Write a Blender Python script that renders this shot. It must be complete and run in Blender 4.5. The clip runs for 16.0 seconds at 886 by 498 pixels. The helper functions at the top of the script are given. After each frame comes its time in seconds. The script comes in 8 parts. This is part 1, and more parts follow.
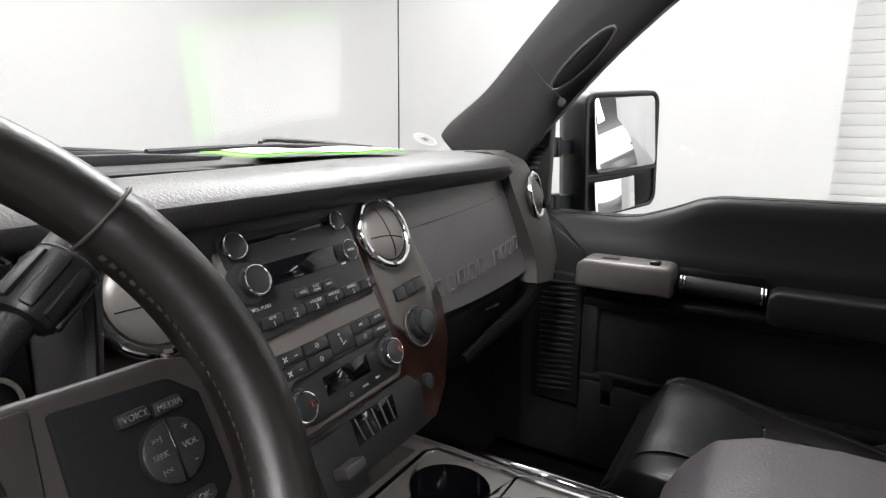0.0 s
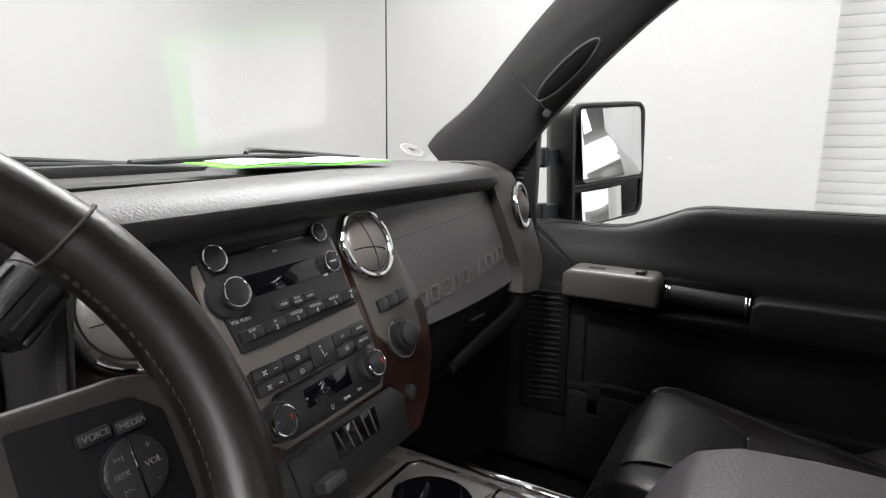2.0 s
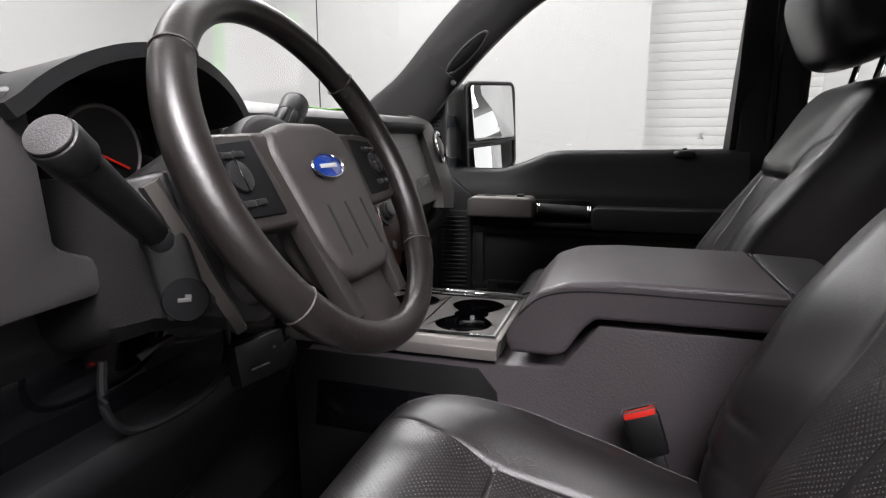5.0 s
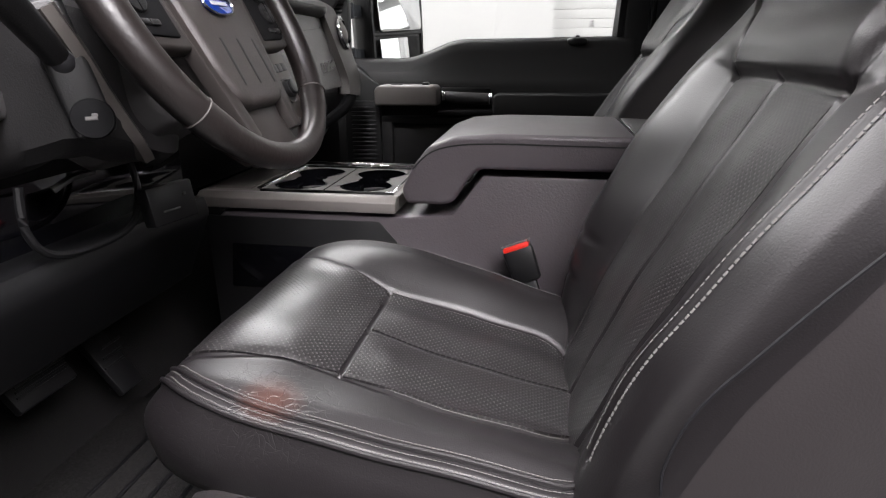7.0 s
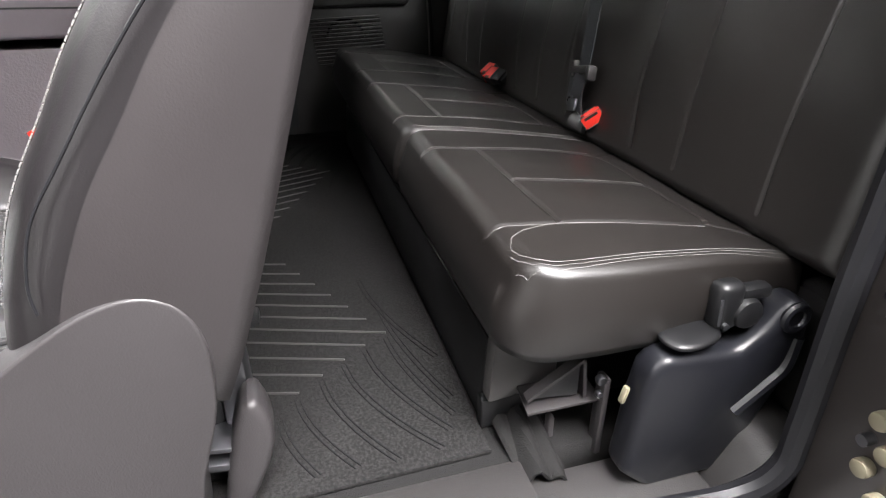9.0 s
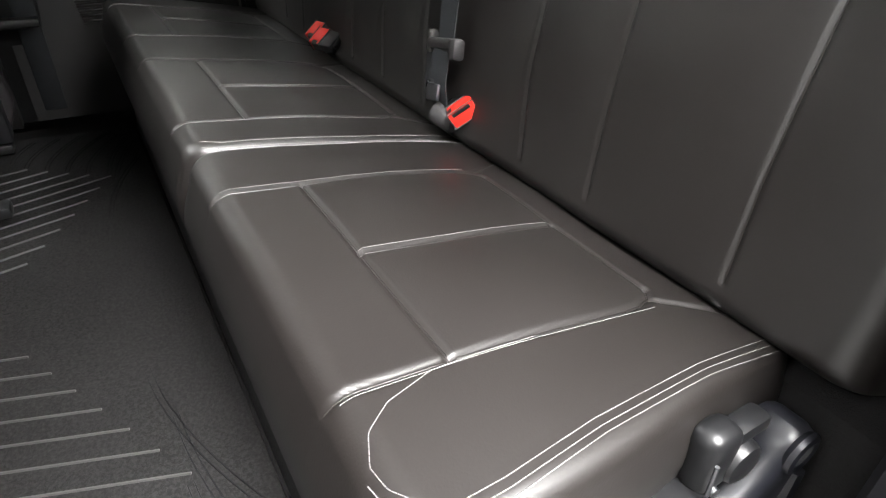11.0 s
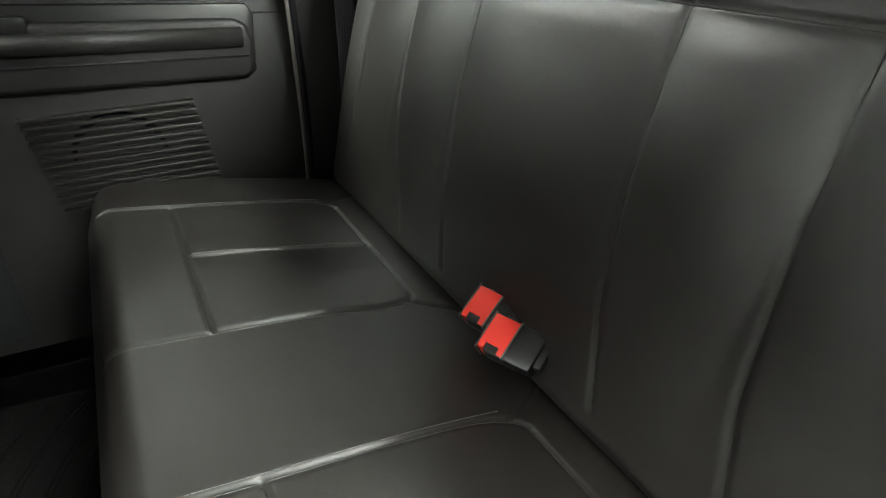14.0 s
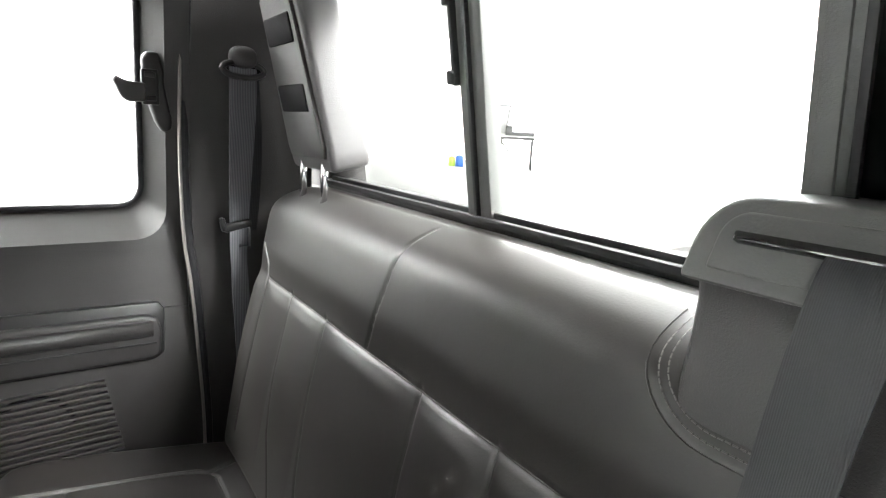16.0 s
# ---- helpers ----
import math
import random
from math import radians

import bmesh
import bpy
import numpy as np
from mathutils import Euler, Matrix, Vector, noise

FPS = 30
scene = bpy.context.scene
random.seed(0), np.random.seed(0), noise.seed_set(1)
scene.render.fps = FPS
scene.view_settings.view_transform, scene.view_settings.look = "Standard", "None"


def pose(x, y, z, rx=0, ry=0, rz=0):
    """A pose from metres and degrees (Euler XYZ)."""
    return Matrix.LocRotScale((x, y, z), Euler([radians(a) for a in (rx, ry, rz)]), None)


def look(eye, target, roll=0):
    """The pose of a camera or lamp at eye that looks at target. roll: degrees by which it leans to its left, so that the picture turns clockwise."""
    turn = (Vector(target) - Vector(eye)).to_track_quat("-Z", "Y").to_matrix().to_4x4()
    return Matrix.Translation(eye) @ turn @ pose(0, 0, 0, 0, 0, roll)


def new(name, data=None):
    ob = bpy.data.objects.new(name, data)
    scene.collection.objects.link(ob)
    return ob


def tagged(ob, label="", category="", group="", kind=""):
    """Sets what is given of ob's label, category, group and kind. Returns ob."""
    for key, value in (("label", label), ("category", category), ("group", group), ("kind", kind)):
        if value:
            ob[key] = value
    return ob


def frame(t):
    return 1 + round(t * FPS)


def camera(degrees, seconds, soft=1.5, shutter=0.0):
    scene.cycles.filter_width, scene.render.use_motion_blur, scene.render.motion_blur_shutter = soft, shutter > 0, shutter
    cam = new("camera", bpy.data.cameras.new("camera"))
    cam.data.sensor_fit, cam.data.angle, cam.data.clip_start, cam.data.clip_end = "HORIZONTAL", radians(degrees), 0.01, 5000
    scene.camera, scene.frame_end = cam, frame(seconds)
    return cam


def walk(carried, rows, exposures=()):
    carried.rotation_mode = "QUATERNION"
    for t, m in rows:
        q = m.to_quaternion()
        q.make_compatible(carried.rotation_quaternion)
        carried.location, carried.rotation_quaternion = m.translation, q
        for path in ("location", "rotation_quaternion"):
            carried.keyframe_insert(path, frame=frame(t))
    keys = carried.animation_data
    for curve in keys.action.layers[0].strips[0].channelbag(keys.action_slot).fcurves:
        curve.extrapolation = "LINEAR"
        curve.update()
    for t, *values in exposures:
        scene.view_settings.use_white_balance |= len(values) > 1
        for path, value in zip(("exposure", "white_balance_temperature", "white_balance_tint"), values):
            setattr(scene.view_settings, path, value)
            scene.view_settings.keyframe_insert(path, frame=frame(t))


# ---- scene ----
cam = camera(75.0, 16.0, soft=1.2)
PATH = [
    (0, (-0.447, 0.291, 0.779), (1.237, 1.289, 0.368), 0.4),
    (0.5, (-0.445, 0.295, 0.786), (1.244, 1.286, 0.383), 0.4),
    (1, (-0.438, 0.271, 0.787), (1.256, 1.255, 0.388), 0.6),
    (1.5, (-0.44, 0.278, 0.784), (1.259, 1.257, 0.393), 0.6),
    (2, (-0.442, 0.281, 0.783), (1.26, 1.258, 0.4), 0.5),
    (2.5, (-0.438, 0.277, 0.788), (1.27, 1.246, 0.407), 0.6),
    (3, (-0.442, 0.271, 0.786), (1.269, 1.236, 0.409), 0.6),
    (3.2, (-0.454, 0.261, 0.789), (1.257, 1.225, 0.412), 0.6),
    (5.3, (-0.955, 0.204, 0.658), (0.948, 0.696, 0.286), -0.2),
    (5.5, (-0.951, 0.191, 0.646), (0.962, 0.639, 0.271), -0.2),
    (6, (-0.967, 0.182, 0.64), (0.946, 0.575, 0.212), -0.2),
    (6.5, (-1.007, 0.171, 0.623), (0.882, 0.53, 0.074), -0.2),
    (7, (-1.034, 0.153, 0.611), (0.831, 0.464, -0.04), -0.3),
    (7.5, (-1.059, 0.124, 0.606), (0.806, 0.341, -0.082), -0.3),
    (8, (-1.083, 0.05, 0.577), (0.783, 0.088, -0.141), 0.0),
    (8.5, (-1.103, -0.041, 0.548), (0.715, -0.245, -0.262), 0.3),
    (9, (-1.1, -0.139, 0.542), (0.605, -0.633, -0.38), -0.2),
    (9.2, (-1.079, -0.171, 0.537), (0.569, -0.788, -0.415), 0.3),
    (11.3, (-0.717, -0.298, 0.533), (0.698, -1.194, -0.56), 2.1),
    (11.5, (-0.649, -0.319, 0.543), (0.763, -1.215, -0.554), 1.9),
    (12, (-0.485, -0.366, 0.558), (0.93, -1.265, -0.533), 1.7),
    (12.5, (-0.311, -0.383, 0.568), (1.113, -1.274, -0.518), 1.8),
    (13, (-0.185, -0.382, 0.571), (1.26, -1.238, -0.514), 2.1),
    (13.5, (-0.109, -0.388, 0.583), (1.361, -1.244, -0.469), 2.4),
    (14, (-0.089, -0.393, 0.596), (1.421, -1.275, -0.374), 2.5),
    (14.5, (-0.112, -0.399, 0.638), (1.448, -1.339, -0.189), 3.1),
    (15, (-0.156, -0.408, 0.693), (1.456, -1.382, 0.02), 3.0),
    (15.5, (-0.203, -0.429, 0.743), (1.431, -1.452, 0.21), 2.8),
    (16, (-0.271, -0.442, 0.822), (1.345, -1.549, 0.419), 2.9),
]
EXPOSURES = [(0,-.1,6500,13),(1.5,-.25,6500,13),(3.2,-.35,6500,13),(5.5,-.48,6500,15),(7,-.15,6500,15),(8,.5,6500,12),(9,1.1,6500,11),(11.5,1.75,6500,6),(12.5,1.75,6620,0),(13.5,2.0,6620,0),(14.5,2.7,6650,0),(15.5,3.25,6560,6),(16,3.25,6520,9)]
walk(cam, [(t, look(eye, target, roll)) for t, eye, target, roll in PATH], EXPOSURES)

# ---- light: a white photo bay with ceiling panels and an added fill lamp ----
world = bpy.data.worlds.new("bay_world")
scene.world = world
world.use_nodes = True
world.node_tree.nodes["Background"].inputs[0].default_value = (1.0, 1.0, 1.0, 1)
world.node_tree.nodes["Background"].inputs[1].default_value = 0.008


def area_lamp(name, loc, size_x, size_y, watts, aim=None, colour=(1.0, 0.985, 0.985)):
    data = bpy.data.lights.new(name, "AREA")
    data.shape, data.size, data.size_y, data.energy, data.color = "RECTANGLE", size_x, size_y, watts, colour
    ob = new(name, data)
    ob.matrix_world = look(loc, aim or (loc[0], loc[1] + 0.001, loc[2] - 1))
    return ob


area_lamp("bay_light", (-1.85, -0.30, 2.95), 1.2, 1.3, 350, aim=(-0.6, 0.1, 0.3))
# no source known here: fill that brightens the seat side and bench end
area_lamp("bay_light", (-2.4, -1.6, 2.6), 1.6, 1.2, 210, aim=(-0.4, -0.4, 0.3))
area_lamp("bay_light", (1.2, -4.4, 3.1), 6.0, 4.0, 600, aim=(0.9, -3.4, 0.0))
area_lamp("bay_light", (-0.1, -2.35, 3.12), 1.4, 0.5, 90)
area_lamp("bay_light", (2.2, 1.5, 3.0), 1.4, 1.2, 170, aim=(0.3, 0.3, 0.5))
area_lamp("bay_light", (0.2, 2.4, 3.0), 4.0, 1.2, 180, aim=(0.1, 0.4, 0.6))

# ---- materials ----
def nodes_of(name):
    m = bpy.data.materials.new(name)
    m.use_nodes = True
    nt = m.node_tree
    return m, nt, nt.nodes["Principled BSDF"]


def add(nt, kind, **kw):
    n = nt.nodes.new(kind)
    for k, v in kw.items():
        n.inputs[k].default_value = v
    return n


def wire(nt, a, ao, b, bi):
    nt.links.new(a.outputs[ao], b.inputs[bi])


def surface(name, base, rough=0.5, metal=0.0, grain=0.0, grain_size=900.0, wear=0.12, wear_size=6.0, spec=0.5, coat=0.0, tint=None, per_object=0.0):
    """A material with large-scale tone and gloss variation and a fine relief."""
    m, nt, p = nodes_of(name)
    tc = nt.nodes.new("ShaderNodeTexCoord")
    big = add(nt, "ShaderNodeTexNoise", Scale=wear_size, Detail=6.0, Roughness=0.65)
    wire(nt, tc, "Object", big, "Vector")
    ramp = nt.nodes.new("ShaderNodeMix")
    ramp.data_type = "RGBA"
    b = [c * (1 - wear) for c in base]
    t = tint or [min(1, c * (1 + wear)) for c in base]
    ramp.inputs[6].default_value, ramp.inputs[7].default_value = (*b, 1), (*t, 1)
    wire(nt, big, "Fac", ramp, 0)
    wire(nt, ramp, 2, p, "Base Color")
    mr = add(nt, "ShaderNodeMapRange")
    mr.inputs[1].default_value, mr.inputs[2].default_value = 0.0, 1.0
    mr.inputs[3].default_value, mr.inputs[4].default_value = (rough * 0.8 if rough < 0.2 else max(0.29, rough * 0.8)), min(1, rough * 1.2)
    wire(nt, big, "Fac", mr, 0)
    wire(nt, mr, 0, p, "Roughness")
    p.inputs["Metallic"].default_value = metal
    p.inputs["Specular IOR Level"].default_value = spec
    p.inputs["Coat Weight"].default_value = coat
    if grain > 0:
        fine = add(nt, "ShaderNodeTexNoise", Scale=grain_size, Detail=3.0, Roughness=0.6)
        wire(nt, tc, "Object", fine, "Vector")
        bump = add(nt, "ShaderNodeBump", Strength=grain, Distance=0.001)
        wire(nt, fine, "Fac", bump, "Height")
        wire(nt, bump, "Normal", p, "Normal")
    return m


def leather(name, base, rough=0.42, pebble=620.0, strength=0.16, holes=False, crease=0.0, spec=0.6, worn=None):
    m, nt, p = nodes_of(name)
    tc = nt.nodes.new("ShaderNodeTexCoord")
    big = add(nt, "ShaderNodeTexNoise", Scale=5.0, Detail=5.0, Roughness=0.6)
    cell = add(nt, "ShaderNodeTexNoise", Scale=pebble, Detail=2.0, Roughness=0.5)
    for n in (big, cell):
        wire(nt, tc, "Object", n, "Vector")
    mix = nt.nodes.new("ShaderNodeMix")
    mix.data_type = "RGBA"
    mix.inputs[6].default_value = (*[c * 0.8 for c in base], 1)
    mix.inputs[7].default_value = (*[c * 1.25 for c in base], 1)
    wire(nt, big, "Fac", mix, 0)
    colour, out = mix, 2
    mr = add(nt, "ShaderNodeMapRange")
    mr.inputs[1].default_value, mr.inputs[2].default_value = 0.0, 1.0
    mr.inputs[3].default_value, mr.inputs[4].default_value = rough * 0.88, rough * 1.12
    wire(nt, big, "Fac", mr, 0)
    wire(nt, mr, 0, p, "Roughness")
    p.inputs["Specular IOR Level"].default_value = spec
    bump = add(nt, "ShaderNodeBump", Strength=strength, Distance=0.0008)
    wire(nt, cell, "Fac", bump, "Height")
    last = bump
    if crease > 0:
        warp = add(nt, "ShaderNodeTexNoise", Scale=9.0, Detail=3.0)
        wire(nt, tc, "Object", warp, "Vector")
        addv = nt.nodes.new("ShaderNodeMix")
        addv.data_type = "VECTOR"
        addv.inputs[0].default_value = 0.12
        wire(nt, tc, "Object", addv, 4)
        wire(nt, warp, "Color", addv, 5)
        lines = add(nt, "ShaderNodeTexVoronoi", Scale=105.0)
        lines.feature = "DISTANCE_TO_EDGE"
        wire(nt, addv, 1, lines, "Vector")
        cr = add(nt, "ShaderNodeMapRange")
        cr.inputs[1].default_value, cr.inputs[2].default_value = 0.0, 0.045
        cr.clamp = True
        wire(nt, lines, "Distance", cr, 0)
        spots = add(nt, "ShaderNodeTexNoise", Scale=7.0, Detail=2.0)
        wire(nt, tc, "Object", spots, "Vector")
        gate = add(nt, "ShaderNodeMapRange")
        gate.inputs[1].default_value, gate.inputs[2].default_value = 0.42, 0.6
        gate.inputs[3].default_value, gate.inputs[4].default_value = 0.0, crease
        wire(nt, spots, "Fac", gate, 0)
        b2 = add(nt, "ShaderNodeBump", Distance=0.0008)
        grip = gate
        if worn:
            # cracked and rubbed through where people slide in
            off = nt.nodes.new("ShaderNodeVectorMath")
            off.operation = "DISTANCE"
            off.inputs[1].default_value = worn
            wire(nt, tc, "Object", off, 0)
            near = add(nt, "ShaderNodeMapRange")
            near.inputs[1].default_value, near.inputs[2].default_value = 0.085, 0.02
            near.inputs[3].default_value, near.inputs[4].default_value = 0.0, 0.45
            wire(nt, off, "Value", near, 0)
            grip = nt.nodes.new("ShaderNodeMath")
            grip.operation = "MAXIMUM"
            wire(nt, gate, 0, grip, 0)
            wire(nt, near, 0, grip, 1)
            line = add(nt, "ShaderNodeMapRange")
            line.inputs[1].default_value, line.inputs[2].default_value = 0.035, 0.0
            wire(nt, lines, "Distance", line, 0)
            both = nt.nodes.new("ShaderNodeMath")
            both.operation = "MULTIPLY"
            wire(nt, line, 0, both, 0)
            wire(nt, near, 0, both, 1)
            pale = nt.nodes.new("ShaderNodeMix")
            pale.data_type = "RGBA"
            pale.inputs[7].default_value = (0.045, 0.040, 0.038, 1)
            wire(nt, both, 0, pale, 0)
            wire(nt, mix, 2, pale, 6)
            rub = add(nt, "ShaderNodeMapRange")
            rub.inputs[1].default_value, rub.inputs[2].default_value = 0.036, 0.006
            wire(nt, off, "Value", rub, 0)
            patch = nt.nodes.new("ShaderNodeMath")
            patch.operation = "MULTIPLY"
            wire(nt, rub, 0, patch, 0)
            wire(nt, big, "Fac", patch, 1)
            red = nt.nodes.new("ShaderNodeMix")
            red.data_type = "RGBA"
            red.inputs[7].default_value = (0.085, 0.022, 0.010, 1)
            wire(nt, patch, 0, red, 0)
            wire(nt, pale, 2, red, 6)
            colour = red
        wire(nt, grip, 0, b2, "Strength")
        wire(nt, cr, 0, b2, "Height")
        wire(nt, bump, "Normal", b2, "Normal")
        last = b2
    if holes:
        dots = add(nt, "ShaderNodeTexVoronoi", Scale=195.0, Randomness=0.0)
        dots.voronoi_dimensions = "2D"
        mapp = nt.nodes.new("ShaderNodeMapping")
        mapp.inputs["Rotation"].default_value = (0, 0, radians(45))
        wire(nt, tc, "Object", mapp, "Vector")
        wire(nt, mapp, "Vector", dots, "Vector")
        hole = add(nt, "ShaderNodeMapRange")
        hole.inputs[1].default_value, hole.inputs[2].default_value = 0.16, 0.25
        wire(nt, dots, "Distance", hole, 0)
        dark = nt.nodes.new("ShaderNodeMix")
        dark.data_type = "RGBA"
        dark.inputs[6].default_value = (0.045, 0.042, 0.042, 1)
        wire(nt, hole, 0, dark, 0)
        wire(nt, mix, 2, dark, 7)
        colour = dark
        b3 = add(nt, "ShaderNodeBump", Strength=0.6, Distance=0.001)
        wire(nt, hole, 0, b3, "Height")
        wire(nt, last, "Normal", b3, "Normal")
        last = b3
    wire(nt, colour, out, p, "Base Color")
    wire(nt, last, "Normal", p, "Normal")
    return m


def wood_grain(name):
    m, nt, p = nodes_of(name)
    tc = nt.nodes.new("ShaderNodeTexCoord")
    mp = nt.nodes.new("ShaderNodeMapping")
    mp.inputs["Scale"].default_value = (30, 6, 6)
    wire(nt, tc, "Object", mp, "Vector")
    n1 = add(nt, "ShaderNodeTexNoise", Scale=2.2, Detail=8.0, Roughness=0.6, Distortion=1.2)
    wire(nt, mp, "Vector", n1, "Vector")
    cr = nt.nodes.new("ShaderNodeValToRGB")
    cr.color_ramp.elements[0].position, cr.color_ramp.elements[0].color = 0.34, (0.006, 0.0026, 0.0018, 1)
    cr.color_ramp.elements[1].position, cr.color_ramp.elements[1].color = 0.66, (0.030, 0.0095, 0.0055, 1)
    wire(nt, n1, "Fac", cr, 0)
    wire(nt, cr, "Color", p, "Base Color")
    p.inputs["Roughness"].default_value = 0.30
    p.inputs["Coat Weight"].default_value = 0.5
    p.inputs["Coat Roughness"].default_value = 0.1
    return m


def carpet(name, base, fibre=420.0, low=0.45, high=1.7, crisp=0.0):
    m, nt, p = nodes_of(name)
    tc = nt.nodes.new("ShaderNodeTexCoord")
    n1 = add(nt, "ShaderNodeTexNoise", Scale=fibre, Detail=4.0, Roughness=0.75)
    n2 = add(nt, "ShaderNodeTexNoise", Scale=14.0, Detail=4.0)
    for n in (n1, n2):
        wire(nt, tc, "Object", n, "Vector")
    mix = nt.nodes.new("ShaderNodeMix")
    mix.data_type = "RGBA"
    mix.inputs[6].default_value = (*[c * low for c in base], 1)
    mix.inputs[7].default_value = (*[c * high for c in base], 1)
    mul = nt.nodes.new("ShaderNodeMath")
    mul.operation = "MULTIPLY_ADD"
    mul.inputs[1].default_value, mul.inputs[2].default_value = 0.3, 0.15
    wire(nt, n2, "Fac", mul, 0)
    sm = nt.nodes.new("ShaderNodeMath")
    sm.operation = "MULTIPLY_ADD"
    sm.inputs[1].default_value = 0.7
    fleck = add(nt, "ShaderNodeMapRange")
    fleck.inputs[1].default_value, fleck.inputs[2].default_value = 0.42 * crisp, 1 - 0.36 * crisp
    wire(nt, n1, "Fac", fleck, 0)
    wire(nt, fleck, 0, sm, 0)
    wire(nt, mul, 0, sm, 2)
    wire(nt, sm, 0, mix, 0)
    wire(nt, mix, 2, p, "Base Color")
    p.inputs["Roughness"].default_value = 0.9
    p.inputs["Specular IOR Level"].default_value = 0.15
    bump = add(nt, "ShaderNodeBump", Strength=0.8, Distance=0.003)
    wire(nt, n1, "Fac", bump, "Height")
    wire(nt, bump, "Normal", p, "Normal")
    return m


def webbing(name, base):
    m, nt, p = nodes_of(name)
    tc = nt.nodes.new("ShaderNodeTexCoord")
    wv = add(nt, "ShaderNodeTexWave", Scale=260.0, Distortion=0.4, Detail=2.0)
    wire(nt, tc, "Object", wv, "Vector")
    mix = nt.nodes.new("ShaderNodeMix")
    mix.data_type = "RGBA"
    mix.inputs[6].default_value = (*[c * 0.7 for c in base], 1)
    mix.inputs[7].default_value = (*[c * 1.2 for c in base], 1)
    wire(nt, wv, "Fac", mix, 0)
    wire(nt, mix, 2, p, "Base Color")
    p.inputs["Roughness"].default_value = 0.6
    bump = add(nt, "ShaderNodeBump", Strength=0.25, Distance=0.0006)
    wire(nt, wv, "Fac", bump, "Height")
    wire(nt, bump, "Normal", p, "Normal")
    return m


def clear_glass(name, colour=(1, 1, 1), shine=1.0):
    """A thin pane: it lets light straight through and mirrors by Fresnel."""
    m, nt, p = nodes_of(name)
    nt.nodes.remove(p)
    tr = nt.nodes.new("ShaderNodeBsdfTransparent")
    tr.inputs[0].default_value = (*colour, 1)
    gl = nt.nodes.new("ShaderNodeBsdfGlossy")
    gl.inputs["Roughness"].default_value = 0.0
    lw = add(nt, "ShaderNodeLayerWeight", Blend=0.5)
    pw = nt.nodes.new("ShaderNodeMath")
    pw.operation, pw.inputs[1].default_value = "POWER", 5.0
    wire(nt, lw, "Facing", pw, 0)
    fr = nt.nodes.new("ShaderNodeMath")
    fr.operation, fr.inputs[1].default_value, fr.inputs[2].default_value = "MULTIPLY_ADD", 0.96 * shine, 0.04 * shine
    wire(nt, pw, 0, fr, 0)
    mx = nt.nodes.new("ShaderNodeMixShader")
    wire(nt, fr, 0, mx, 0)
    wire(nt, tr, 0, mx, 1)
    wire(nt, gl, 0, mx, 2)
    wire(nt, mx, 0, nt.nodes["Material Output"], "Surface")
    return m


WORN_SPOT = (-0.592, 0.392, 0.304)
LEATHER = leather("seat_leather", (0.0078, 0.0066, 0.0073), rough=0.335, strength=0.22, spec=0.7)
LEATHER_WORN = leather("creased_leather", (0.0078, 0.0066, 0.0073), rough=0.42, crease=0.15, strength=0.20, spec=0.55, worn=WORN_SPOT)
LEATHER_HOLES = leather("perforated_leather", (0.0078, 0.0068, 0.0073), rough=0.36, holes=True)
BENCH = leather("bench_vinyl", (0.0060, 0.0047, 0.0041), rough=0.43, pebble=520.0, strength=0.12, spec=0.68)
SIDE_VINYL = leather("seat_side_vinyl", (0.0175, 0.0149, 0.0155), rough=0.44, pebble=520.0, strength=0.22)
HUB = surface("airbag_pad_skin", (0.029, 0.0250, 0.0238), rough=0.44, grain=0.5, grain_size=700)
RIM_HIDE = leather("rim_leather", (0.0080, 0.0058, 0.0054), rough=0.39, pebble=240.0, strength=0.3)
THREAD = surface("seat_thread", (0.105, 0.10, 0.097), rough=0.7)
CONSOLE_VINYL = leather("console_vinyl", (0.064, 0.0550, 0.0605), rough=0.42, pebble=300.0, strength=0.75)
# the dash skin again, darkened to offset the light falling on the top
DASH_SKIN_DIM = leather("dash_skin_dim", (0.046, 0.0445, 0.0445), rough=0.42, pebble=380.0, strength=0.8)
DASH_SKIN = leather("dash_skin", (0.092, 0.088, 0.088), rough=0.40, pebble=380.0, strength=0.8)
PLASTIC = surface("charcoal_plastic", (0.032, 0.0305, 0.031), rough=0.46, grain=0.5, grain_size=700)
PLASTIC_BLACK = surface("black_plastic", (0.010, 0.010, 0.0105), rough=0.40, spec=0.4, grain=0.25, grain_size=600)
PLASTIC_DOOR = surface("door_plastic", (0.014, 0.0135, 0.014), rough=0.5, spec=0.35, grain=0.4, grain_size=520)
UPRIGHT = surface("grey_window_frame", (0.060, 0.062, 0.060), rough=0.5, grain=0.4, grain_size=520)
PLASTIC_SOFT = surface("rear_trim_plastic", (0.0175, 0.0163, 0.0163), rough=0.46, grain=0.45, grain_size=520)
SKIRT = surface("seat_skirt_plastic", (0.0235, 0.0212, 0.0220), rough=0.46, grain=0.35, grain_size=500)
PLATE = surface("grey_box_plastic", (0.075, 0.071, 0.070), rough=0.45, grain=0.3, grain_size=500)
SATIN = surface("satin_grey_trim", (0.19, 0.175, 0.165), rough=0.38, metal=0.3, wear=0.05)
STACK = surface("stack_satin", (0.125, 0.113, 0.105), rough=0.40, metal=0.25, wear=0.05)
CAP = surface("end_cap_satin", (0.058, 0.053, 0.050), rough=0.44, metal=0.1, wear=0.05)
SATIN_DARK = surface("dark_satin_trim", (0.095, 0.086, 0.080), rough=0.38, metal=0.3, wear=0.05)
PIANO = surface("radio_black", (0.016, 0.016, 0.017), rough=0.34, wear=0.05)
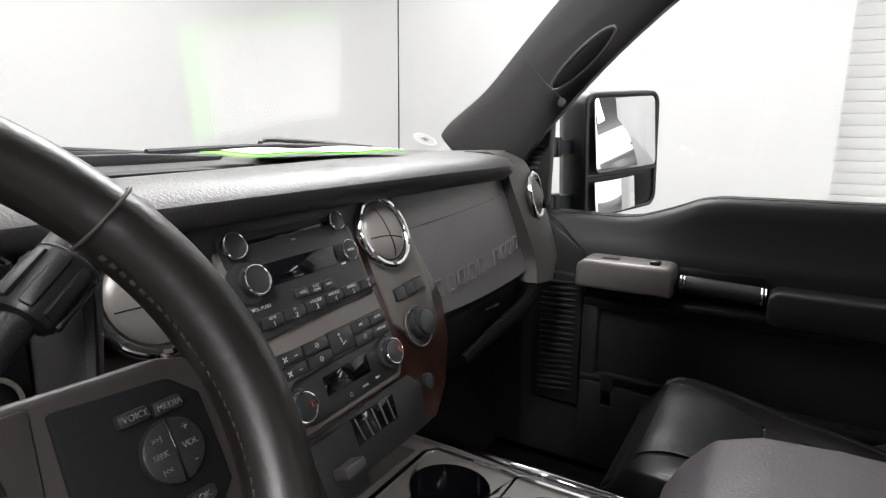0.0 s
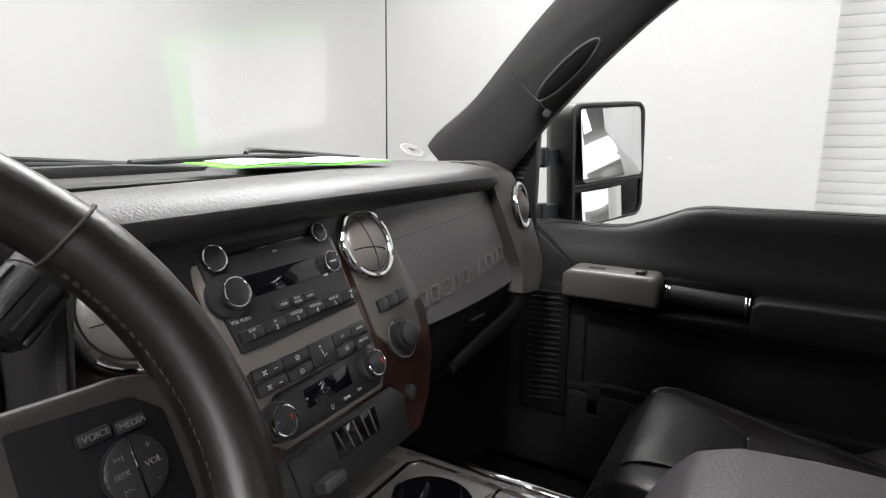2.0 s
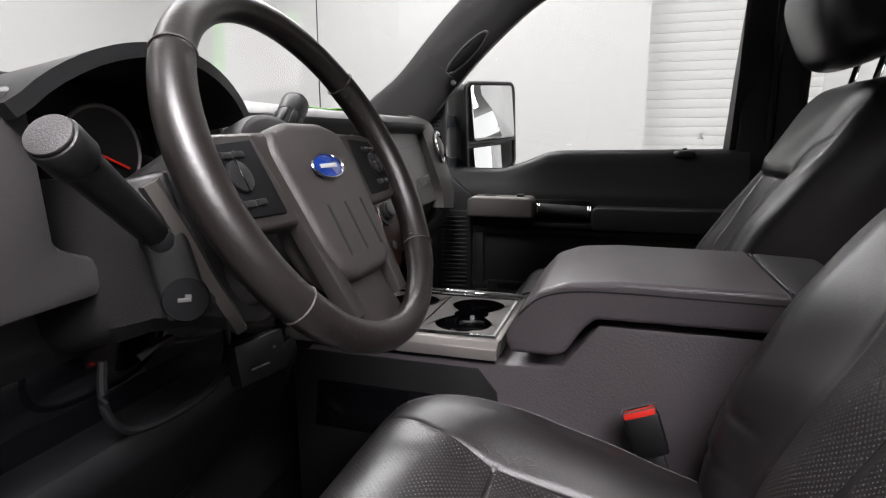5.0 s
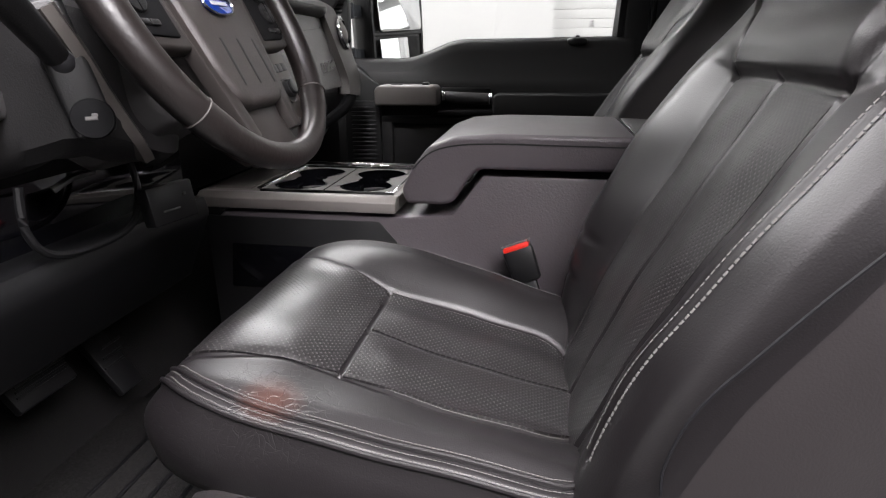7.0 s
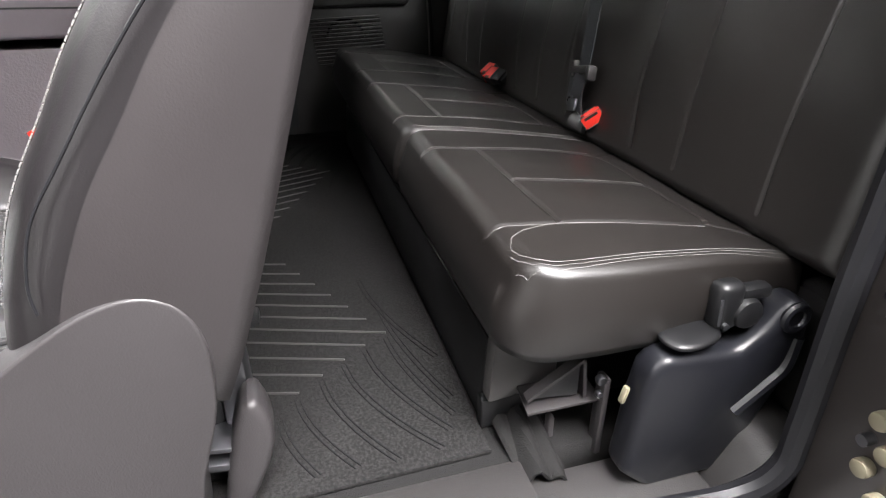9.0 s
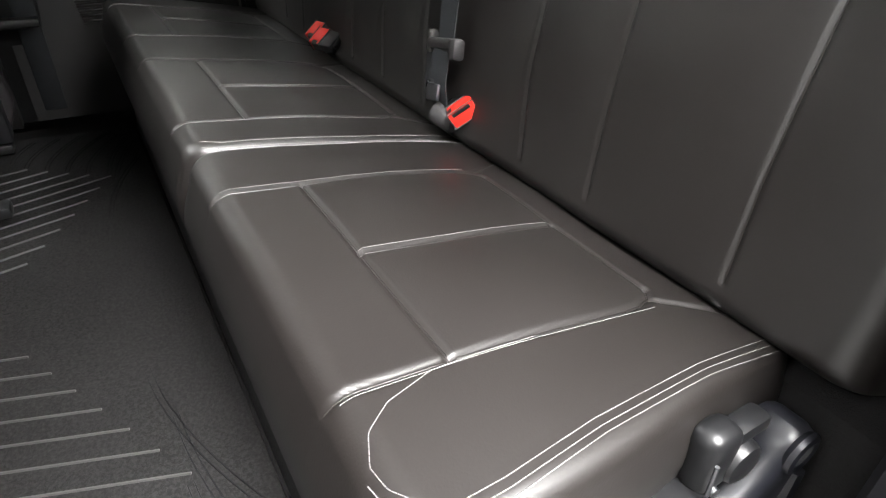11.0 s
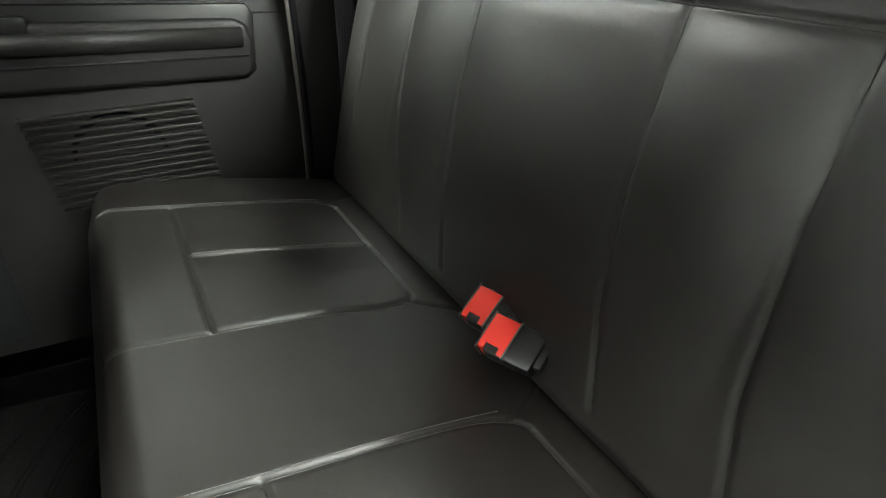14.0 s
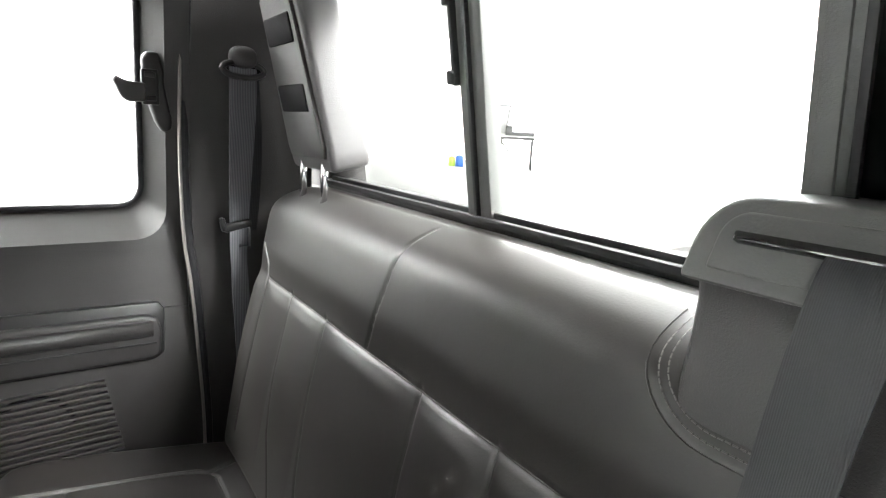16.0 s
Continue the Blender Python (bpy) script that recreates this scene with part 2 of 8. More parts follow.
# glossy black of the screens, also for shade in recesses and gaps
SCREEN_SHADE = surface("screen_and_shade_black", (0.003, 0.003, 0.004), rough=0.06, wear=0.02)
CHROME = surface("chrome", (0.78, 0.78, 0.79), rough=0.07, metal=1.0, wear=0.03)
STEEL = surface("bare_steel", (0.16, 0.16, 0.17), rough=0.4, metal=1.0)
WOOD = wood_grain("dark_woodgrain")
RUBBER = surface("seal_rubber", (0.007, 0.007, 0.0085), rough=0.5, spec=0.35)
RED = surface("red_button", (0.60, 0.022, 0.013), rough=0.5, spec=0.3, wear=0.05)
SPOKE = surface("spoke_satin", (0.020, 0.0172, 0.0162), rough=0.36, wear=0.06)
THREAD_DARK = surface("dark_thread", (0.045, 0.040, 0.038), rough=0.7)
# near-black of the buckles, also used to colour shade into other parts
BUCKLE_SHADE = surface("buckle_and_shade_black", (0.0045, 0.0045, 0.005), rough=0.42, spec=0.35)
COVER_BLUE = surface("blue_black_plastic", (0.0055, 0.0057, 0.0075), rough=0.38, spec=0.35)
LEGEND_DIM = surface("dim_legend", (0.075, 0.072, 0.07), rough=0.6, wear=0.1)
LEGEND = surface("legend_grey", (0.33, 0.33, 0.33), rough=0.6, wear=0.03)
EMBLEM_BLUE = surface("emblem_blue", (0.008, 0.03, 0.19), rough=0.15, coat=0.6, wear=0.05)
CARPET = carpet("floor_carpet", (0.008, 0.0077, 0.0077))
MAT_RUBBER = carpet("floor_mat_fibre", (0.0058, 0.0055, 0.0055), 240.0, 0.0, 3.0, 1.0)
MAT_RIB = surface("mat_rib_rubber", (0.040, 0.039, 0.038), rough=0.42, grain=0.3)
MATTE = surface("switch_and_shade_black", (0.006, 0.006, 0.0065), rough=0.7, spec=0.06)
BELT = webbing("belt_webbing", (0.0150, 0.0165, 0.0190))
# same webbing in a lighter tone that stands for light on the strap
BELT_LIT = webbing("lit_belt_webbing", (0.13, 0.132, 0.145))
HEADLINER = surface("headliner_cloth", (0.44, 0.43, 0.41), rough=0.9, grain=0.5, grain_size=500)
GLASS = clear_glass("window_glass", (0.97, 0.985, 0.975))
GLASS_FRONT = clear_glass("windscreen_glass", (0.97, 0.985, 0.975), 0.45)
GLASS_REAR = clear_glass("rear_window_glass", (0.97, 0.985, 0.975), 0.25)
ARM = surface("mirror_arm_plastic", (0.030, 0.033, 0.040), rough=0.42, wear=0.1)
DARK_PANE = surface("dark_pane", (0.010, 0.013, 0.012), rough=0.3, spec=0.5, wear=0.05)
MIRROR = surface("mirror_glass", (0.86, 0.87, 0.88), rough=0.01, metal=1.0, wear=0.01)
PAINT = surface("dark_body_paint", (0.020, 0.017, 0.016), rough=0.34, coat=0.6)
WALL = surface("white_bay_wall", (0.43, 0.43, 0.422), rough=0.75, wear=0.02, wear_size=1.2, grain=0.1, grain_size=120)
# darkened to keep bounce light out of the footwell
BAY_FLOOR = surface("bay_floor_dim", (0.16, 0.16, 0.158), rough=0.35, wear=0.06, wear_size=2.0)
SHUTTER = surface("shutter_white", (0.42, 0.42, 0.41), rough=0.6, wear=0.05)
WALL_DIM = surface("dimmed_bay_wall", (0.10, 0.10, 0.10), rough=0.75, wear=0.03)
# walls with added emission: they read white and light the cab
def glowing(name, strength):
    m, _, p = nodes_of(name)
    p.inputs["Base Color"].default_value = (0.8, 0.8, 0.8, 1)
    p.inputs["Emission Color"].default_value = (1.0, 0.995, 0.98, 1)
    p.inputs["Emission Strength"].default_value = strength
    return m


BACKDROP = glowing("glowing_white", 1.3)
BACKDROP_SIDE = glowing("glowing_side", 0.4)
PAPER = surface("paper_white", (0.82, 0.82, 0.82), rough=0.7, wear=0.01)
PAPER_GREEN = surface("paper_green", (0.16, 0.72, 0.05), rough=0.6, wear=0.03)
CREAM = surface("cream_plug", (0.14, 0.125, 0.085), rough=0.5)

# ---- shape helpers ----
def link_mesh(name, me, mat, parent=None, label="", smooth=True):
    me.materials.append(mat)
    if smooth:
        me.shade_smooth()
    ob = new(name, me)
    if parent is not None:
        ob.parent = parent
    if label:
        ob["label"] = label
    return ob


def part(name, bm, mat, parent=None, label="", smooth=True, sharp=35):
    """Links a bmesh as one mesh object."""
    bmesh.ops.recalc_face_normals(bm, faces=bm.faces)
    lim = radians(sharp)
    for e in bm.edges:
        if len(e.link_faces) == 2 and e.calc_face_angle(0) > lim:
            e.smooth = False
    me = bpy.data.meshes.new(name)
    bm.to_mesh(me)
    bm.free()
    me.materials.append(mat)
    for p in me.polygons:
        p.use_smooth = smooth
    ob = new(name, me)
    if parent is not None:
        ob.parent = parent
    if label:
        ob["label"] = label
    return ob


def thing(name, label, category, group="", kind=""):
    ob = new(name)
    ob.empty_display_size = 0.05
    return tagged(ob, label, category, group, kind)


def B(*pieces):
    """One bmesh of several."""
    bm = bmesh.new()
    for p in pieces:
        me = bpy.data.meshes.new("t")
        p.to_mesh(me)
        p.free()
        bm.from_mesh(me)
        bpy.data.meshes.remove(me)
    return bm


def moved(bm, m):
    bmesh.ops.transform(bm, matrix=m, verts=bm.verts)
    return bm


def rbox(c, size, r=0.004, rot=(0, 0, 0), seg=2):
    bm = bmesh.new()
    bmesh.ops.create_cube(bm, size=1)
    bmesh.ops.scale(bm, vec=size, verts=bm.verts)
    r = min(r, min(size) * 0.49)
    if r > 0:
        bmesh.ops.bevel(bm, geom=list(bm.edges), offset=r, segments=seg, profile=0.5, affect="EDGES")
    return moved(bm, pose(*c, *rot))


def disc(c, r, h, rot=(0, 0, 0), seg=32, bevel=0.0, r2=None):
    """A cylinder or cone along its local z, centred at c."""
    bm = bmesh.new()
    bmesh.ops.create_cone(bm, cap_ends=True, segments=seg, radius1=r, radius2=r if r2 is None else r2, depth=h)
    if bevel > 0:
        edges = [e for e in bm.edges if len(e.link_faces) == 2 and any(len(f.verts) > 4 for f in e.link_faces)]
        bmesh.ops.bevel(bm, geom=edges, offset=bevel, segments=2, profile=0.5, affect="EDGES")
    return moved(bm, pose(*c, *rot))


def ring(c, r, w, rot=(0, 0, 0), seg=48, n=10, flat=1.0, sx=1.0):
    """A torus round its local z; w: the radius of its section."""
    bm = bmesh.new()
    rows = []
    for a in range(seg):
        t = 2 * math.pi * a / seg
        rows.append([bm.verts.new(((r + w * math.cos(s)) * math.cos(t) * sx, (r + w * math.cos(s)) * math.sin(t), flat * w * math.sin(s)))
                     for s in (2 * math.pi * b / n for b in range(n))])
    for a in range(seg):
        for b in range(n):
            bm.faces.new((rows[a][b], rows[(a + 1) % seg][b], rows[(a + 1) % seg][(b + 1) % n], rows[a][(b + 1) % n]))
    return moved(bm, pose(*c, *rot))


def ball(c, size, rot=(0, 0, 0), u=24, v=14, power=1.0):
    """A rounded, boxy ball (power below 1: boxier)."""
    bm = bmesh.new()
    bmesh.ops.create_uvsphere(bm, u_segments=u, v_segments=v, radius=1)
    for w in bm.verts:
        w.co = Vector([math.copysign(abs(k) ** power, k) for k in w.co])
    bmesh.ops.scale(bm, vec=size, verts=bm.verts)
    return moved(bm, pose(*c, *rot))


def prism(poly, axis, a, b, r=0.0, seg=2):
    """A polygon pushed along an axis from a to b. Its two coordinates are the other axes in order (x: yz, y: xz, z: xy)."""
    bm = bmesh.new()
    def at(u, v, w):
        return {"x": (w, u, v), "y": (u, w, v), "z": (u, v, w)}[axis]
    lo = [bm.verts.new(at(u, v, a)) for u, v in poly]
    hi = [bm.verts.new(at(u, v, b)) for u, v in poly]
    bm.faces.new(lo), bm.faces.new(hi)
    for i in range(len(poly)):
        j = (i + 1) % len(poly)
        bm.faces.new((lo[i], lo[j], hi[j], hi[i]))
    bmesh.ops.recalc_face_normals(bm, faces=bm.faces)
    if r > 0:
        bmesh.ops.bevel(bm, geom=list(bm.edges), offset=r, segments=seg, profile=0.5, affect="EDGES", clamp_overlap=True)
    return bm


def smooth_line(pts, n=8, closed=False):
    """A Catmull-Rom line through points."""
    p = [Vector(q) for q in pts]
    out, m = [], len(p)
    for i in range(m if closed else m - 1):
        a, b, c, d = (p[(i + k) % m] if closed else p[min(max(i + k, 0), m - 1)] for k in (-1, 0, 1, 2))
        for s in range(n):
            t = s / n
            out.append(0.5 * ((2 * b) + (c - a) * t + (2 * a - 5 * b + 4 * c - d) * t * t + (3 * b - a - 3 * c + d) * t ** 3))
    if not closed:
        out.append(p[-1])
    return out


def sweep(path, section, closed=False, up=(0, 0, 1), scale=None):
    """A section (list of 2D points: side, up) swept along a path of points."""
    bm = bmesh.new()
    path = [Vector(p) for p in path]
    up, rows, m = Vector(up), [], len(path)
    for i, p in enumerate(path):
        a = path[i - 1] if i or closed else p
        b = path[(i + 1) % m] if i < m - 1 or closed else p
        t = (b - a).normalized()
        side = t.cross(up)
        side = side.normalized() if side.length > 1e-4 else Vector((1, 0, 0))
        top = side.cross(t).normalized()
        k = scale(i / max(1, m - 1)) if scale else 1.0
        rows.append([bm.verts.new(p + side * u * k + top * v * k) for u, v in section])
    n = len(section)
    for i in range(m if closed else m - 1):
        for j in range(n):
            bm.faces.new((rows[i][j], rows[(i + 1) % m][j], rows[(i + 1) % m][(j + 1) % n], rows[i][(j + 1) % n]))
    if not closed:
        bm.faces.new(rows[0]), bm.faces.new(rows[-1])
    return bm


def round_section(r, n=10, squash=1.0):
    return [(r * math.cos(2 * math.pi * k / n), r * squash * math.sin(2 * math.pi * k / n)) for k in range(n)]


def box_section(w, h):
    return [(-w / 2, -h / 2), (w / 2, -h / 2), (w / 2, h / 2), (-w / 2, h / 2)]


def tube(pts, r, n=8, closed=False, smooth=6):
    path = smooth_line(pts, smooth, closed) if smooth > 1 else pts
    return sweep(path, round_section(r, n), closed, up=(0.123, 0.31, 0.94))


def sheet(points, thick, out=None):
    """A grid of points given as rows, thickened along the direction out (or its own normal)."""
    bm = bmesh.new()
    g = np.array(points, float)
    nrm = np.cross(np.gradient(g, axis=0), np.gradient(g, axis=1))
    nrm /= np.linalg.norm(nrm, axis=2, keepdims=True) + 1e-12
    if out is not None:
        nrm = np.broadcast_to(np.array(out, float), g.shape)
    top = [[bm.verts.new(p) for p in row] for row in g]
    bot = [[bm.verts.new(p) for p in row] for row in g - nrm * thick]
    a, b = len(top), len(top[0])
    for i in range(a - 1):
        for j in range(b - 1):
            bm.faces.new((top[i][j], top[i + 1][j], top[i + 1][j + 1], top[i][j + 1]))
            bm.faces.new((bot[i][j], bot[i][j + 1], bot[i + 1][j + 1], bot[i + 1][j]))
    rim = [(i, 0) for i in range(a)] + [(a - 1, j) for j in range(1, b)] + [(i, b - 1) for i in range(a - 2, -1, -1)] + [(0, j) for j in range(b - 2, 0, -1)]
    for k in range(len(rim)):
        (i, j), (u, v) = rim[k], rim[(k + 1) % len(rim)]
        bm.faces.new((top[i][j], top[u][v], bot[u][v], bot[i][j]))
    return bm


def seg_dist(px, py, line):
    """Distance of many points from a polyline in the plane."""
    best = np.full(px.shape, 9.0)
    for (ax, ay), (bx, by) in zip(line[:-1], line[1:]):
        dx, dy = bx - ax, by - ay
        t = np.clip(((px - ax) * dx + (py - ay) * dy) / (dx * dx + dy * dy + 1e-12), 0, 1)
        best = np.minimum(best, np.hypot(px - ax - t * dx, py - ay - t * dy))
    return best


def smoothstep(a, b, x):
    t = np.clip((x - a) / (b - a), 0, 1)
    return t * t * (3 - 2 * t)


class Pad:
    """An upholstered slab in a plane of its own: x across, y along, height out of it. edge(y) gives its left and right borders."""

    def __init__(self, edge, y0, y1, top, thick, r, place, nx=90, ny=90, seams=(), depth=0.004, width=0.005, bulge=0.012, taper=0.0, r_ends=None):
        self.edge, self.y0, self.y1, self.top, self.r, self.place = edge, y0, y1, top, r, place
        self.seams, self.depth, self.width, self.r_ends = seams, depth, width, r_ends or (r, r)
        u = np.linspace(0, 1, nx)
        u = 0.6 * u + 0.4 * (0.5 - 0.5 * np.cos(np.pi * u))
        v = np.linspace(0, 1, ny)
        v = 0.6 * v + 0.4 * (0.5 - 0.5 * np.cos(np.pi * v))
        ys = y0 + (y1 - y0) * v
        lr = np.array([edge(y) for y in ys])
        xs = lr[:, :1] + (lr[:, 1:] - lr[:, :1]) * u[None]
        yy = np.repeat(ys[:, None], nx, 1)
        zz = self.height(xs, yy)
        verts = np.stack([xs, yy, zz], -1).reshape(-1, 3)
        faces = [(i * nx + j, i * nx + j + 1, (i + 1) * nx + j + 1, (i + 1) * nx + j) for i in range(ny - 1) for j in range(nx - 1)]
        rim = [j for j in range(nx)] + [i * nx + nx - 1 for i in range(1, ny)] + [(ny - 1) * nx + j for j in range(nx - 2, -1, -1)] + [i * nx for i in range(ny - 2, 0, -1)]
        loop = verts[rim]
        d = np.roll(loop, -1, 0) - np.roll(loop, 1, 0)
        nrm = np.stack([d[:, 1], -d[:, 0]], 1)
        nrm /= np.linalg.norm(nrm, axis=1, keepdims=True) + 1e-9
        prev, allv = rim, [verts]
        base = len(verts)
        th = thick(loop[:, 0], loop[:, 1]) if callable(thick) else np.full(len(loop), thick)
        bottom = -th
        for k in range(1, 9):
            t = k / 8
            off = bulge * math.sin(math.pi * min(1, t * 1.02)) - taper * t
            rr = loop.copy()
            rr[:, :2] += nrm * off
            rr[:, 2] = loop[:, 2] + (bottom - loop[:, 2]) * t
            allv.append(rr)
            now = list(range(base, base + len(rim)))
            base += len(rim)
            faces += [(prev[a], prev[(a + 1) % len(rim)], now[(a + 1) % len(rim)], now[a]) for a in range(len(rim))]
            prev = now
        faces.append(tuple(prev))
        self.verts, self.faces = np.concatenate(allv), faces
        self.grid = (nx, ny)

    def height(self, x, y):
        x, y = np.asarray(x, float), np.asarray(y, float)
        z = self.top(x, y)
        lr = np.array([self.edge(v) for v in y.ravel()]).reshape(*y.shape, 2)
        for d, r in ((np.minimum(x - lr[..., 0], lr[..., 1] - x), self.r), (y - self.y0, self.r_ends[0]), (self.y1 - y, self.r_ends[1])):
            q = np.clip(r - d, 0, r)
            z = z - (r - np.sqrt(np.maximum(r * r - q * q, 0)))
        for line in self.seams:
            s = seg_dist(x, y, line) / self.width
            z = z - self.depth * np.exp(-s * s)
        return z

    def world(self, p):
        p = np.asarray(p, float)
        m = np.array(self.place)
        return p @ m[:3, :3].T + m[:3, 3]

    def mesh(self, name, mat, parent, label="", side=None):
        me = bpy.data.meshes.new(name)
        me.from_pydata(self.world(self.verts).tolist(), [], self.faces)
        bm = bmesh.new()
        bm.from_mesh(me)
        bmesh.ops.recalc_face_normals(bm, faces=bm.faces)
        bm.to_mesh(me)
        bm.free()
        ob = link_mesh(name, me, mat, parent, label)
        if side:
            nx, ny = self.grid
            me.materials.append(side)
            for f in me.polygons[(nx - 1) * (ny - 1):]:
                f.material_index = 1
        return ob

    def stitches(self, name, lines, parent, pitch=0.0062, length=0.0040, w=0.0011, lift=0.0005, mat=None):
        verts, faces = [], []
        for line in lines:
            pts = [np.array(p, float) for p in line]
            acc = []
            for a, b in zip(pts[:-1], pts[1:]):
                n = max(2, int(np.linalg.norm(b - a) / 0.002))
                acc += [a + (b - a) * t for t in np.linspace(0, 1, n, endpoint=False)]
            acc.append(pts[-1])
            acc = np.array(acc)
            cum = np.r_[0, np.cumsum(np.linalg.norm(np.diff(acc, axis=0), axis=1))]
            for s in np.arange(0.001, cum[-1] - length, pitch):
                q = np.array([[np.interp(t, cum, acc[:, 0]), np.interp(t, cum, acc[:, 1])] for t in (s, s + length)])
                z = self.height(q[:, 0], q[:, 1])
                d = q[1] - q[0]
                d /= np.linalg.norm(d) + 1e-9
                side = np.array([-d[1], d[0]]) * w / 2
                k = len(verts)
                for e in (0, 1):
                    for sg, up in ((1, 0), (0, 1.0), (-1, 0)):
                        verts.append([*(q[e] + side * sg), z[e] + lift + (up * w * 0.6)])
                faces += [(k, k + 1, k + 4, k + 3), (k + 1, k + 2, k + 5, k + 4), (k, k + 2, k + 1), (k + 3, k + 4, k + 5), (k + 2, k, k + 3, k + 5)]
        me = bpy.data.meshes.new(name)
        me.from_pydata(self.world(np.array(verts)).tolist(), [], faces)
        ob = link_mesh(name, me, mat or THREAD, parent, "light grey twin-needle stitching", smooth=False)
        ob["kind"] = "stuff"
        return ob


def letters(text, size, place, mat, parent, name="legend", depth=0.0004):
    cu = bpy.data.curves.new("t", "FONT")
    cu.body, cu.size, cu.extrude, cu.align_x, cu.align_y = text, size, depth, "CENTER", "CENTER"
    tmp = bpy.data.objects.new("t", cu)
    me = bpy.data.meshes.new_from_object(tmp)
    bpy.data.objects.remove(tmp)
    me.transform(place)
    return link_mesh(name, me, mat, parent, smooth=False)

GROUND = -0.82
# ---- the photo bay outside the vehicle ----
def wall_piece(name, c, size, mat=WALL, label="plain white painted bay wall"):
    return tagged(part(name, rbox(c, size, 0.0), mat), label, "wall", kind="structure")



tagged(part("ground", rbox((3.0, -4.25, GROUND - 0.05), (20.2, 17.6, 0.1), 0), BAY_FLOOR), "concrete bay floor, toned dark to cut bounce light", "floor", kind="structure")
tagged(part("ceiling", rbox((3.0, -4.25, 3.25), (20.2, 17.6, 0.1), 0), WALL), "white painted bay ceiling", "ceiling", kind="structure")
cove = [(-7.0, 3.6), (2.35, 3.6)] + [(2.35 + 0.8 * math.sin(t), 2.8 + 0.8 * math.cos(t)) for t in np.linspace(0.15, 1.57, 10)] + [(3.15, 0.10)]
tagged(part("wall_north", sheet([[(x, y, z) for x, y in cove] for z in (GROUND - 0.05, 3.25)], 0.1), WALL, sharp=60), "white painted bay wall with a rounded corner", "wall", kind="structure")
wall_piece("backdrop", (3.0, -13.05, 1.2), (20.2, 0.1, 4.1), BACKDROP, "plain white backdrop wall with an added glow far behind the vehicle")
wall_piece("wall_west", (-7.05, -8.0, 1.2), (0.1, 10.0, 4.1))
# unseen wall, greyed so that less light enters at the driver's side
wall_piece("wall_west", (-7.05, 0.8, 1.2), (0.1, 7.6, 4.1), WALL_DIM, "unseen bay wall, greyed to cut the light from that side")
wall_piece("wall_east", (3.20, -1.30, 1.2), (0.1, 0.8, 4.1))
wall_piece("backdrop", (13.05, -7.3, 1.2), (0.1, 11.4, 4.1), BACKDROP_SIDE, "plain white backdrop wall with an added glow far behind the vehicle")
wall_piece("wall_return", (8.10, -1.65, 1.2), (9.9, 0.1, 4.1))
wall_piece("wall_east", (3.20, -0.40, 2.8), (0.1, 1.0, 0.9))


def shutter_door():
    door = thing("roller_shutter", "white slatted roller shutter door, closed", "shutter door", kind="structure")
    curve = [(0.0, 0.0), (0.0016, 0.010), (0.0022, 0.028), (0.0016, 0.046), (0.0, 0.0565)]
    bm = bmesh.new()
    a = [bm.verts.new((3.15 - u, 0.10, v)) for u, v in curve]
    b = [bm.verts.new((3.15 - u, -0.90, v)) for u, v in curve]
    a2 = [bm.verts.new((3.24, 0.10, v)) for u, v in (curve[0], curve[-1])]
    b2 = [bm.verts.new((3.24, -0.90, v)) for u, v in (curve[0], curve[-1])]
    for i in range(4):
        bm.faces.new((a[i], a[i + 1], b[i + 1], b[i]))
    bm.faces.new((a[4], a2[1], b2[1], b[4])), bm.faces.new((a[0], b[0], b2[0], a2[0]))
    bm.faces.new((a2[0], a2[1], b2[1], b2[0])), bm.faces.new((*a, a2[1], a2[0])), bm.faces.new((*b, b2[1], b2[0]))
    first = part("slat", bm, SHUTTER, door, sharp=60)
    first.location.z = GROUND
    for i in range(1, 55):
        o = new("slat", first.data)
        o.parent, o.location.z = door, GROUND + 0.058 * i
    return door


shutter_door()


DOCK = 0.03
tagged(part("dock", rbox((9.0, -9.7, (GROUND + DOCK) / 2), (7.9, 6.5, DOCK - GROUND), 0.0), WALL), "raised white loading dock behind the bay", "platform", kind="structure")


def trestle_table():
    t = thing("folding_table", "folding table with dark metal legs standing on the loading dock", "table")
    part("tabletop", rbox((0, 0, 0.73), (1.5, 0.6, 0.03), 0.006), WALL, t, "white table top")
    part("rail", B(rbox((0, -0.27, 0.69), (1.46, 0.02, 0.05), 0.004), rbox((0, 0.27, 0.69), (1.46, 0.02, 0.05), 0.004)), PLASTIC_BLACK, t, "dark rail under the top")
    for x in (-0.68, 0.0, 0.68):
        for y in (-0.25, 0.25):
            part("leg", tube([(x, y, 0.0), (x, y, 0.715)], 0.020, smooth=1), PLASTIC_BLACK, t)
            part("brace", tube([(x, y, 0.60), (x - 0.24 * (1 if x >= 0 else -1), y, 0.30 if x == 0 else 0.70)], 0.013, smooth=1), PLASTIC_BLACK, t)
    return t


tab = trestle_table()
tab.matrix_basis = pose(10.02, -8.95, DOCK, 0, 0, 50)


# plain framed panel put in for a distant tapered frame
def board_frame():
    w = thing("framed_panel", "tapered white panel in a thin dark frame above the folding table", "board")
    part("panel", prism([(-0.24, 0.0), (-0.31, 0.62), (0.31, 0.62), (0.24, 0.0)], "y", -0.004, 0.004, 0.0), WALL, w)
    part("rim", B(tube([(-0.24, 0, 0.0), (-0.31, 0, 0.62), (0.31, 0, 0.62), (0.24, 0, 0.0)], 0.018, smooth=1)), PLASTIC_BLACK, w, "thin dark rim")
    part("foot", rbox((0, 0, -0.02), (0.5, 0.16, 0.04), 0.01), WALL, w)
    return w


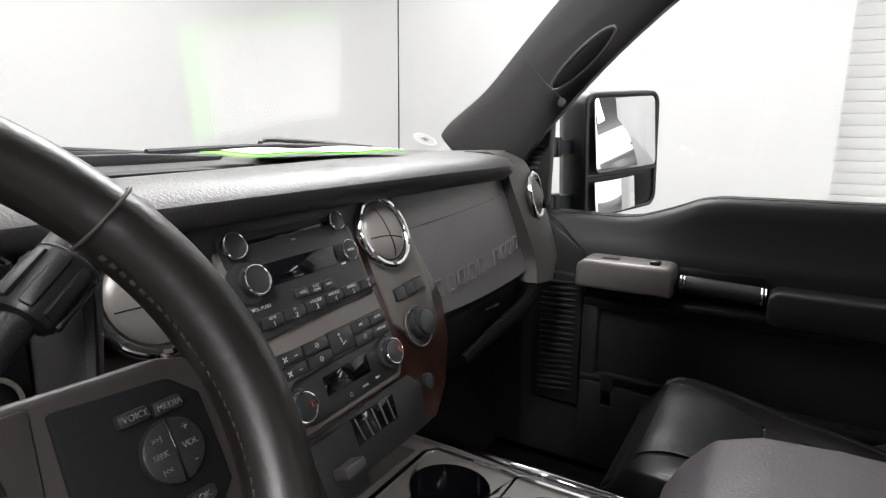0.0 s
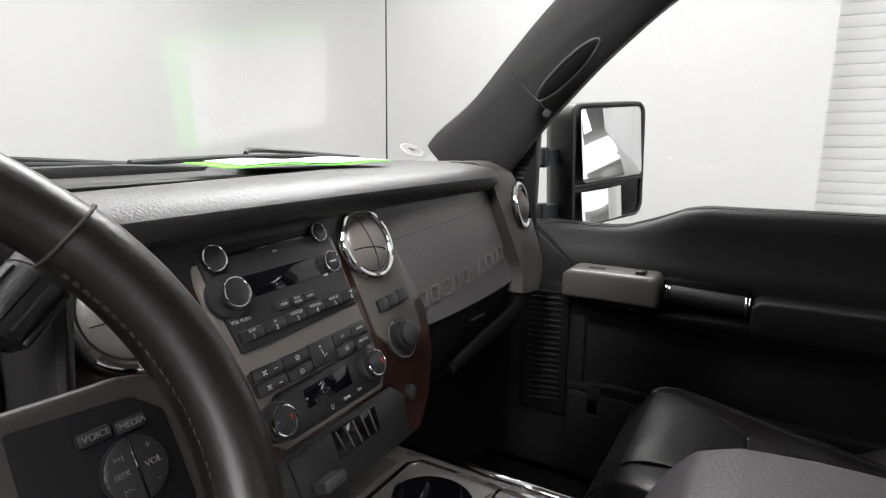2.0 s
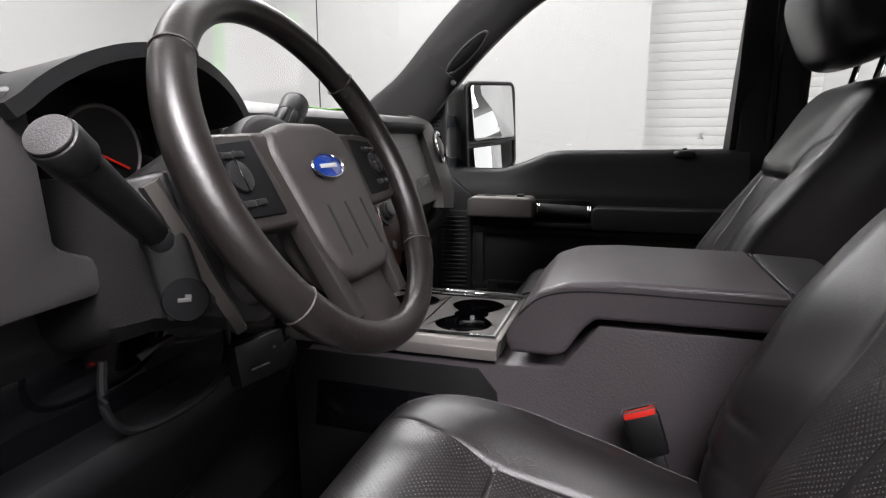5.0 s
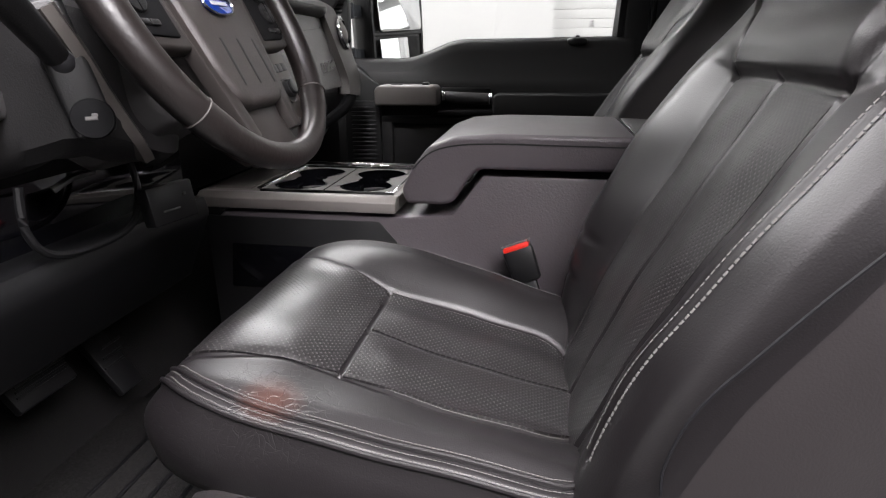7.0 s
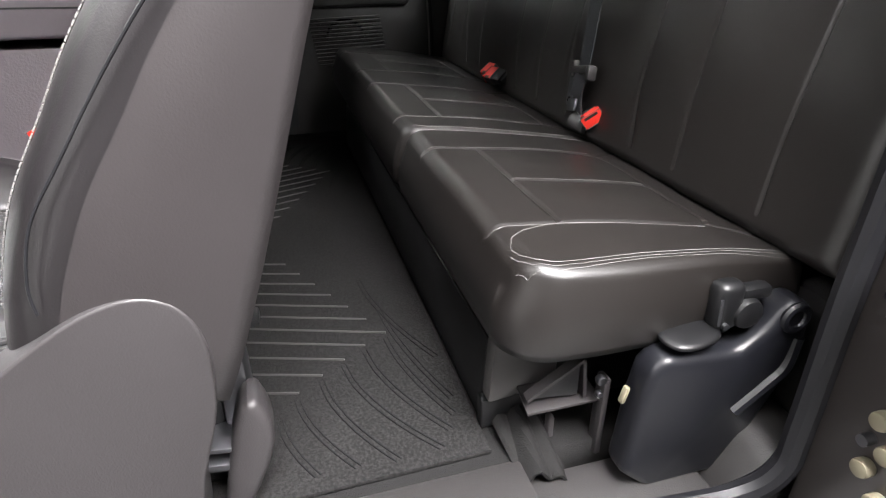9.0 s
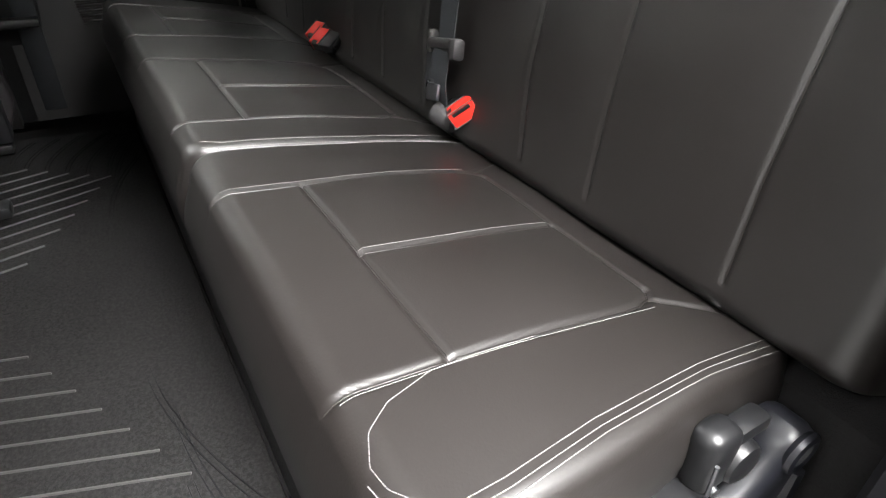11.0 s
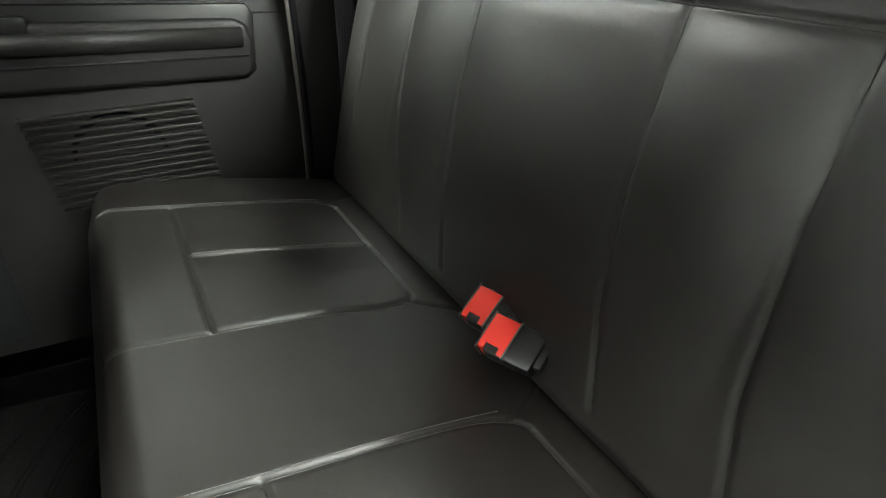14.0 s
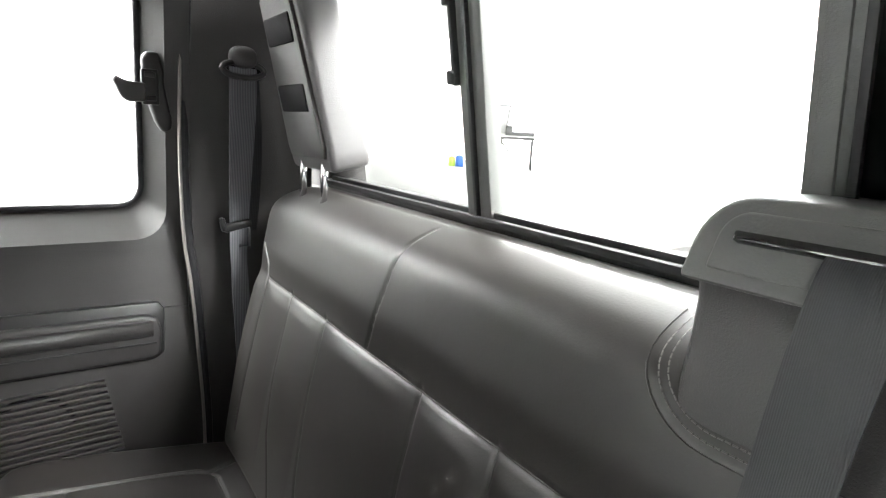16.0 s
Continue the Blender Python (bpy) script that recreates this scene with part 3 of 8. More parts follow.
board_frame().matrix_basis = pose(10.15, -8.85, DOCK + 0.785, 0, 0, 50)


def table_box(size, colour_mat, label):
    b = thing("equipment_box", label, "box")
    part("case", rbox((0, 0, size[2] / 2), size, 0.01), colour_mat, b)
    part("lid", rbox((0, 0, size[2] + 0.008), (size[0] * 1.03, size[1] * 1.03, 0.018), 0.004), PLASTIC, b)
    return b


table_box((0.55, 0.22, 0.07), PLASTIC, "low grey box lying on the folding table").matrix_basis = pose(9.66, -9.22, DOCK + 0.746, 0, 0, 50)
table_box((0.16, 0.12, 0.20), PLASTIC, "small dark grey box standing on the folding table").matrix_basis = pose(9.87, -9.02, DOCK + 0.746, 0, 0, 50)


def bottle(colour, h, label):
    b = thing("spray_bottle", label, "bottle")
    m = surface("bottle_plastic", colour, rough=0.3)
    part("body", B(disc((0, 0, h * 0.4), h * 0.3, h * 0.8, bevel=0.01), disc((0, 0, h * 0.83), h * 0.3, h * 0.08, r2=h * 0.1)), m, b)
    part("cap", disc((0, 0, h * 0.93), h * 0.1, h * 0.14, bevel=0.003), PAPER, b)
    return b


bottle((0.02, 0.12, 0.45), 0.30, "blue plastic canister standing on the loading dock").matrix_basis = pose(10.5, -8.15, DOCK)
bottle((0.35, 0.5, 0.08), 0.26, "yellow-green plastic bottle standing on the loading dock").matrix_basis = pose(10.62, -8.02, DOCK)

# ---- the cab shell ----
def shell(name, bm, mat, label, cat, **kw):
    return tagged(part(name, bm, mat, **kw), label, cat, kind="structure")


shell("floor", rbox((0.0925, 0.05, -0.03), (1.475, 1.95, 0.06), 0.0), CARPET, "dark carpeted cab floor", "floor")
shell("firewall", prism([(1.0, -0.06), (1.04, -0.06), (1.04, 0.66), (1.0, 0.66), (1.0, 0.25), (0.86, 0.0)], "x", -0.79, 0.87), CARPET, "dark carpeted footwell front", "wall")
shell("ceiling", sheet([[(x, y, 1.17 - 0.05 * ((x - 0.02) / 0.6) ** 4 - 0.04 * ((y + 0.25) / 0.7) ** 4) for x in np.linspace(-0.63, 0.67, 15)] for y in np.linspace(-0.90, 0.42, 15)], -0.02), HEADLINER, "grey cloth headliner of the cab roof", "ceiling")
shell("roof_panel", sheet([[(x, y, 1.215 - 0.05 * ((x - 0.02) / 0.75) ** 4) for x in np.linspace(-0.75, 0.79, 9)] for y in np.linspace(-0.93, 0.40, 9)], -0.012), PAINT, "dark painted steel cab roof", "roof")
# underbody and sills down to below the floor
for x0, x1, top in ((-0.83, -0.647, -0.030), (0.76, 0.88, 0.0)):
    shell("door_sill", prism([(1.0, -0.14), (1.0, top), (-0.70, top), (-0.70, -0.14)], "x", x0, x1, 0.012), PLASTIC_SOFT, "dark plastic scuff plate along the door opening", "sill")
for x, lift in ((-0.775, 0.0), (0.815, 0.15)):
    shell("kick_panel", prism([(0.655, -0.05), (0.66, 0.56 - lift / 3), (0.75, 0.73 - lift), (1.05, 0.73 - lift), (1.05, -0.05)], "x", x - 0.02, x + 0.02, 0.006), PLASTIC_BLACK, "dark plastic panel at the side of the footwell", "trim")
shell("cowl", prism([(-0.81, 0.60), (-0.81, 0.742), (0.02, 0.742), (0.26, 0.730), (0.85, 0.716), (0.85, 0.60)], "y", 1.062, 1.15, 0.006), PLASTIC_BLACK, "black cowl below the windscreen", "trim")
shell("door_pillar", B(prism([(-0.070, -0.05), (-0.075, 0.64), (-0.085, 1.14), (-0.245, 1.14), (-0.235, 0.60), (-0.20, -0.05)], "x", 0.84, 0.93, 0.01), rbox((0.835, -0.150, 0.74), (0.03, 0.012, 0.80), 0.004)), PLASTIC_BLACK, "black pillar where the two side doors meet", "pillar trim")
shell("pillar_belt", rbox((0.828, -0.185, 0.55), (0.004, 0.046, 1.05), 0.001), BELT, "grey seat belt webbing along the pillar", "seat belt")
# windscreen
shell("windshield", sheet([[(x, 1.06 - 0.10 * ((x - 0.02) / 0.66) ** 2 - 0.60 * v - 0.03 * v * (1 - v), 0.735 + 0.385 * v) for x in np.linspace(-0.62, 0.66, 21)] for v in np.linspace(0, 1, 9)], 0.004), GLASS_FRONT, "clear raked windscreen", "windshield")

# ---- front seats ----
def frame_of(origin, ax, ay, az):
    return Matrix((( *[ax[0], ay[0], az[0]], origin[0]), (*[ax[1], ay[1], az[1]], origin[1]), (*[ax[2], ay[2], az[2]], origin[2]), (0, 0, 0, 1)))


def arc(cx, cy, r, a0, a1, n=7):
    return [(cx + r * math.cos(radians(a0 + (a1 - a0) * k / n)), cy + r * math.sin(radians(a0 + (a1 - a0) * k / n))) for k in range(n + 1)]


def curve(xs, ys):
    """A smooth profile through a few stations, to be evaluated on arrays."""
    pts = smooth_line([(x, y, 0) for x, y in zip(xs, ys)], 10)
    px, py = np.array([p.x for p in pts]), np.array([p.y for p in pts])
    return lambda v: np.interp(v, px, py)


def front_seat(cx, out, label, group, worn, dy=0.0, dz=0.0, lean_deg=24.0, slide=0.0):
    """A bucket seat centred at cx; out is -1 where its outer side faces the driver's door, +1 for the other side."""
    seat = thing("bucket_seat", label, "car seat", group)
    # cushion: u runs from the outer side (negative) to the console (positive)
    s18, c18 = math.sin(radians(16.5)), math.cos(radians(16.5))
    place = frame_of((cx, 0.045 + slide, 0.205), (1, 0, 0), (0, c18, s18), (0, -s18, c18))
    def sides(lo, hi):
        return (lo, hi) if out < 0 else (-hi, -lo)
    def edge(y):
        k = min(1.0, max(0.0, (y - 0.36) / 0.125))
        pull = 0.062 * (1 - math.sqrt(max(0.0, 1 - k ** 2.2)))
        q = 0.03 * max(0.0, (0.08 - y) / 0.08)
        return sides(-0.206 + pull + q, 0.212 - pull - q)
    c_mid = curve([0, 0.05, 0.2, 0.314, 0.38, 0.43, 0.463, 0.49], [0.004, -0.004, -0.014, -0.011, 0.000, -0.005, -0.020, -0.042])
    c_in = curve([0, 0.1, 0.25, 0.35, 0.41, 0.452, 0.49], [0.028, 0.032, 0.034, 0.027, 0.011, -0.010, -0.042])
    c_out = curve([0, 0.08, 0.178, 0.28, 0.387, 0.442, 0.49], [0.024, 0.020, 0.010, -0.002, -0.010, -0.018, -0.034])
    def top(x, y):
        u = -out * x
        m = c_mid(y)
        z = m + smoothstep(0.078, 0.185, u) * (c_in(y) - m) + smoothstep(0.070, 0.165, -u) * (c_out(y) - m)
        z = z - 0.010 * smoothstep(0.16, 0.205, -u)
        pillow = 0.006 * np.exp(-((np.abs(x) - 0.055) / 0.035) ** 2) * smoothstep(0.06, 0.12, y) * smoothstep(0.315, 0.27, y)
        wob = 0.0013 * np.sin(41 * x + 23 * y) * np.sin(29 * y - 11 * x)
        return z + pillow + wob
    ins = [(-0.108, 0.315), (-0.116, 0.2), (-0.114, 0.115)] + arc(-0.056, 0.105, 0.058, 180, 262, 5) + [(0.0, 0.042)]
    ins2 = [(-x, y) for x, y in ins]
    cross = [(-0.108, 0.315), (0.108, 0.315)]
    mid = [(0.0, 0.042), (0.0, 0.315)]
    wing = [(-0.108, 0.315), (-0.116, 0.38), (-0.134, 0.44), (-0.142, 0.48)]
    wing2 = [(-x, y) for x, y in wing]
    seams = [ins, ins2, cross, mid, wing, wing2]
    cush = Pad(edge, 0.0, 0.484, top, lambda x, y: 0.084 + 0.042 * smoothstep(0.1, 0.5, y), 0.010, place, 190, 190, seams, depth=0.0026, width=0.0034, bulge=0.012, r_ends=(0.03, 0.030))
    cush.mesh("cushion", LEATHER_WORN if worn else LEATHER, seat, "charcoal leather seat cushion with creased bolsters" if worn else "charcoal leather seat cushion")
    # perforated panels laid into the cushion
    def inlay(pad, name, x0, x1, y0, y1, n, shape=None, lift=0.0004):
        us, vs = np.linspace(0, 1, n), np.linspace(0, 1, n)
        g = []
        for v in vs:
            y = y0 + (y1 - y0) * v
            a, b = (x0, x1) if shape is None else shape(y, x0, x1)
            g.append([(a + (b - a) * u, y) for u in us])
        g = np.array(g)
        z = pad.height(g[..., 0], g[..., 1]) + lift
        pts = pad.world(np.concatenate([g, z[..., None]], -1).reshape(-1, 3)).reshape(n, n, 3)
        bm = sheet(pts.tolist(), 0.003)
        inv = pad.place.inverted()
        ob = part(name, bm, LEATHER_HOLES, seat, "perforated leather insert panel")
        ob.data.transform(inv)
        ob.matrix_basis = pad.place.copy()
        return ob
    def rear_round(y, x0, x1):
        k = max(0.0, (0.115 - y) / 0.07)
        c = 0.056 * (1 - math.sqrt(max(0, 1 - min(1, k) ** 2)))
        return (x0 + c, x1) if x0 < -0.05 else (x0, x1 - c)
    inlay(cush, "insert", -0.106, -0.004, 0.05, 0.311, 40, rear_round)
    inlay(cush, "insert", 0.004, 0.106, 0.05, 0.311, 40, rear_round)
    inlay(cush, "nose_insert", -0.105, 0.105, 0.319, 0.468, 40, lambda y, a, b: (a - 0.20 * (y - 0.32), b + 0.20 * (y - 0.32)))
    def side_line(pad, inset, y0, y1, sgn, n=26):
        return [((pad.edge(y)[1] - inset) if sgn > 0 else (pad.edge(y)[0] + inset), y) for y in np.linspace(y0, y1, n)]
    lines = [[(x + 0.006, y) for x, y in ins[:-1]], [(x - 0.006, y) for x, y in ins2[:-1]], [(x + 0.006, y) for x, y in mid], side_line(cush, 0.006, 0.02, 0.47, -out)]
    lines += [side_line(cush, k, 0.02, 0.470, out) for k in (0.006, 0.012, 0.024)]
    cush.stitches("stitching", lines, seat, pitch=0.0042, length=0.0032, w=0.0010)
    for inset in (0.001, 0.018):
        path = []
        for y in np.linspace(0.015, 0.476, 44):
            x = side_line(cush, inset, y, y, out, 1)[0][0]
            path.append(cush.world([[x, y, float(cush.height(np.array([x - out * 0.003]), np.array([y]))[0]) + 0.0006]])[0])
        part("piping", sweep([Vector(p) for p in path], round_section(0.0030, 8)), LEATHER_WORN, seat, "raised leather piping along the cushion edge")
    # backrest
    lean = radians(lean_deg)
    s, c = math.sin(lean), math.cos(lean)
    bx = cx - 0.008 * -out
    place_b = frame_of((bx, 0.10, 0.215), (1, 0, 0), (0, -s, c), (0, c, s))
    def edge_b(y):
        k = min(1.0, max(0.0, (y - 0.34) / 0.325))
        low = 0.030 * max(0.0, 1 - (y + 0.02) / 0.12) ** 2
        narrow = 1 - math.sqrt(max(0.0, 1 - k ** 2.6))
        k2 = min(1.0, max(0.0, (y - 0.560) / 0.090))
        narrow += 0.62 * (1 - math.sqrt(max(0.0, 1 - k2 ** 2.2)))
        return sides(-0.243 + 0.085 * narrow + low, 0.250 - 0.105 * narrow + low * -1)
    b_mid = curve([-0.06, 0.05, 0.16, 0.30, 0.40, 0.415, 0.46, 0.55, 0.60, 0.65], [0.002, 0.008, 0.012, 0.003, -0.004, 0.000, 0.008, -0.002, -0.014, -0.036])
    b_in = curve([-0.06, 0.05, 0.1, 0.18, 0.30, 0.40, 0.48, 0.56, 0.60, 0.65], [0.000, 0.028, 0.044, 0.052, 0.046, 0.026, 0.004, -0.014, -0.026, -0.052])
    b_out = curve([-0.06, 0.05, 0.1, 0.15, 0.22, 0.34, 0.456, 0.55, 0.60, 0.65], [0.000, 0.022, 0.031, 0.033, 0.026, 0.006, -0.016, -0.026, -0.038, -0.062])
    def top_b(x, y):
        u = -out * x
        m = b_mid(y)
        z = m + smoothstep(0.118, 0.200, u) * (b_in(y) - m) + smoothstep(0.118, 0.172, -u) * (b_out(y) - m)
        z = z - 4.0 * np.clip(u - 0.20, 0, None) ** 2 - 7.0 * np.clip(-u - 0.176, 0, None) ** 2
        pillow = 0.004 * np.exp(-((np.abs(x) - 0.063) / 0.036) ** 2) * smoothstep(0.40, 0.34, y)
        lip = 0.007 * smoothstep(0.402, 0.412, y) * smoothstep(0.47, 0.42, y) * smoothstep(0.15, 0.12, np.abs(x))
        wob = 0.0013 * np.sin(31 * x + 17 * y) * np.sin(37 * y)
        folds = sum(0.0032 * np.exp(-((y - f + 0.10 * (u - 0.2)) / 0.007) ** 2) for f in (0.142, 0.078)) * smoothstep(0.135, 0.19, u) * smoothstep(0.25, 0.22, u)
        return z + pillow + lip + wob - folds
    insb = [(-0.104, 0.0), (-0.116, 0.14), (-0.124, 0.30), (-0.132, 0.402)]
    insb2 = [(-x, y) for x, y in insb]
    crossb = [(-0.132, 0.402), (-0.06, 0.405), (0.06, 0.405), (0.132, 0.402)]
    midb = [(0.0, 0.0), (0.0, 0.405)]
    wingb = [(-0.132, 0.402), (-0.140, 0.440), (-0.158, 0.475), (-0.205, 0.500)]
    wingb2 = [(-x, y) for x, y in wingb]
    groove = [[(-0.182 * -out, y) for y in (0.06, 0.2, 0.4)] + [(-0.172 * -out, 0.50), (-0.150 * -out, 0.58)]]
    back = Pad(edge_b, -0.055, 0.648, top_b, lambda x, y: np.clip((0.037 + 0.9135 * y) / 0.4067, 0.02, 0.166 - 0.058 * smoothstep(-0.02, 0.66, y)), 0.022, place_b, 200, 200, [insb, insb2, crossb, midb, wingb, wingb2] + groove, depth=0.0044, width=0.0034, bulge=0.010, r_ends=(0.03, 0.045))
    back.mesh("backrest", LEATHER, seat, "charcoal leather backrest with padded side bolsters", side=SIDE_VINYL)
    def shape_b(y, x0, x1):
        w = float(np.interp(y, [0, 0.14, 0.30, 0.402], [0.098, 0.110, 0.118, 0.126]))
        return (-w, x1) if x0 < -0.05 else (x0, w)
    inlay(back, "back_insert", -0.104, -0.005, 0.01, 0.399, 40, shape_b)
    inlay(back, "back_insert", 0.005, 0.104, 0.01, 0.399, 40, shape_b)
    def roll_line(u):
        return [(-out * u, y) for y in np.linspace(0.06, 0.40, 16)] + [(-out * (u + 0.010), 0.50), (-out * (u + 0.034), 0.57)]
    back.stitches("stitching", [roll_line(-0.175)], seat, pitch=0.0060, length=0.0042, w=0.0014)
    back.stitches("stitching", [roll_line(-0.190)], seat, pitch=0.0060, length=0.0044, w=0.0024)
    back.stitches("stitching", [[(-out * 0.243, y) for y in np.linspace(0.05, 0.30, 12)]], seat, pitch=0.0056, length=0.0036, w=0.0009)
    # side seam of the backrest, on its outer face
    def on_side(y, z, lift):
        # out to the bulging side of the pad at this height and depth
        along, deep = -s * (y - 0.10) + c * (z - 0.215), -(c * (y - 0.10) + s * (z - 0.215))
        t = min(1.0, max(0.0, deep / (0.166 - 0.058 * float(smoothstep(-0.02, 0.66, along)))))
        rim = edge_b(along)[0 if out < 0 else 1]
        return (bx + rim + out * (0.010 * math.sin(math.pi * min(1, t * 1.02)) + lift), y, z)
    seam = smooth_line([(y, z, 0) for y, z in ((0.052, 0.300), (0.052, 0.325), (0.037, 0.371), (0.006, 0.416), (-0.034, 0.471), (-0.072, 0.518), (-0.094, 0.538), (-0.125, 0.544), (-0.160, 0.536))], 6)
    part("side_seam", sweep([Vector(on_side(p.x, p.y, 0.0002)) for p in seam], round_section(0.0013, 6), up=(1, 0, 0)), RUBBER, seat, "dark seam in the side of the backrest")
    part("side_tag", rbox(on_side(-0.140, 0.551, 0.001), (0.004, 0.028, 0.010), 0.001, (-8, 0, 0)), RUBBER, seat, "small black cloth tag with a pale edge")
    part("tag_edge", rbox(on_side(-0.140, 0.5535, 0.0022), (0.004, 0.020, 0.0025), 0.0005, (-8, 0, 0)), LEGEND_DIM, seat)
    # headrest
    hr = B(ball((0, 0, 0), (0.150, 0.098, 0.105), power=0.62, u=48, v=30))
    bmesh.ops.transform(hr, matrix=pose(bx, -0.172, 0.914, -22, 0, 0), verts=hr.verts)
    h = part("headrest", hr, LEATHER, seat, "padded charcoal leather headrest")
    for sx in (-0.066, 0.066):
        part("headrest_post", tube([(bx + sx, -0.185, 0.68), (bx + sx, -0.222, 0.85)], 0.0065, smooth=1), CHROME, seat, "chrome headrest post")
    # plastic skirt with the hinge hump
    xs = cx + out * 0.205, cx + out * 0.262
    hump = [(0.475, 0.03), (0.487, 0.15), (0.468, 0.204), (0.44, 0.212), (0.30, 0.208), (0.21, 0.206), (0.15, 0.222), (0.10, 0.250), (0.052, 0.282), (0.018, 0.300), (-0.015, 0.307), (-0.041, 0.298), (-0.056, 0.272), (-0.060, 0.234), (-0.053, 0.175), (-0.030, 0.10), (-0.022, 0.03)]
    hump = hump[:3] + [(p.x, p.y) for p in smooth_line([(y, z, 0) for y, z in hump[3:]], 4)]
    part("side_skirt", prism(hump, "x", min(xs), max(xs), 0.016, 4), SKIRT, seat, "grey moulded plastic seat skirt with a hinge hump")
    xk = cx + out * 0.262
    part("switch_panel", prism([(0.455, 0.102), (0.45, 0.197), (0.204, 0.195), (0.206, 0.125), (0.225, 0.102)], "x", min(xk - out * 0.002, xk + out * 0.0025), max(xk - out * 0.002, xk + out * 0.0025), 0.0015, 2), SKIRT, seat, "power seat switch panel")
    part("panel_gap", sweep(smooth_line([(xk, 0.199, 0.200), (xk + out * 0.0005, 0.200, 0.165), (xk + out * 0.0005, 0.203, 0.130), (xk + out * 0.0005, 0.222, 0.099), (xk + out * 0.0005, 0.30, 0.096)], 4), round_section(0.0020, 6), up=(1, 0, 0)), SCREEN_SHADE, seat, "dark gap round the switch panel")
    for yy, ln, hh in ((0.385, 0.062, 0.020), (0.312, 0.016, 0.034), (0.262, 0.040, 0.018)):
        part("seat_switch", rbox((xk + out * 0.007, yy, 0.169), (0.012, ln, hh), 0.006, seg=3), PLASTIC_BLACK, seat, "dark power seat switch")
    part("seat_frame", rbox((cx, 0.18, 0.080), (0.36, 0.46, 0.14), 0.02), PLASTIC_BLACK, seat)
    part("seat_rail", rbox((cx - 0.15, 0.19, 0.012), (0.04, 0.52, 0.02), 0.004), PLASTIC_BLACK, seat)
    part("seat_rail", rbox((cx + 0.15, 0.19, 0.012), (0.04, 0.52, 0.02), 0.004), PLASTIC_BLACK, seat)
    part("hinge_bracket", B(rbox((cx + out * 0.155, -0.060, 0.10), (0.05, 0.03, 0.15), 0.006), rbox((cx + out * 0.175, -0.068, 0.105), (0.05, 0.016, 0.006), 0.002), disc((cx + out * 0.184, -0.066, 0.090), 0.008, 0.012, (0, 90, 0))), STEEL, seat, "bare steel seat hinge bracket")
    part("hinge_bar", B(rbox((cx + out * 0.185, -0.030, 0.094), (0.06, 0.046, 0.006), 0.002, (8, 0, 0)), rbox((cx + out * 0.185, -0.028, 0.070), (0.06, 0.046, 0.010), 0.003, (6, 0, 0))), STEEL, seat, "bare steel hinge bars")
    part("rear_foot_cover", prism([(-0.030, 0.0), (-0.042, 0.059), (-0.056, 0.115), (-0.066, 0.146), (-0.083, 0.154), (-0.093, 0.125), (-0.095, 0.096), (-0.086, 0.065), (-0.072, 0.035), (-0.056, 0.0)], "x", cx + out * 0.195 - 0.026, cx + out * 0.195 + 0.022, 0.010, 3), SKIRT, seat, "plastic cover over the rear seat foot")
    seat.location = (0, dy, dz)
    return seat


front_seat(-0.4165, -1, "charcoal leather driver's bucket seat with worn creased bolster", "front seats", True)
front_seat(0.470, 1, "charcoal leather passenger bucket seat with headrest", "front seats", False, -0.03, 0.012, slide=-0.04)


# ---- rear bench ----
BENCH_SEAT = thing("rear_bench", "dark brown-black vinyl split rear bench seat with stitched panels", "bench seat")


def welts(pad, seams, parent):
    """Thin folded leather edges standing in the seams, one part a seam."""
    for line in seams:
        pts = []
        for (ax, ay), (bx, by) in zip(line[:-1], line[1:]):
            n = max(2, int(math.hypot(bx - ax, by - ay) / 0.006))
            pts += [(ax + (bx - ax) * k / n, ay + (by - ay) * k / n) for k in range(n)]
        pts = np.array(pts + [line[-1]])
        z = pad.height(pts[:, 0], pts[:, 1]) + 0.0005
        path = pad.world(np.concatenate([pts, z[:, None]], 1))
        part("seam", sweep([Vector(p) for p in path], round_section(0.0008, 6), up=(0.1, 0.5, 0.85)), BENCH, parent)


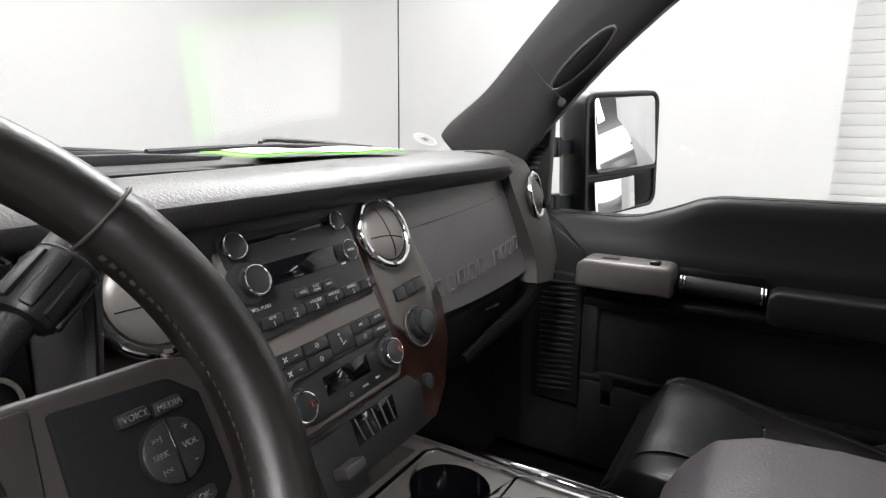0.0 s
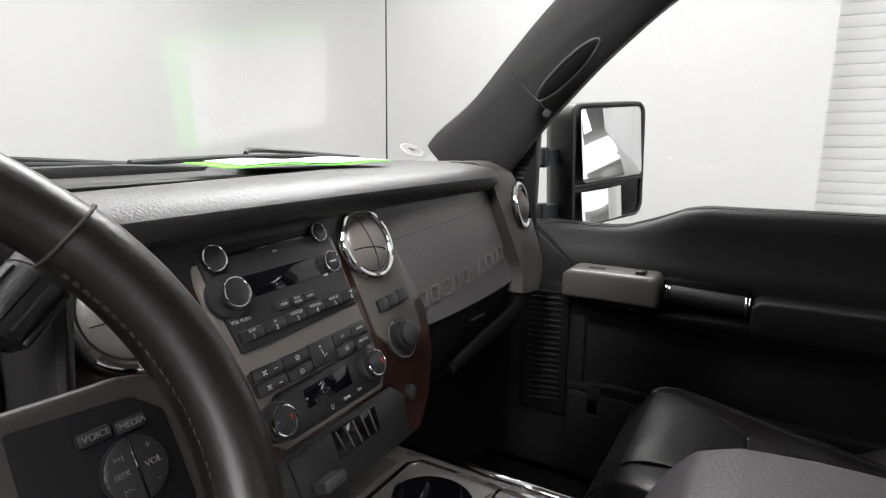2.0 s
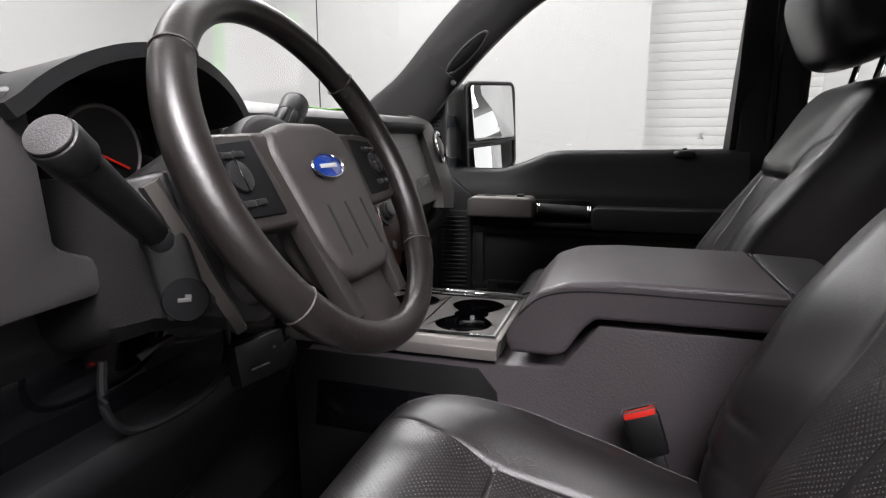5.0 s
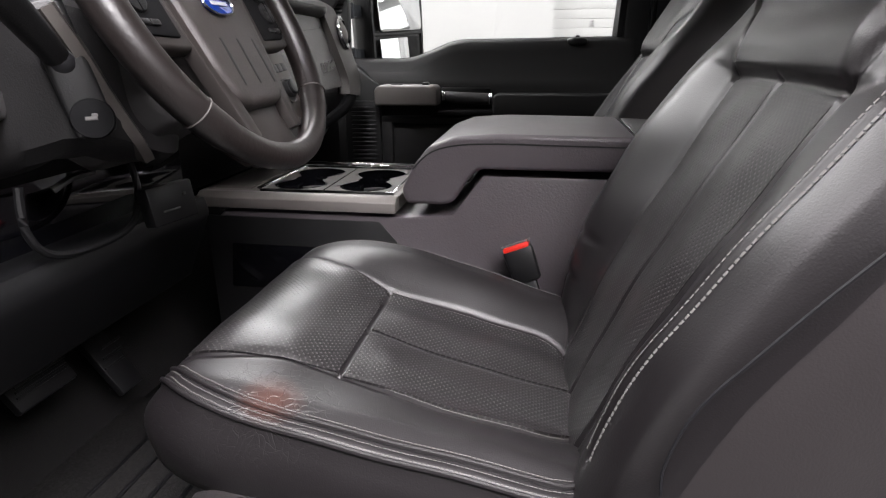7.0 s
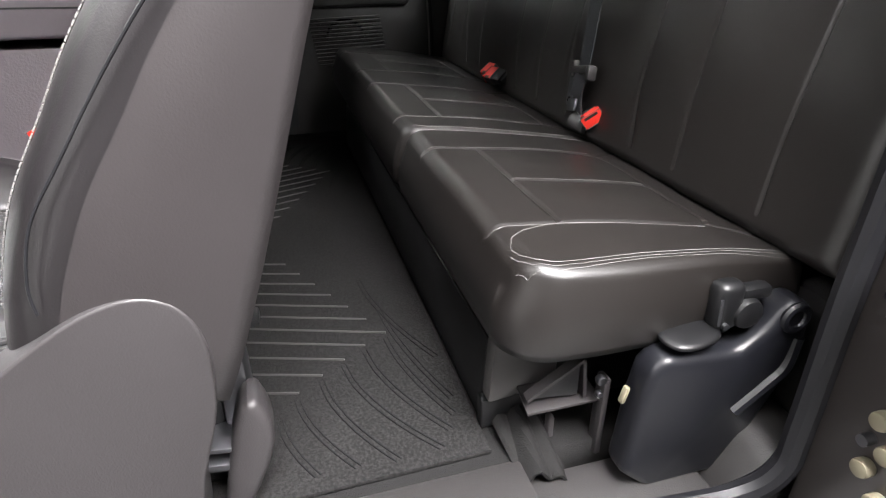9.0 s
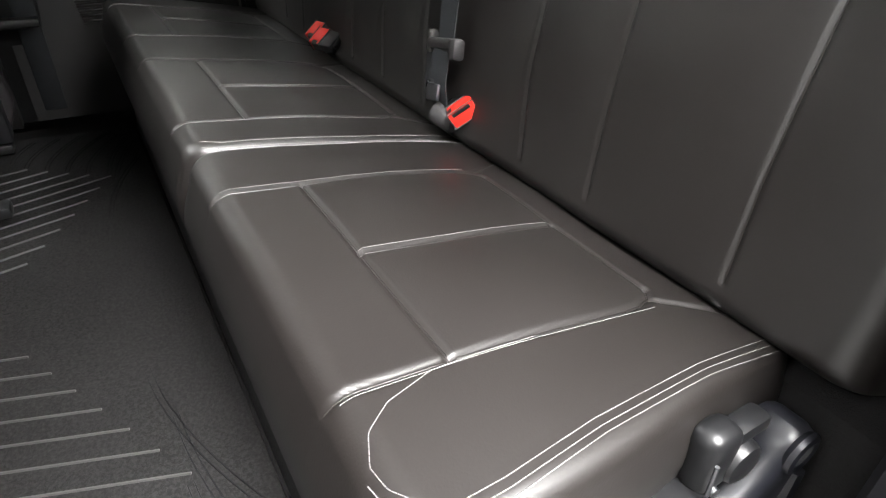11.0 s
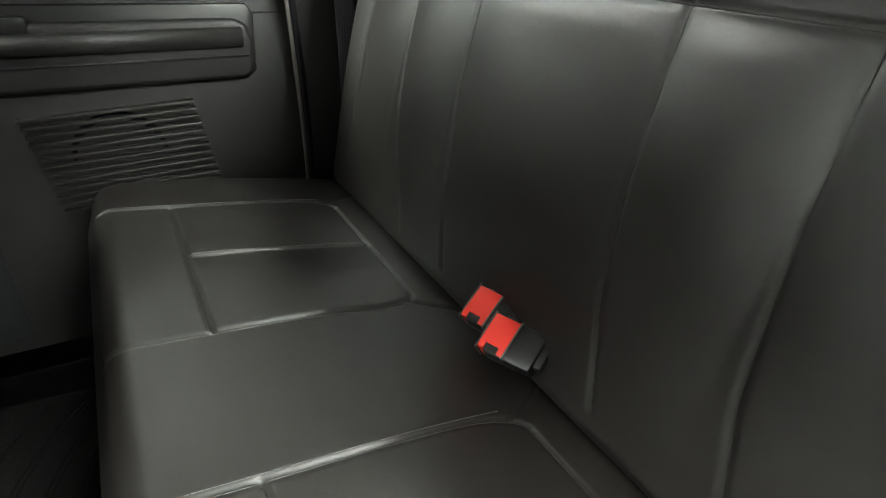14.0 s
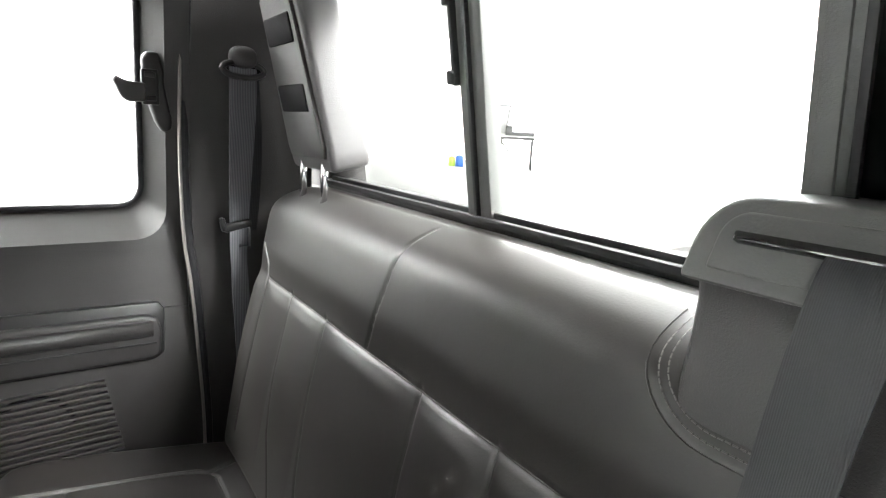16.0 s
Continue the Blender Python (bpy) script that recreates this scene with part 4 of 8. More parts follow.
def bench_cushion(x0, x1, panels, label, corner, flare=0.0):
    a = radians(8.5)
    place = frame_of((0, -0.700, 0.2275), (1, 0, 0), (0, math.cos(a), math.sin(a)), (0, -math.sin(a), math.cos(a)))
    L = 0.366
    def edge(y):
        k = max(0.0, (y - (L - 0.05)) / 0.05)
        pull = 1 - math.sqrt(max(0.0, 1 - min(1, k) ** 2))
        return (x0 - flare * float(smoothstep(0.0, 0.32, y)) + corner[0] * pull, x1 - corner[1] * pull)
    def top(x, y):
        dome = 0.006 * np.sin(np.pi * np.clip(y / L, 0, 1))
        puff = np.zeros_like(x)
        for p0, p1, pm in panels:
            for q0, q1 in ((p0, pm), (pm, p1)):
                puff = puff + 0.005 * np.clip(1 - ((x - (q0 + q1) / 2) / ((q1 - q0) / 2)) ** 2, 0, 1) * np.clip(1 - ((y - 0.168) / 0.11) ** 2, 0, 1)
        return dome + puff + 0.0012 * np.sin(23 * x + 9 * y) * np.sin(19 * y + 5 * x)
    yf, yr = 0.278, 0.066
    seams, stitch = [], []
    for p0, p1, pm in panels:
        front = [(p0, yf), (p1, yf)]
        left = [(p0, L - 0.004), (p0, yr + 0.05)] + [(p0 + 0.02 * (1 - math.cos(t)), yr + 0.05 - 0.05 * math.sin(t)) for t in (0.5, 1.0, 1.57)]
        right = [(p1, L - 0.004), (p1, yr + 0.05)] + [(p1 - 0.02 * (1 - math.cos(t)), yr + 0.05 - 0.05 * math.sin(t)) for t in (0.5, 1.0, 1.57)]
        rear = [(p0 + 0.02, yr), (p1 - 0.02, yr)]
        mid = [(pm, yf), (pm, yr)]
        seams += [front, left, right, rear, mid, [(p0 + 0.006, yr + 0.01), (p0 - 0.04, 0.0)], [(p1 - 0.006, yr + 0.01), (p1 + 0.04, 0.0)]]
        stitch += [[(pm + 0.005, yf), (pm + 0.005, yr)], [(p0 - 0.005, L - 0.01), (p0 - 0.005, 0.08)], [(p1 + 0.005, L - 0.01), (p1 + 0.005, 0.08)]]
    pad = Pad(edge, 0.0, L, top, lambda x, y: 0.092 + 0.010 * smoothstep(0.1, L, y), 0.017, place, int(270 * (x1 - x0) / 0.6), 160, seams, depth=0.0030, width=0.0026, bulge=0.006, r_ends=(0.010, 0.024))
    th = pad.mesh("cushion", BENCH, BENCH_SEAT, label)
    welts(pad, seams, th)
    pad.stitches("stitching", stitch, th, pitch=0.0042, length=0.0034, w=0.0007)
    return th, pad


dth, dpad = bench_cushion(-0.662, -0.1865, [(-0.578, -0.297, -0.437)], "dark brown-black vinyl split bench cushion, single seat part", (0.045, 0.02), flare=0.026)
pth, ppad = bench_cushion(-0.1835, 0.768, [(-0.099, 0.190, 0.042), (0.370, 0.660, 0.516)], "dark brown-black vinyl split bench cushion, double seat part", (0.02, 0.05))
WELT = [(-0.645, 0.005), (-0.647, 0.112), (-0.656, 0.225), (-0.667, 0.300), (-0.669, 0.330), (-0.660, 0.347), (-0.645, 0.355), (-0.628, 0.357), (-0.610, 0.350), (-0.595, 0.331), (-0.583, 0.295), (-0.578, 0.20)]
# triple welt stitching at the outer corner and along the division
dpad.stitches("welt_stitching", [WELT, [(x - 0.006, y + 0.004 * (y > 0.34)) for x, y in WELT[:8]], [(x - 0.011, y + 0.008 * (y > 0.34)) for x, y in WELT[:7]]], dth, pitch=0.0036, length=0.0030, w=0.0008)
# twin rows along both sides of the division, turning with the front corners
dpad.stitches("welt_stitching", [[(-0.1905, 0.02), (-0.1905, 0.330), (-0.197, 0.350)], [(-0.1965, 0.02), (-0.1965, 0.325), (-0.203, 0.346)]], dth, pitch=0.0046, length=0.0036, w=0.0015)
ppad.stitches("welt_stitching", [[(-0.1795, 0.02), (-0.1795, 0.330), (-0.173, 0.350)], [(-0.1735, 0.02), (-0.1735, 0.325), (-0.167, 0.346)]], pth, pitch=0.0046, length=0.0036, w=0.0015)


def bench_back():
    lean = radians(12.5)
    s, c = math.sin(lean), math.cos(lean)
    place = frame_of((0, -0.668, 0.232), (1, 0, 0), (0, -s, c), (0, c, s))
    H = 0.505
    def edge(y):
        k = max(0.0, (y - 0.42) / 0.085)
        pull = 0.05 * (1 - math.sqrt(max(0.0, 1 - min(1, k) ** 2)))
        return (-0.72 + pull, 0.765 - pull)
    xs = [-0.590, -0.420, -0.297, -0.060, 0.068, 0.194, 0.442, 0.575]
    ytop = 0.338
    def notch_gap(x, y):
        # distance from the rounded notch for the belt housing, positive on the pad
        cx, hx, r = -0.212, 0.138, 0.030
        qx, qy = np.abs(x - cx) - (hx - r), 0.444 + r - y
        return np.hypot(np.maximum(qx, 0), np.maximum(qy, 0)) + np.minimum(np.maximum(qx, qy), 0) - r
    def top(x, y):
        z = 0.006 * np.sin(np.pi * np.clip(y / ytop, 0, 1)) * (y < ytop)
        puff = np.zeros_like(x)
        lines = [-0.72] + xs + [0.69, 0.765]
        for q0, q1 in zip(lines[:-1], lines[1:]):
            puff = puff + 0.005 * np.clip(1 - ((x - (q0 + q1) / 2) / ((q1 - q0) / 2)) ** 2, 0, 1) * smoothstep(0.02, 0.2, y) * smoothstep(ytop + 0.003, ytop - 0.03, y)
        upper = 0.005 * smoothstep(ytop, ytop + 0.05, y)
        roll = -0.035 * smoothstep(0.43, H, y) ** 2
        gap = notch_gap(x, y)
        notch = -0.07 * smoothstep(0.004, -0.010, gap) - 0.007 * smoothstep(0.030, 0.002, gap)
        return z + puff + upper + roll + notch + 0.0012 * np.sin(13 * x + 9 * y) * np.sin(17 * y + 7 * x)
    foot = (-0.600, -0.437, -0.328, -0.105, 0.026, 0.145, 0.392, 0.500)
    seams = [[(a, 0.03), (a + (x - a) * 0.55, 0.12), (a + (x - a) * 0.85, 0.22), (x, ytop)] for a, x in zip(foot, xs)]
    seams += [[(-0.70, ytop - 0.004), (0.69, ytop - 0.004)], [(0.69, 0.06), (0.69, ytop - 0.02), (0.70, ytop + 0.02), (0.735, ytop + 0.05)]]
    seams += [[(0.318, ytop), (0.300, 0.41), (0.284, H - 0.01)]]
    pad = Pad(edge, 0.0, H, top, 0.075, 0.03, place, 560, 190, seams, depth=0.0026, width=0.0022, bulge=0.004, r_ends=(0.02, 0.03))
    th = pad.mesh("backrest", BENCH, BENCH_SEAT, "dark vinyl backrest with vertical seams")
    welts(pad, seams, th)
    def round_notch(e):
        pts = [(-0.074 + e, 0.494), (-0.074 + e, 0.474)]
        pts += [(-0.104 + (0.030 + e) * math.cos(t), 0.474 - (0.030 + e) * math.sin(t)) for t in np.linspace(0.15, math.pi / 2, 9)]
        return pts + [(-0.20, 0.444 - e), (-0.32, 0.444 - e)]
    pad.stitches("stitching", [round_notch(0.015), round_notch(0.0205)], th, pitch=0.0046, length=0.0036, w=0.0012)
    edge_roll = round_notch(0.028)
    welts(pad, [edge_roll], th)
    return th


bench_back()

# ---- centre console ----
def centre_console():
    con = thing("centre_console", "charcoal centre console with padded armrest and cup holders", "console")
    # lower body: long side walls
    body = [(0.73, 0.0), (0.74, 0.30), (0.70, 0.345), (0.40, 0.345), (0.375, 0.345), (0.29, 0.352), (0.24, 0.42), (-0.06, 0.42), (-0.06, 0.0)]
    part("body", prism(body, "x", -0.118, 0.145, 0.006), CONSOLE_VINYL, con, "grained charcoal console sides")
    # thin black sheet on the side, for the shade of a recess
    part("recess_shade", prism([(0.70, 0.20), (0.69, 0.285), (0.46, 0.285), (0.43, 0.20)], "x", -0.123, -0.116, 0.003), SCREEN_SHADE, con)
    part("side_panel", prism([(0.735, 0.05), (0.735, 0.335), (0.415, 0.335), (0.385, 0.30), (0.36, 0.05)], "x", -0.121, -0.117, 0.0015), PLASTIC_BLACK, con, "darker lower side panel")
    # satin trim deck with chrome frame and cup wells
    part("deck", B(prism([(-0.128, 0.352), (-0.128, 0.370), (-0.114, 0.378), (-0.100, 0.378), (-0.100, 0.352)], "y", 0.385, 0.745, 0.002), prism([(0.124, 0.352), (0.124, 0.378), (0.137, 0.378), (0.152, 0.370), (0.152, 0.352)], "y", 0.385, 0.745, 0.002), rbox((0.012, 0.3885, 0.365), (0.23, 0.010, 0.025), 0.001), rbox((0.012, 0.6945, 0.365), (0.235, 0.105, 0.026), 0.002)), SATIN, con, "satin grey trim deck")
    # plate with open wells: each cell is a square with a keyhole opening, a wall and a bottom
    def well_cell(x0, x1, y0, y1, top, depth, wall):
        cx, cy, n = (x0 + x1) / 2, (y0 + y1) / 2, 48
        bm = bmesh.new()
        out, rim, low, base = [], [], [], []
        for k in range(n):
            t = 2 * math.pi * k / n
            c, s = math.cos(t), math.sin(t)
            q = 1 / max(abs(c), abs(s))
            out.append(bm.verts.new((cx + c * q * (x1 - x0) / 2, cy + s * q * (y1 - y0) / 2, top)))
            # two bays across and a narrower round between them
            r = max(0.027, 0.053 * abs(c) + math.sqrt(0.043 ** 2 - (0.053 * s) ** 2)) if 0.053 * abs(s) < 0.043 else 0.027
            rim.append((cx + r * c, cy + r * s * 1.12))
        hi = [bm.verts.new((x, y, top)) for x, y in rim]
        edge = [bm.verts.new((x, y, top - 0.003)) for x, y in rim]
        low = [bm.verts.new((cx + (x - cx) * 0.97, cy + (y - cy) * 0.97, top - depth)) for x, y in rim]
        for a, b in ((out, hi),) if wall == 0 else ((hi, edge), (edge, low)):
            for k in range(n):
                bm.faces.new((a[k], a[(k + 1) % n], b[(k + 1) % n], b[k]))
        if wall:
            bm.faces.new(low)
        bmesh.ops.delete(bm, geom=[v for v in bm.verts if not v.link_faces], context="VERTS")
        return bm
    for y0, y1 in ((0.395, 0.5235), (0.5265, 0.6415)):
        cup = part("cup_holder", well_cell(-0.099, 0.123, y0, y1, 0.3785, 0.0315, 0), SATIN_DARK, con, "dark grey double cup holder with open wells", sharp=30)
        # the wells are shallow; black walls and bottom give them their shade
        part("well", well_cell(-0.099, 0.123, y0, y1, 0.3785, 0.0315, 1), SCREEN_SHADE, cup, "shallow well, blackened so that it looks deep", sharp=30)
        part("well_liner", B(ring((0.012, (y0 + y1) / 2, 0.352), 0.036, 0.0035, n=6)), PLASTIC_BLACK, cup, "black cup holder liner")
    part("chrome_frame", sweep([(-0.097, 0.396, 0.378), (-0.101, 0.634, 0.378), (-0.090, 0.644, 0.378), (0.108, 0.644, 0.378), (0.121, 0.634, 0.378), (0.121, 0.396, 0.378)], [(-0.0045, -0.004), (0.0045, -0.004), (0.003, 0.0035), (-0.003, 0.0035)], closed=True), CHROME, con, "bright chrome frame round the cup holders")
    part("far_rail", sweep([(0.135, 0.39, 0.381), (0.135, 0.66, 0.381)], [(-0.006, -0.004), (0.006, -0.004), (0.004, 0.006), (-0.004, 0.006)]), CHROME, con, "bright chrome rail")
    part("coin_tray", B(prism([(-0.095, 0.376), (0.115, 0.376), (0.105, 0.3805), (-0.085, 0.3805)], "y", 0.658, 0.728, 0.002)), SATIN_DARK, con, "shallow tray ahead of the cup holders")
    # armrest lid: padded, with a nose that drops towards the cup holders
    side = [(0.365, 0.372), (0.372, 0.395), (0.352, 0.435), (0.325, 0.468), (0.285, 0.483), (0.22, 0.488), (0.10, 0.487), (0.006, 0.486), (0.006, 0.432), (0.245, 0.432), (0.262, 0.415), (0.285, 0.378), (0.300, 0.372)]
    lid = prism(side, "x", -0.135, 0.165, 0.018, 5)
    part("armrest_lid", lid, CONSOLE_VINYL, con, "padded grained armrest lid with a rounded nose")
    st = smooth_line([(0.352, 0.430), (0.325, 0.456), (0.285, 0.469), (0.22, 0.473), (0.10, 0.472), (0.012, 0.471)], 6)
    part("lid_welt", sweep([Vector((-0.1335, p.x, p.y)) for p in [Vector((a[0], a[1])) for a in st]], round_section(0.0022, 6), up=(1, 0, 0)), PLASTIC_BLACK, con, "stitched welt along the armrest")
    part("rear_lid", prism([(0.002, 0.43), (0.002, 0.485), (-0.10, 0.480), (-0.11, 0.43)], "x", -0.132, 0.162, 0.008), PLASTIC, con, "hard plastic rear end of the console")
    part("lid_seam", rbox((0.015, 0.004, 0.4845), (0.27, 0.003, 0.003), 0.0008, (0, 0, 0)), CHROME, con, "thin bright strip at the lid's end")
    return con


centre_console()


def buckle(label, m, group="seat belt buckles", size=1.0, low=0.020, tail=0.06):
    b = thing("belt_buckle", label, "seat belt buckle", group)
    part("stalk", rbox((0, 0, -0.02 - tail / 2), (0.026, 0.012, tail), 0.004), BUCKLE_SHADE, b)
    part("body", prism([(-0.021, -0.024), (-0.024, 0.030), (-0.018, 0.036), (0.018, 0.036), (0.024, 0.030), (0.021, -0.024)], "y", -0.011, 0.011, 0.004), BUCKLE_SHADE, b, "black buckle housing")
    # a notch in one edge of the long button shows the black slot
    zc = (low + 0.039) / 2
    bite = [(0.021, zc + 0.008), (0.013, zc + 0.008), (0.013, zc - 0.008), (0.021, zc - 0.008)] if low < 0.02 else []
    part("button", prism([(-0.021, low), (-0.021, 0.039), (0.021, 0.039)] + bite + [(0.021, low)], "y", -0.0125, 0.0125, 0.0015 if bite else 0.003), RED, b, "red release button")
    if bite:
        part("button_edge", rbox((0, 0, low - 0.0008), (0.046, 0.0265, 0.0016), 0.0006), LEGEND_DIM, b, "thin bright edge of the button")
    part("slot", rbox((0.0, -0.007, 0.0385), (0.030, 0.006, 0.003), 0.001), BUCKLE_SHADE, b)
    part("housing_edge", sweep([(-0.0225, -0.0125, 0.0395), (0.0225, -0.0125, 0.0395), (0.0225, 0.0125, 0.0395), (-0.0225, 0.0125, 0.0395)], round_section(0.0010, 6), closed=True), LEGEND_DIM, b)
    part("clip", prism([(-0.012, -0.022), (0.018, -0.008), (0.018, -0.012), (-0.008, -0.026)], "y", -0.0128, -0.0115, 0.0), CHROME, b)
    b.matrix_basis = m @ Matrix.Scale(size, 4)
    return b


buckle("black belt buckle with red button beside the console", pose(-0.168, 0.168, 0.285, 12, 22, 90), low=0.0295)

# ---- dashboard ----
SLOPE = 0.45
def on_face(x, z, out=0.0):
    """A place on the sloping face of the centre stack, out metres towards the cabin."""
    k = math.hypot(1, SLOPE)
    return (x, 0.672 + (z - 0.52) * SLOPE - out / k, z + out * SLOPE / k)


TILT = -math.degrees(math.atan(SLOPE))
def face_pose(x, z, out=0.0, roll=0.0):
    """Local x across, y up the face, z out of it."""
    return pose(*on_face(x, z, out), 90 + TILT, 0, 0) @ pose(0, 0, 0, 0, 0, roll)


def up_face(poly, a, b, r=0.001):
    """A polygon of (x, z) on the stack, from a to b metres out of the face."""
    bm = prism([(x, (z - 0.52) * math.hypot(1, SLOPE)) for x, z in poly], "z", a, b, r)
    return moved(bm, pose(*on_face(0, 0.52), 90 + TILT, 0, 0))


def frame_at(place, out):
    """A pose whose local z points along out and whose y points up."""
    z = Vector(out).normalized()
    x = Vector((0, 0, 1)).cross(z).normalized()
    y = z.cross(x)
    return Matrix(((x.x, y.x, z.x, place[0]), (x.y, y.y, z.y, place[1]), (x.z, y.z, z.z, place[2]), (0, 0, 0, 1)))


def dashboard():
    d = thing("dashboard", "charcoal grained dashboard with woodgrain centre stack", "dashboard")
    # grained upper pad: profile in y,z swept across, its front lip bowed
    def bow(x):
        return -0.015 * ((x - 0.02) / 0.62) ** 2
    prof = [(0.742, 0.688), (0.722, 0.692), (0.708, 0.704), (0.706, 0.716), (0.716, 0.727), (0.745, 0.733), (0.80, 0.736), (0.86, 0.735), (0.865, 0.722), (0.875, 0.715), (1.0, 0.722), (1.08, 0.728), (1.08, 0.66), (0.80, 0.66)]
    def brow(x):
        return 0.797 + 0.159 * min(max(x, -0.45), 0.17)
    def station(x, i, y, z):
        open_bin = 1.0 - float(smoothstep(0.160, 0.172, x))
        if i in (6, 7, 8, 9):
            e = brow(x)
            y = (0.5 * (0.745 + e), e, e + 0.004, e + 0.014)[i - 6]
            z = (0.7365, 0.7365, 0.7365 - 0.013 * open_bin, 0.7365 - 0.034 * open_bin)[i - 6]
        if i in (10, 11):
            z = z + (0.010 if i == 10 else 0.004) * (1 - open_bin)
        if i < 6:
            y += 0.05 * float(smoothstep(0.475, 0.545, x))
        return (x, y + bow(x) - (0.02 if i > 9 else 0) * ((x - 0.02) / 0.6) ** 2 * 4, z)
    xs_pad = sorted(list(np.linspace(-0.66, 0.605, 60)) + [0.158, 0.162, 0.166, 0.170, 0.174])
    rows = [[station(x, i, y, z) for i, (y, z) in enumerate(prof)] for x in xs_pad]
    bm = bmesh.new()
    vs = [[bm.verts.new(p) for p in r] for r in rows]
    n = len(prof)
    for i in range(len(vs) - 1):
        for j in range(n):
            bm.faces.new((vs[i][j], vs[i + 1][j], vs[i + 1][(j + 1) % n], vs[i][(j + 1) % n]))
    bm.faces.new(vs[0]), bm.faces.new(vs[-1])
    part("upper_pad", bm, DASH_SKIN_DIM, d, "grained charcoal dash top", sharp=50)
    def liner(x, v):
        a, b = brow(x) + 0.0165 + bow(x), 0.985 - 0.08 * ((x - 0.02) / 0.6) ** 2
        return (x, a + (b - a) * v, 0.706 + 0.0185 * v)
    part("trough_liner", sheet([[liner(x, v) for x in np.linspace(-0.56, 0.160, 30)] for v in np.linspace(0, 1, 5)], 0.001, out=(0, 0, 1)), PLASTIC_BLACK, d, "black trough in the dash top")
    part("lower_body", prism([(0.735, 0.70), (0.72, 0.60), (0.70, 0.50), (0.80, 0.36), (1.0, 0.30), (1.0, 0.70)], "x", -0.62, 0.60, 0.01), PLASTIC_BLACK, d, "dark lower dashboard")
    # woodgrain stack and its satin frame
    part("wood_panel", up_face([(-0.165, 0.705), (0.172, 0.705), (0.205, 0.60), (0.215, 0.55), (0.195, 0.50), (0.155, 0.455), (0.115, 0.43), (-0.10, 0.43), (-0.20, 0.50), (-0.26, 0.60), (-0.27, 0.70)], -0.03, 0.002, 0.004), WOOD, d, "dark glossy woodgrain centre panel")
    part("lower_fascia", up_face([(-0.112, 0.486), (0.086, 0.489), (0.106, 0.472), (0.090, 0.43), (-0.10, 0.43), (-0.118, 0.46)], -0.03, 0.0032, 0.002), PLASTIC_BLACK, d, "black panel below the climate controls")
    part("stack_frame", up_face([(-0.120, 0.696), (0.071, 0.701), (0.077, 0.65), (0.078, 0.585), (0.082, 0.54), (0.083, 0.507), (0.070, 0.492), (-0.085, 0.490), (-0.102, 0.503), (-0.110, 0.55)], -0.005, 0.007, 0.003), STACK, d, "satin grey centre stack frame")
    part("side_frame", up_face([(0.112, 0.7025), (0.178, 0.7025), (0.192, 0.655), (0.193, 0.602), (0.187, 0.5515), (0.184, 0.53), (0.158, 0.511), (0.118, 0.522), (0.094, 0.545), (0.092, 0.62), (0.098, 0.68)], -0.005, 0.0055, 0.003), SATIN_DARK, d, "dark satin surround of the outer vent and switches")
    # radio
    radio = part("radio", up_face([(-0.112, 0.685), (0.060, 0.691), (0.067, 0.65), (0.072, 0.586), (-0.097, 0.580), (-0.106, 0.63)], 0.0, 0.011, 0.002), PIANO, d, "black radio panel with disc slot")
    part("disc_slot", up_face([(-0.078, 0.6640), (0.036, 0.6670), (0.036, 0.6705), (-0.078, 0.6675)], 0.0, 0.0118, 0.0003), SCREEN_SHADE, radio)
    part("display", up_face([(-0.070, 0.6235), (0.031, 0.6255), (0.033, 0.6455), (-0.070, 0.6440)], 0.0, 0.0122, 0.0005), SCREEN_SHADE, radio, "glossy dark display")
    for x, z, r in ((-0.096, 0.6645, 0.0125), (0.047, 0.669, 0.0105), (0.052, 0.636, 0.0115)):
        part("round_button", moved(disc((0, 0, 0), r, 0.008, bevel=0.0015), face_pose(x, z, 0.013)), PIANO, radio)
        part("button_ring", moved(ring((0, 0, 0), r, 0.0012, n=8), face_pose(x, z, 0.0165)), CHROME, radio, "chrome button ring")
    part("knob_seat", moved(disc((0, 0, 0), 0.0215, 0.008, bevel=0.003), face_pose(-0.094, 0.631, 0.010)), PIANO, radio)
    part("volume_knob", moved(disc((0, 0, 0), 0.0150, 0.018, bevel=0.003), face_pose(-0.090, 0.631, 0.014)), PIANO, radio, "volume knob")
    part("knob_ring", moved(ring((0, 0, 0), 0.0140, 0.0014, n=8), face_pose(-0.090, 0.631, 0.0228)), CHROME, radio, "chrome knob ring")
    for k in range(3):
        part("seek_key", moved(rbox((0, 0, 0), (0.0185, 0.0095, 0.006), 0.002), face_pose(-0.036 + 0.0195 * k, 0.6095, 0.012, 0.6)), PIANO, radio)
    for k in range(6):
        x = -0.083 + 0.0293 * k
        part("preset_key", moved(rbox((0, 0, 0), (0.0285, 0.0125, 0.007), 0.003), face_pose(x, 0.5935 + 0.0008 * k, 0.012, 0.6)), PIANO, radio)
        letters(str(k + 1), 0.0075, face_pose(x, 0.5910 + 0.0008 * k, 0.0157), LEGEND, radio)
    for k, w in enumerate(("REW", "FF", "<FOLDER", "FOLDER>", "SHUFFLE", ">/II")):
        letters(w, 0.0042, face_pose(-0.083 + 0.0293 * k, 0.5965 + 0.0008 * k, 0.0157), LEGEND, radio)
    for k, w in enumerate(("<SEEK", "TEXT\nSCAN", "SEEK>")):
        letters(w, 0.0038, face_pose(-0.036 + 0.0195 * k, 0.6095, 0.0152), LEGEND, radio)
    letters("VOL-PUSH", 0.0050, face_pose(-0.088, 0.6075, 0.0113), LEGEND, radio)
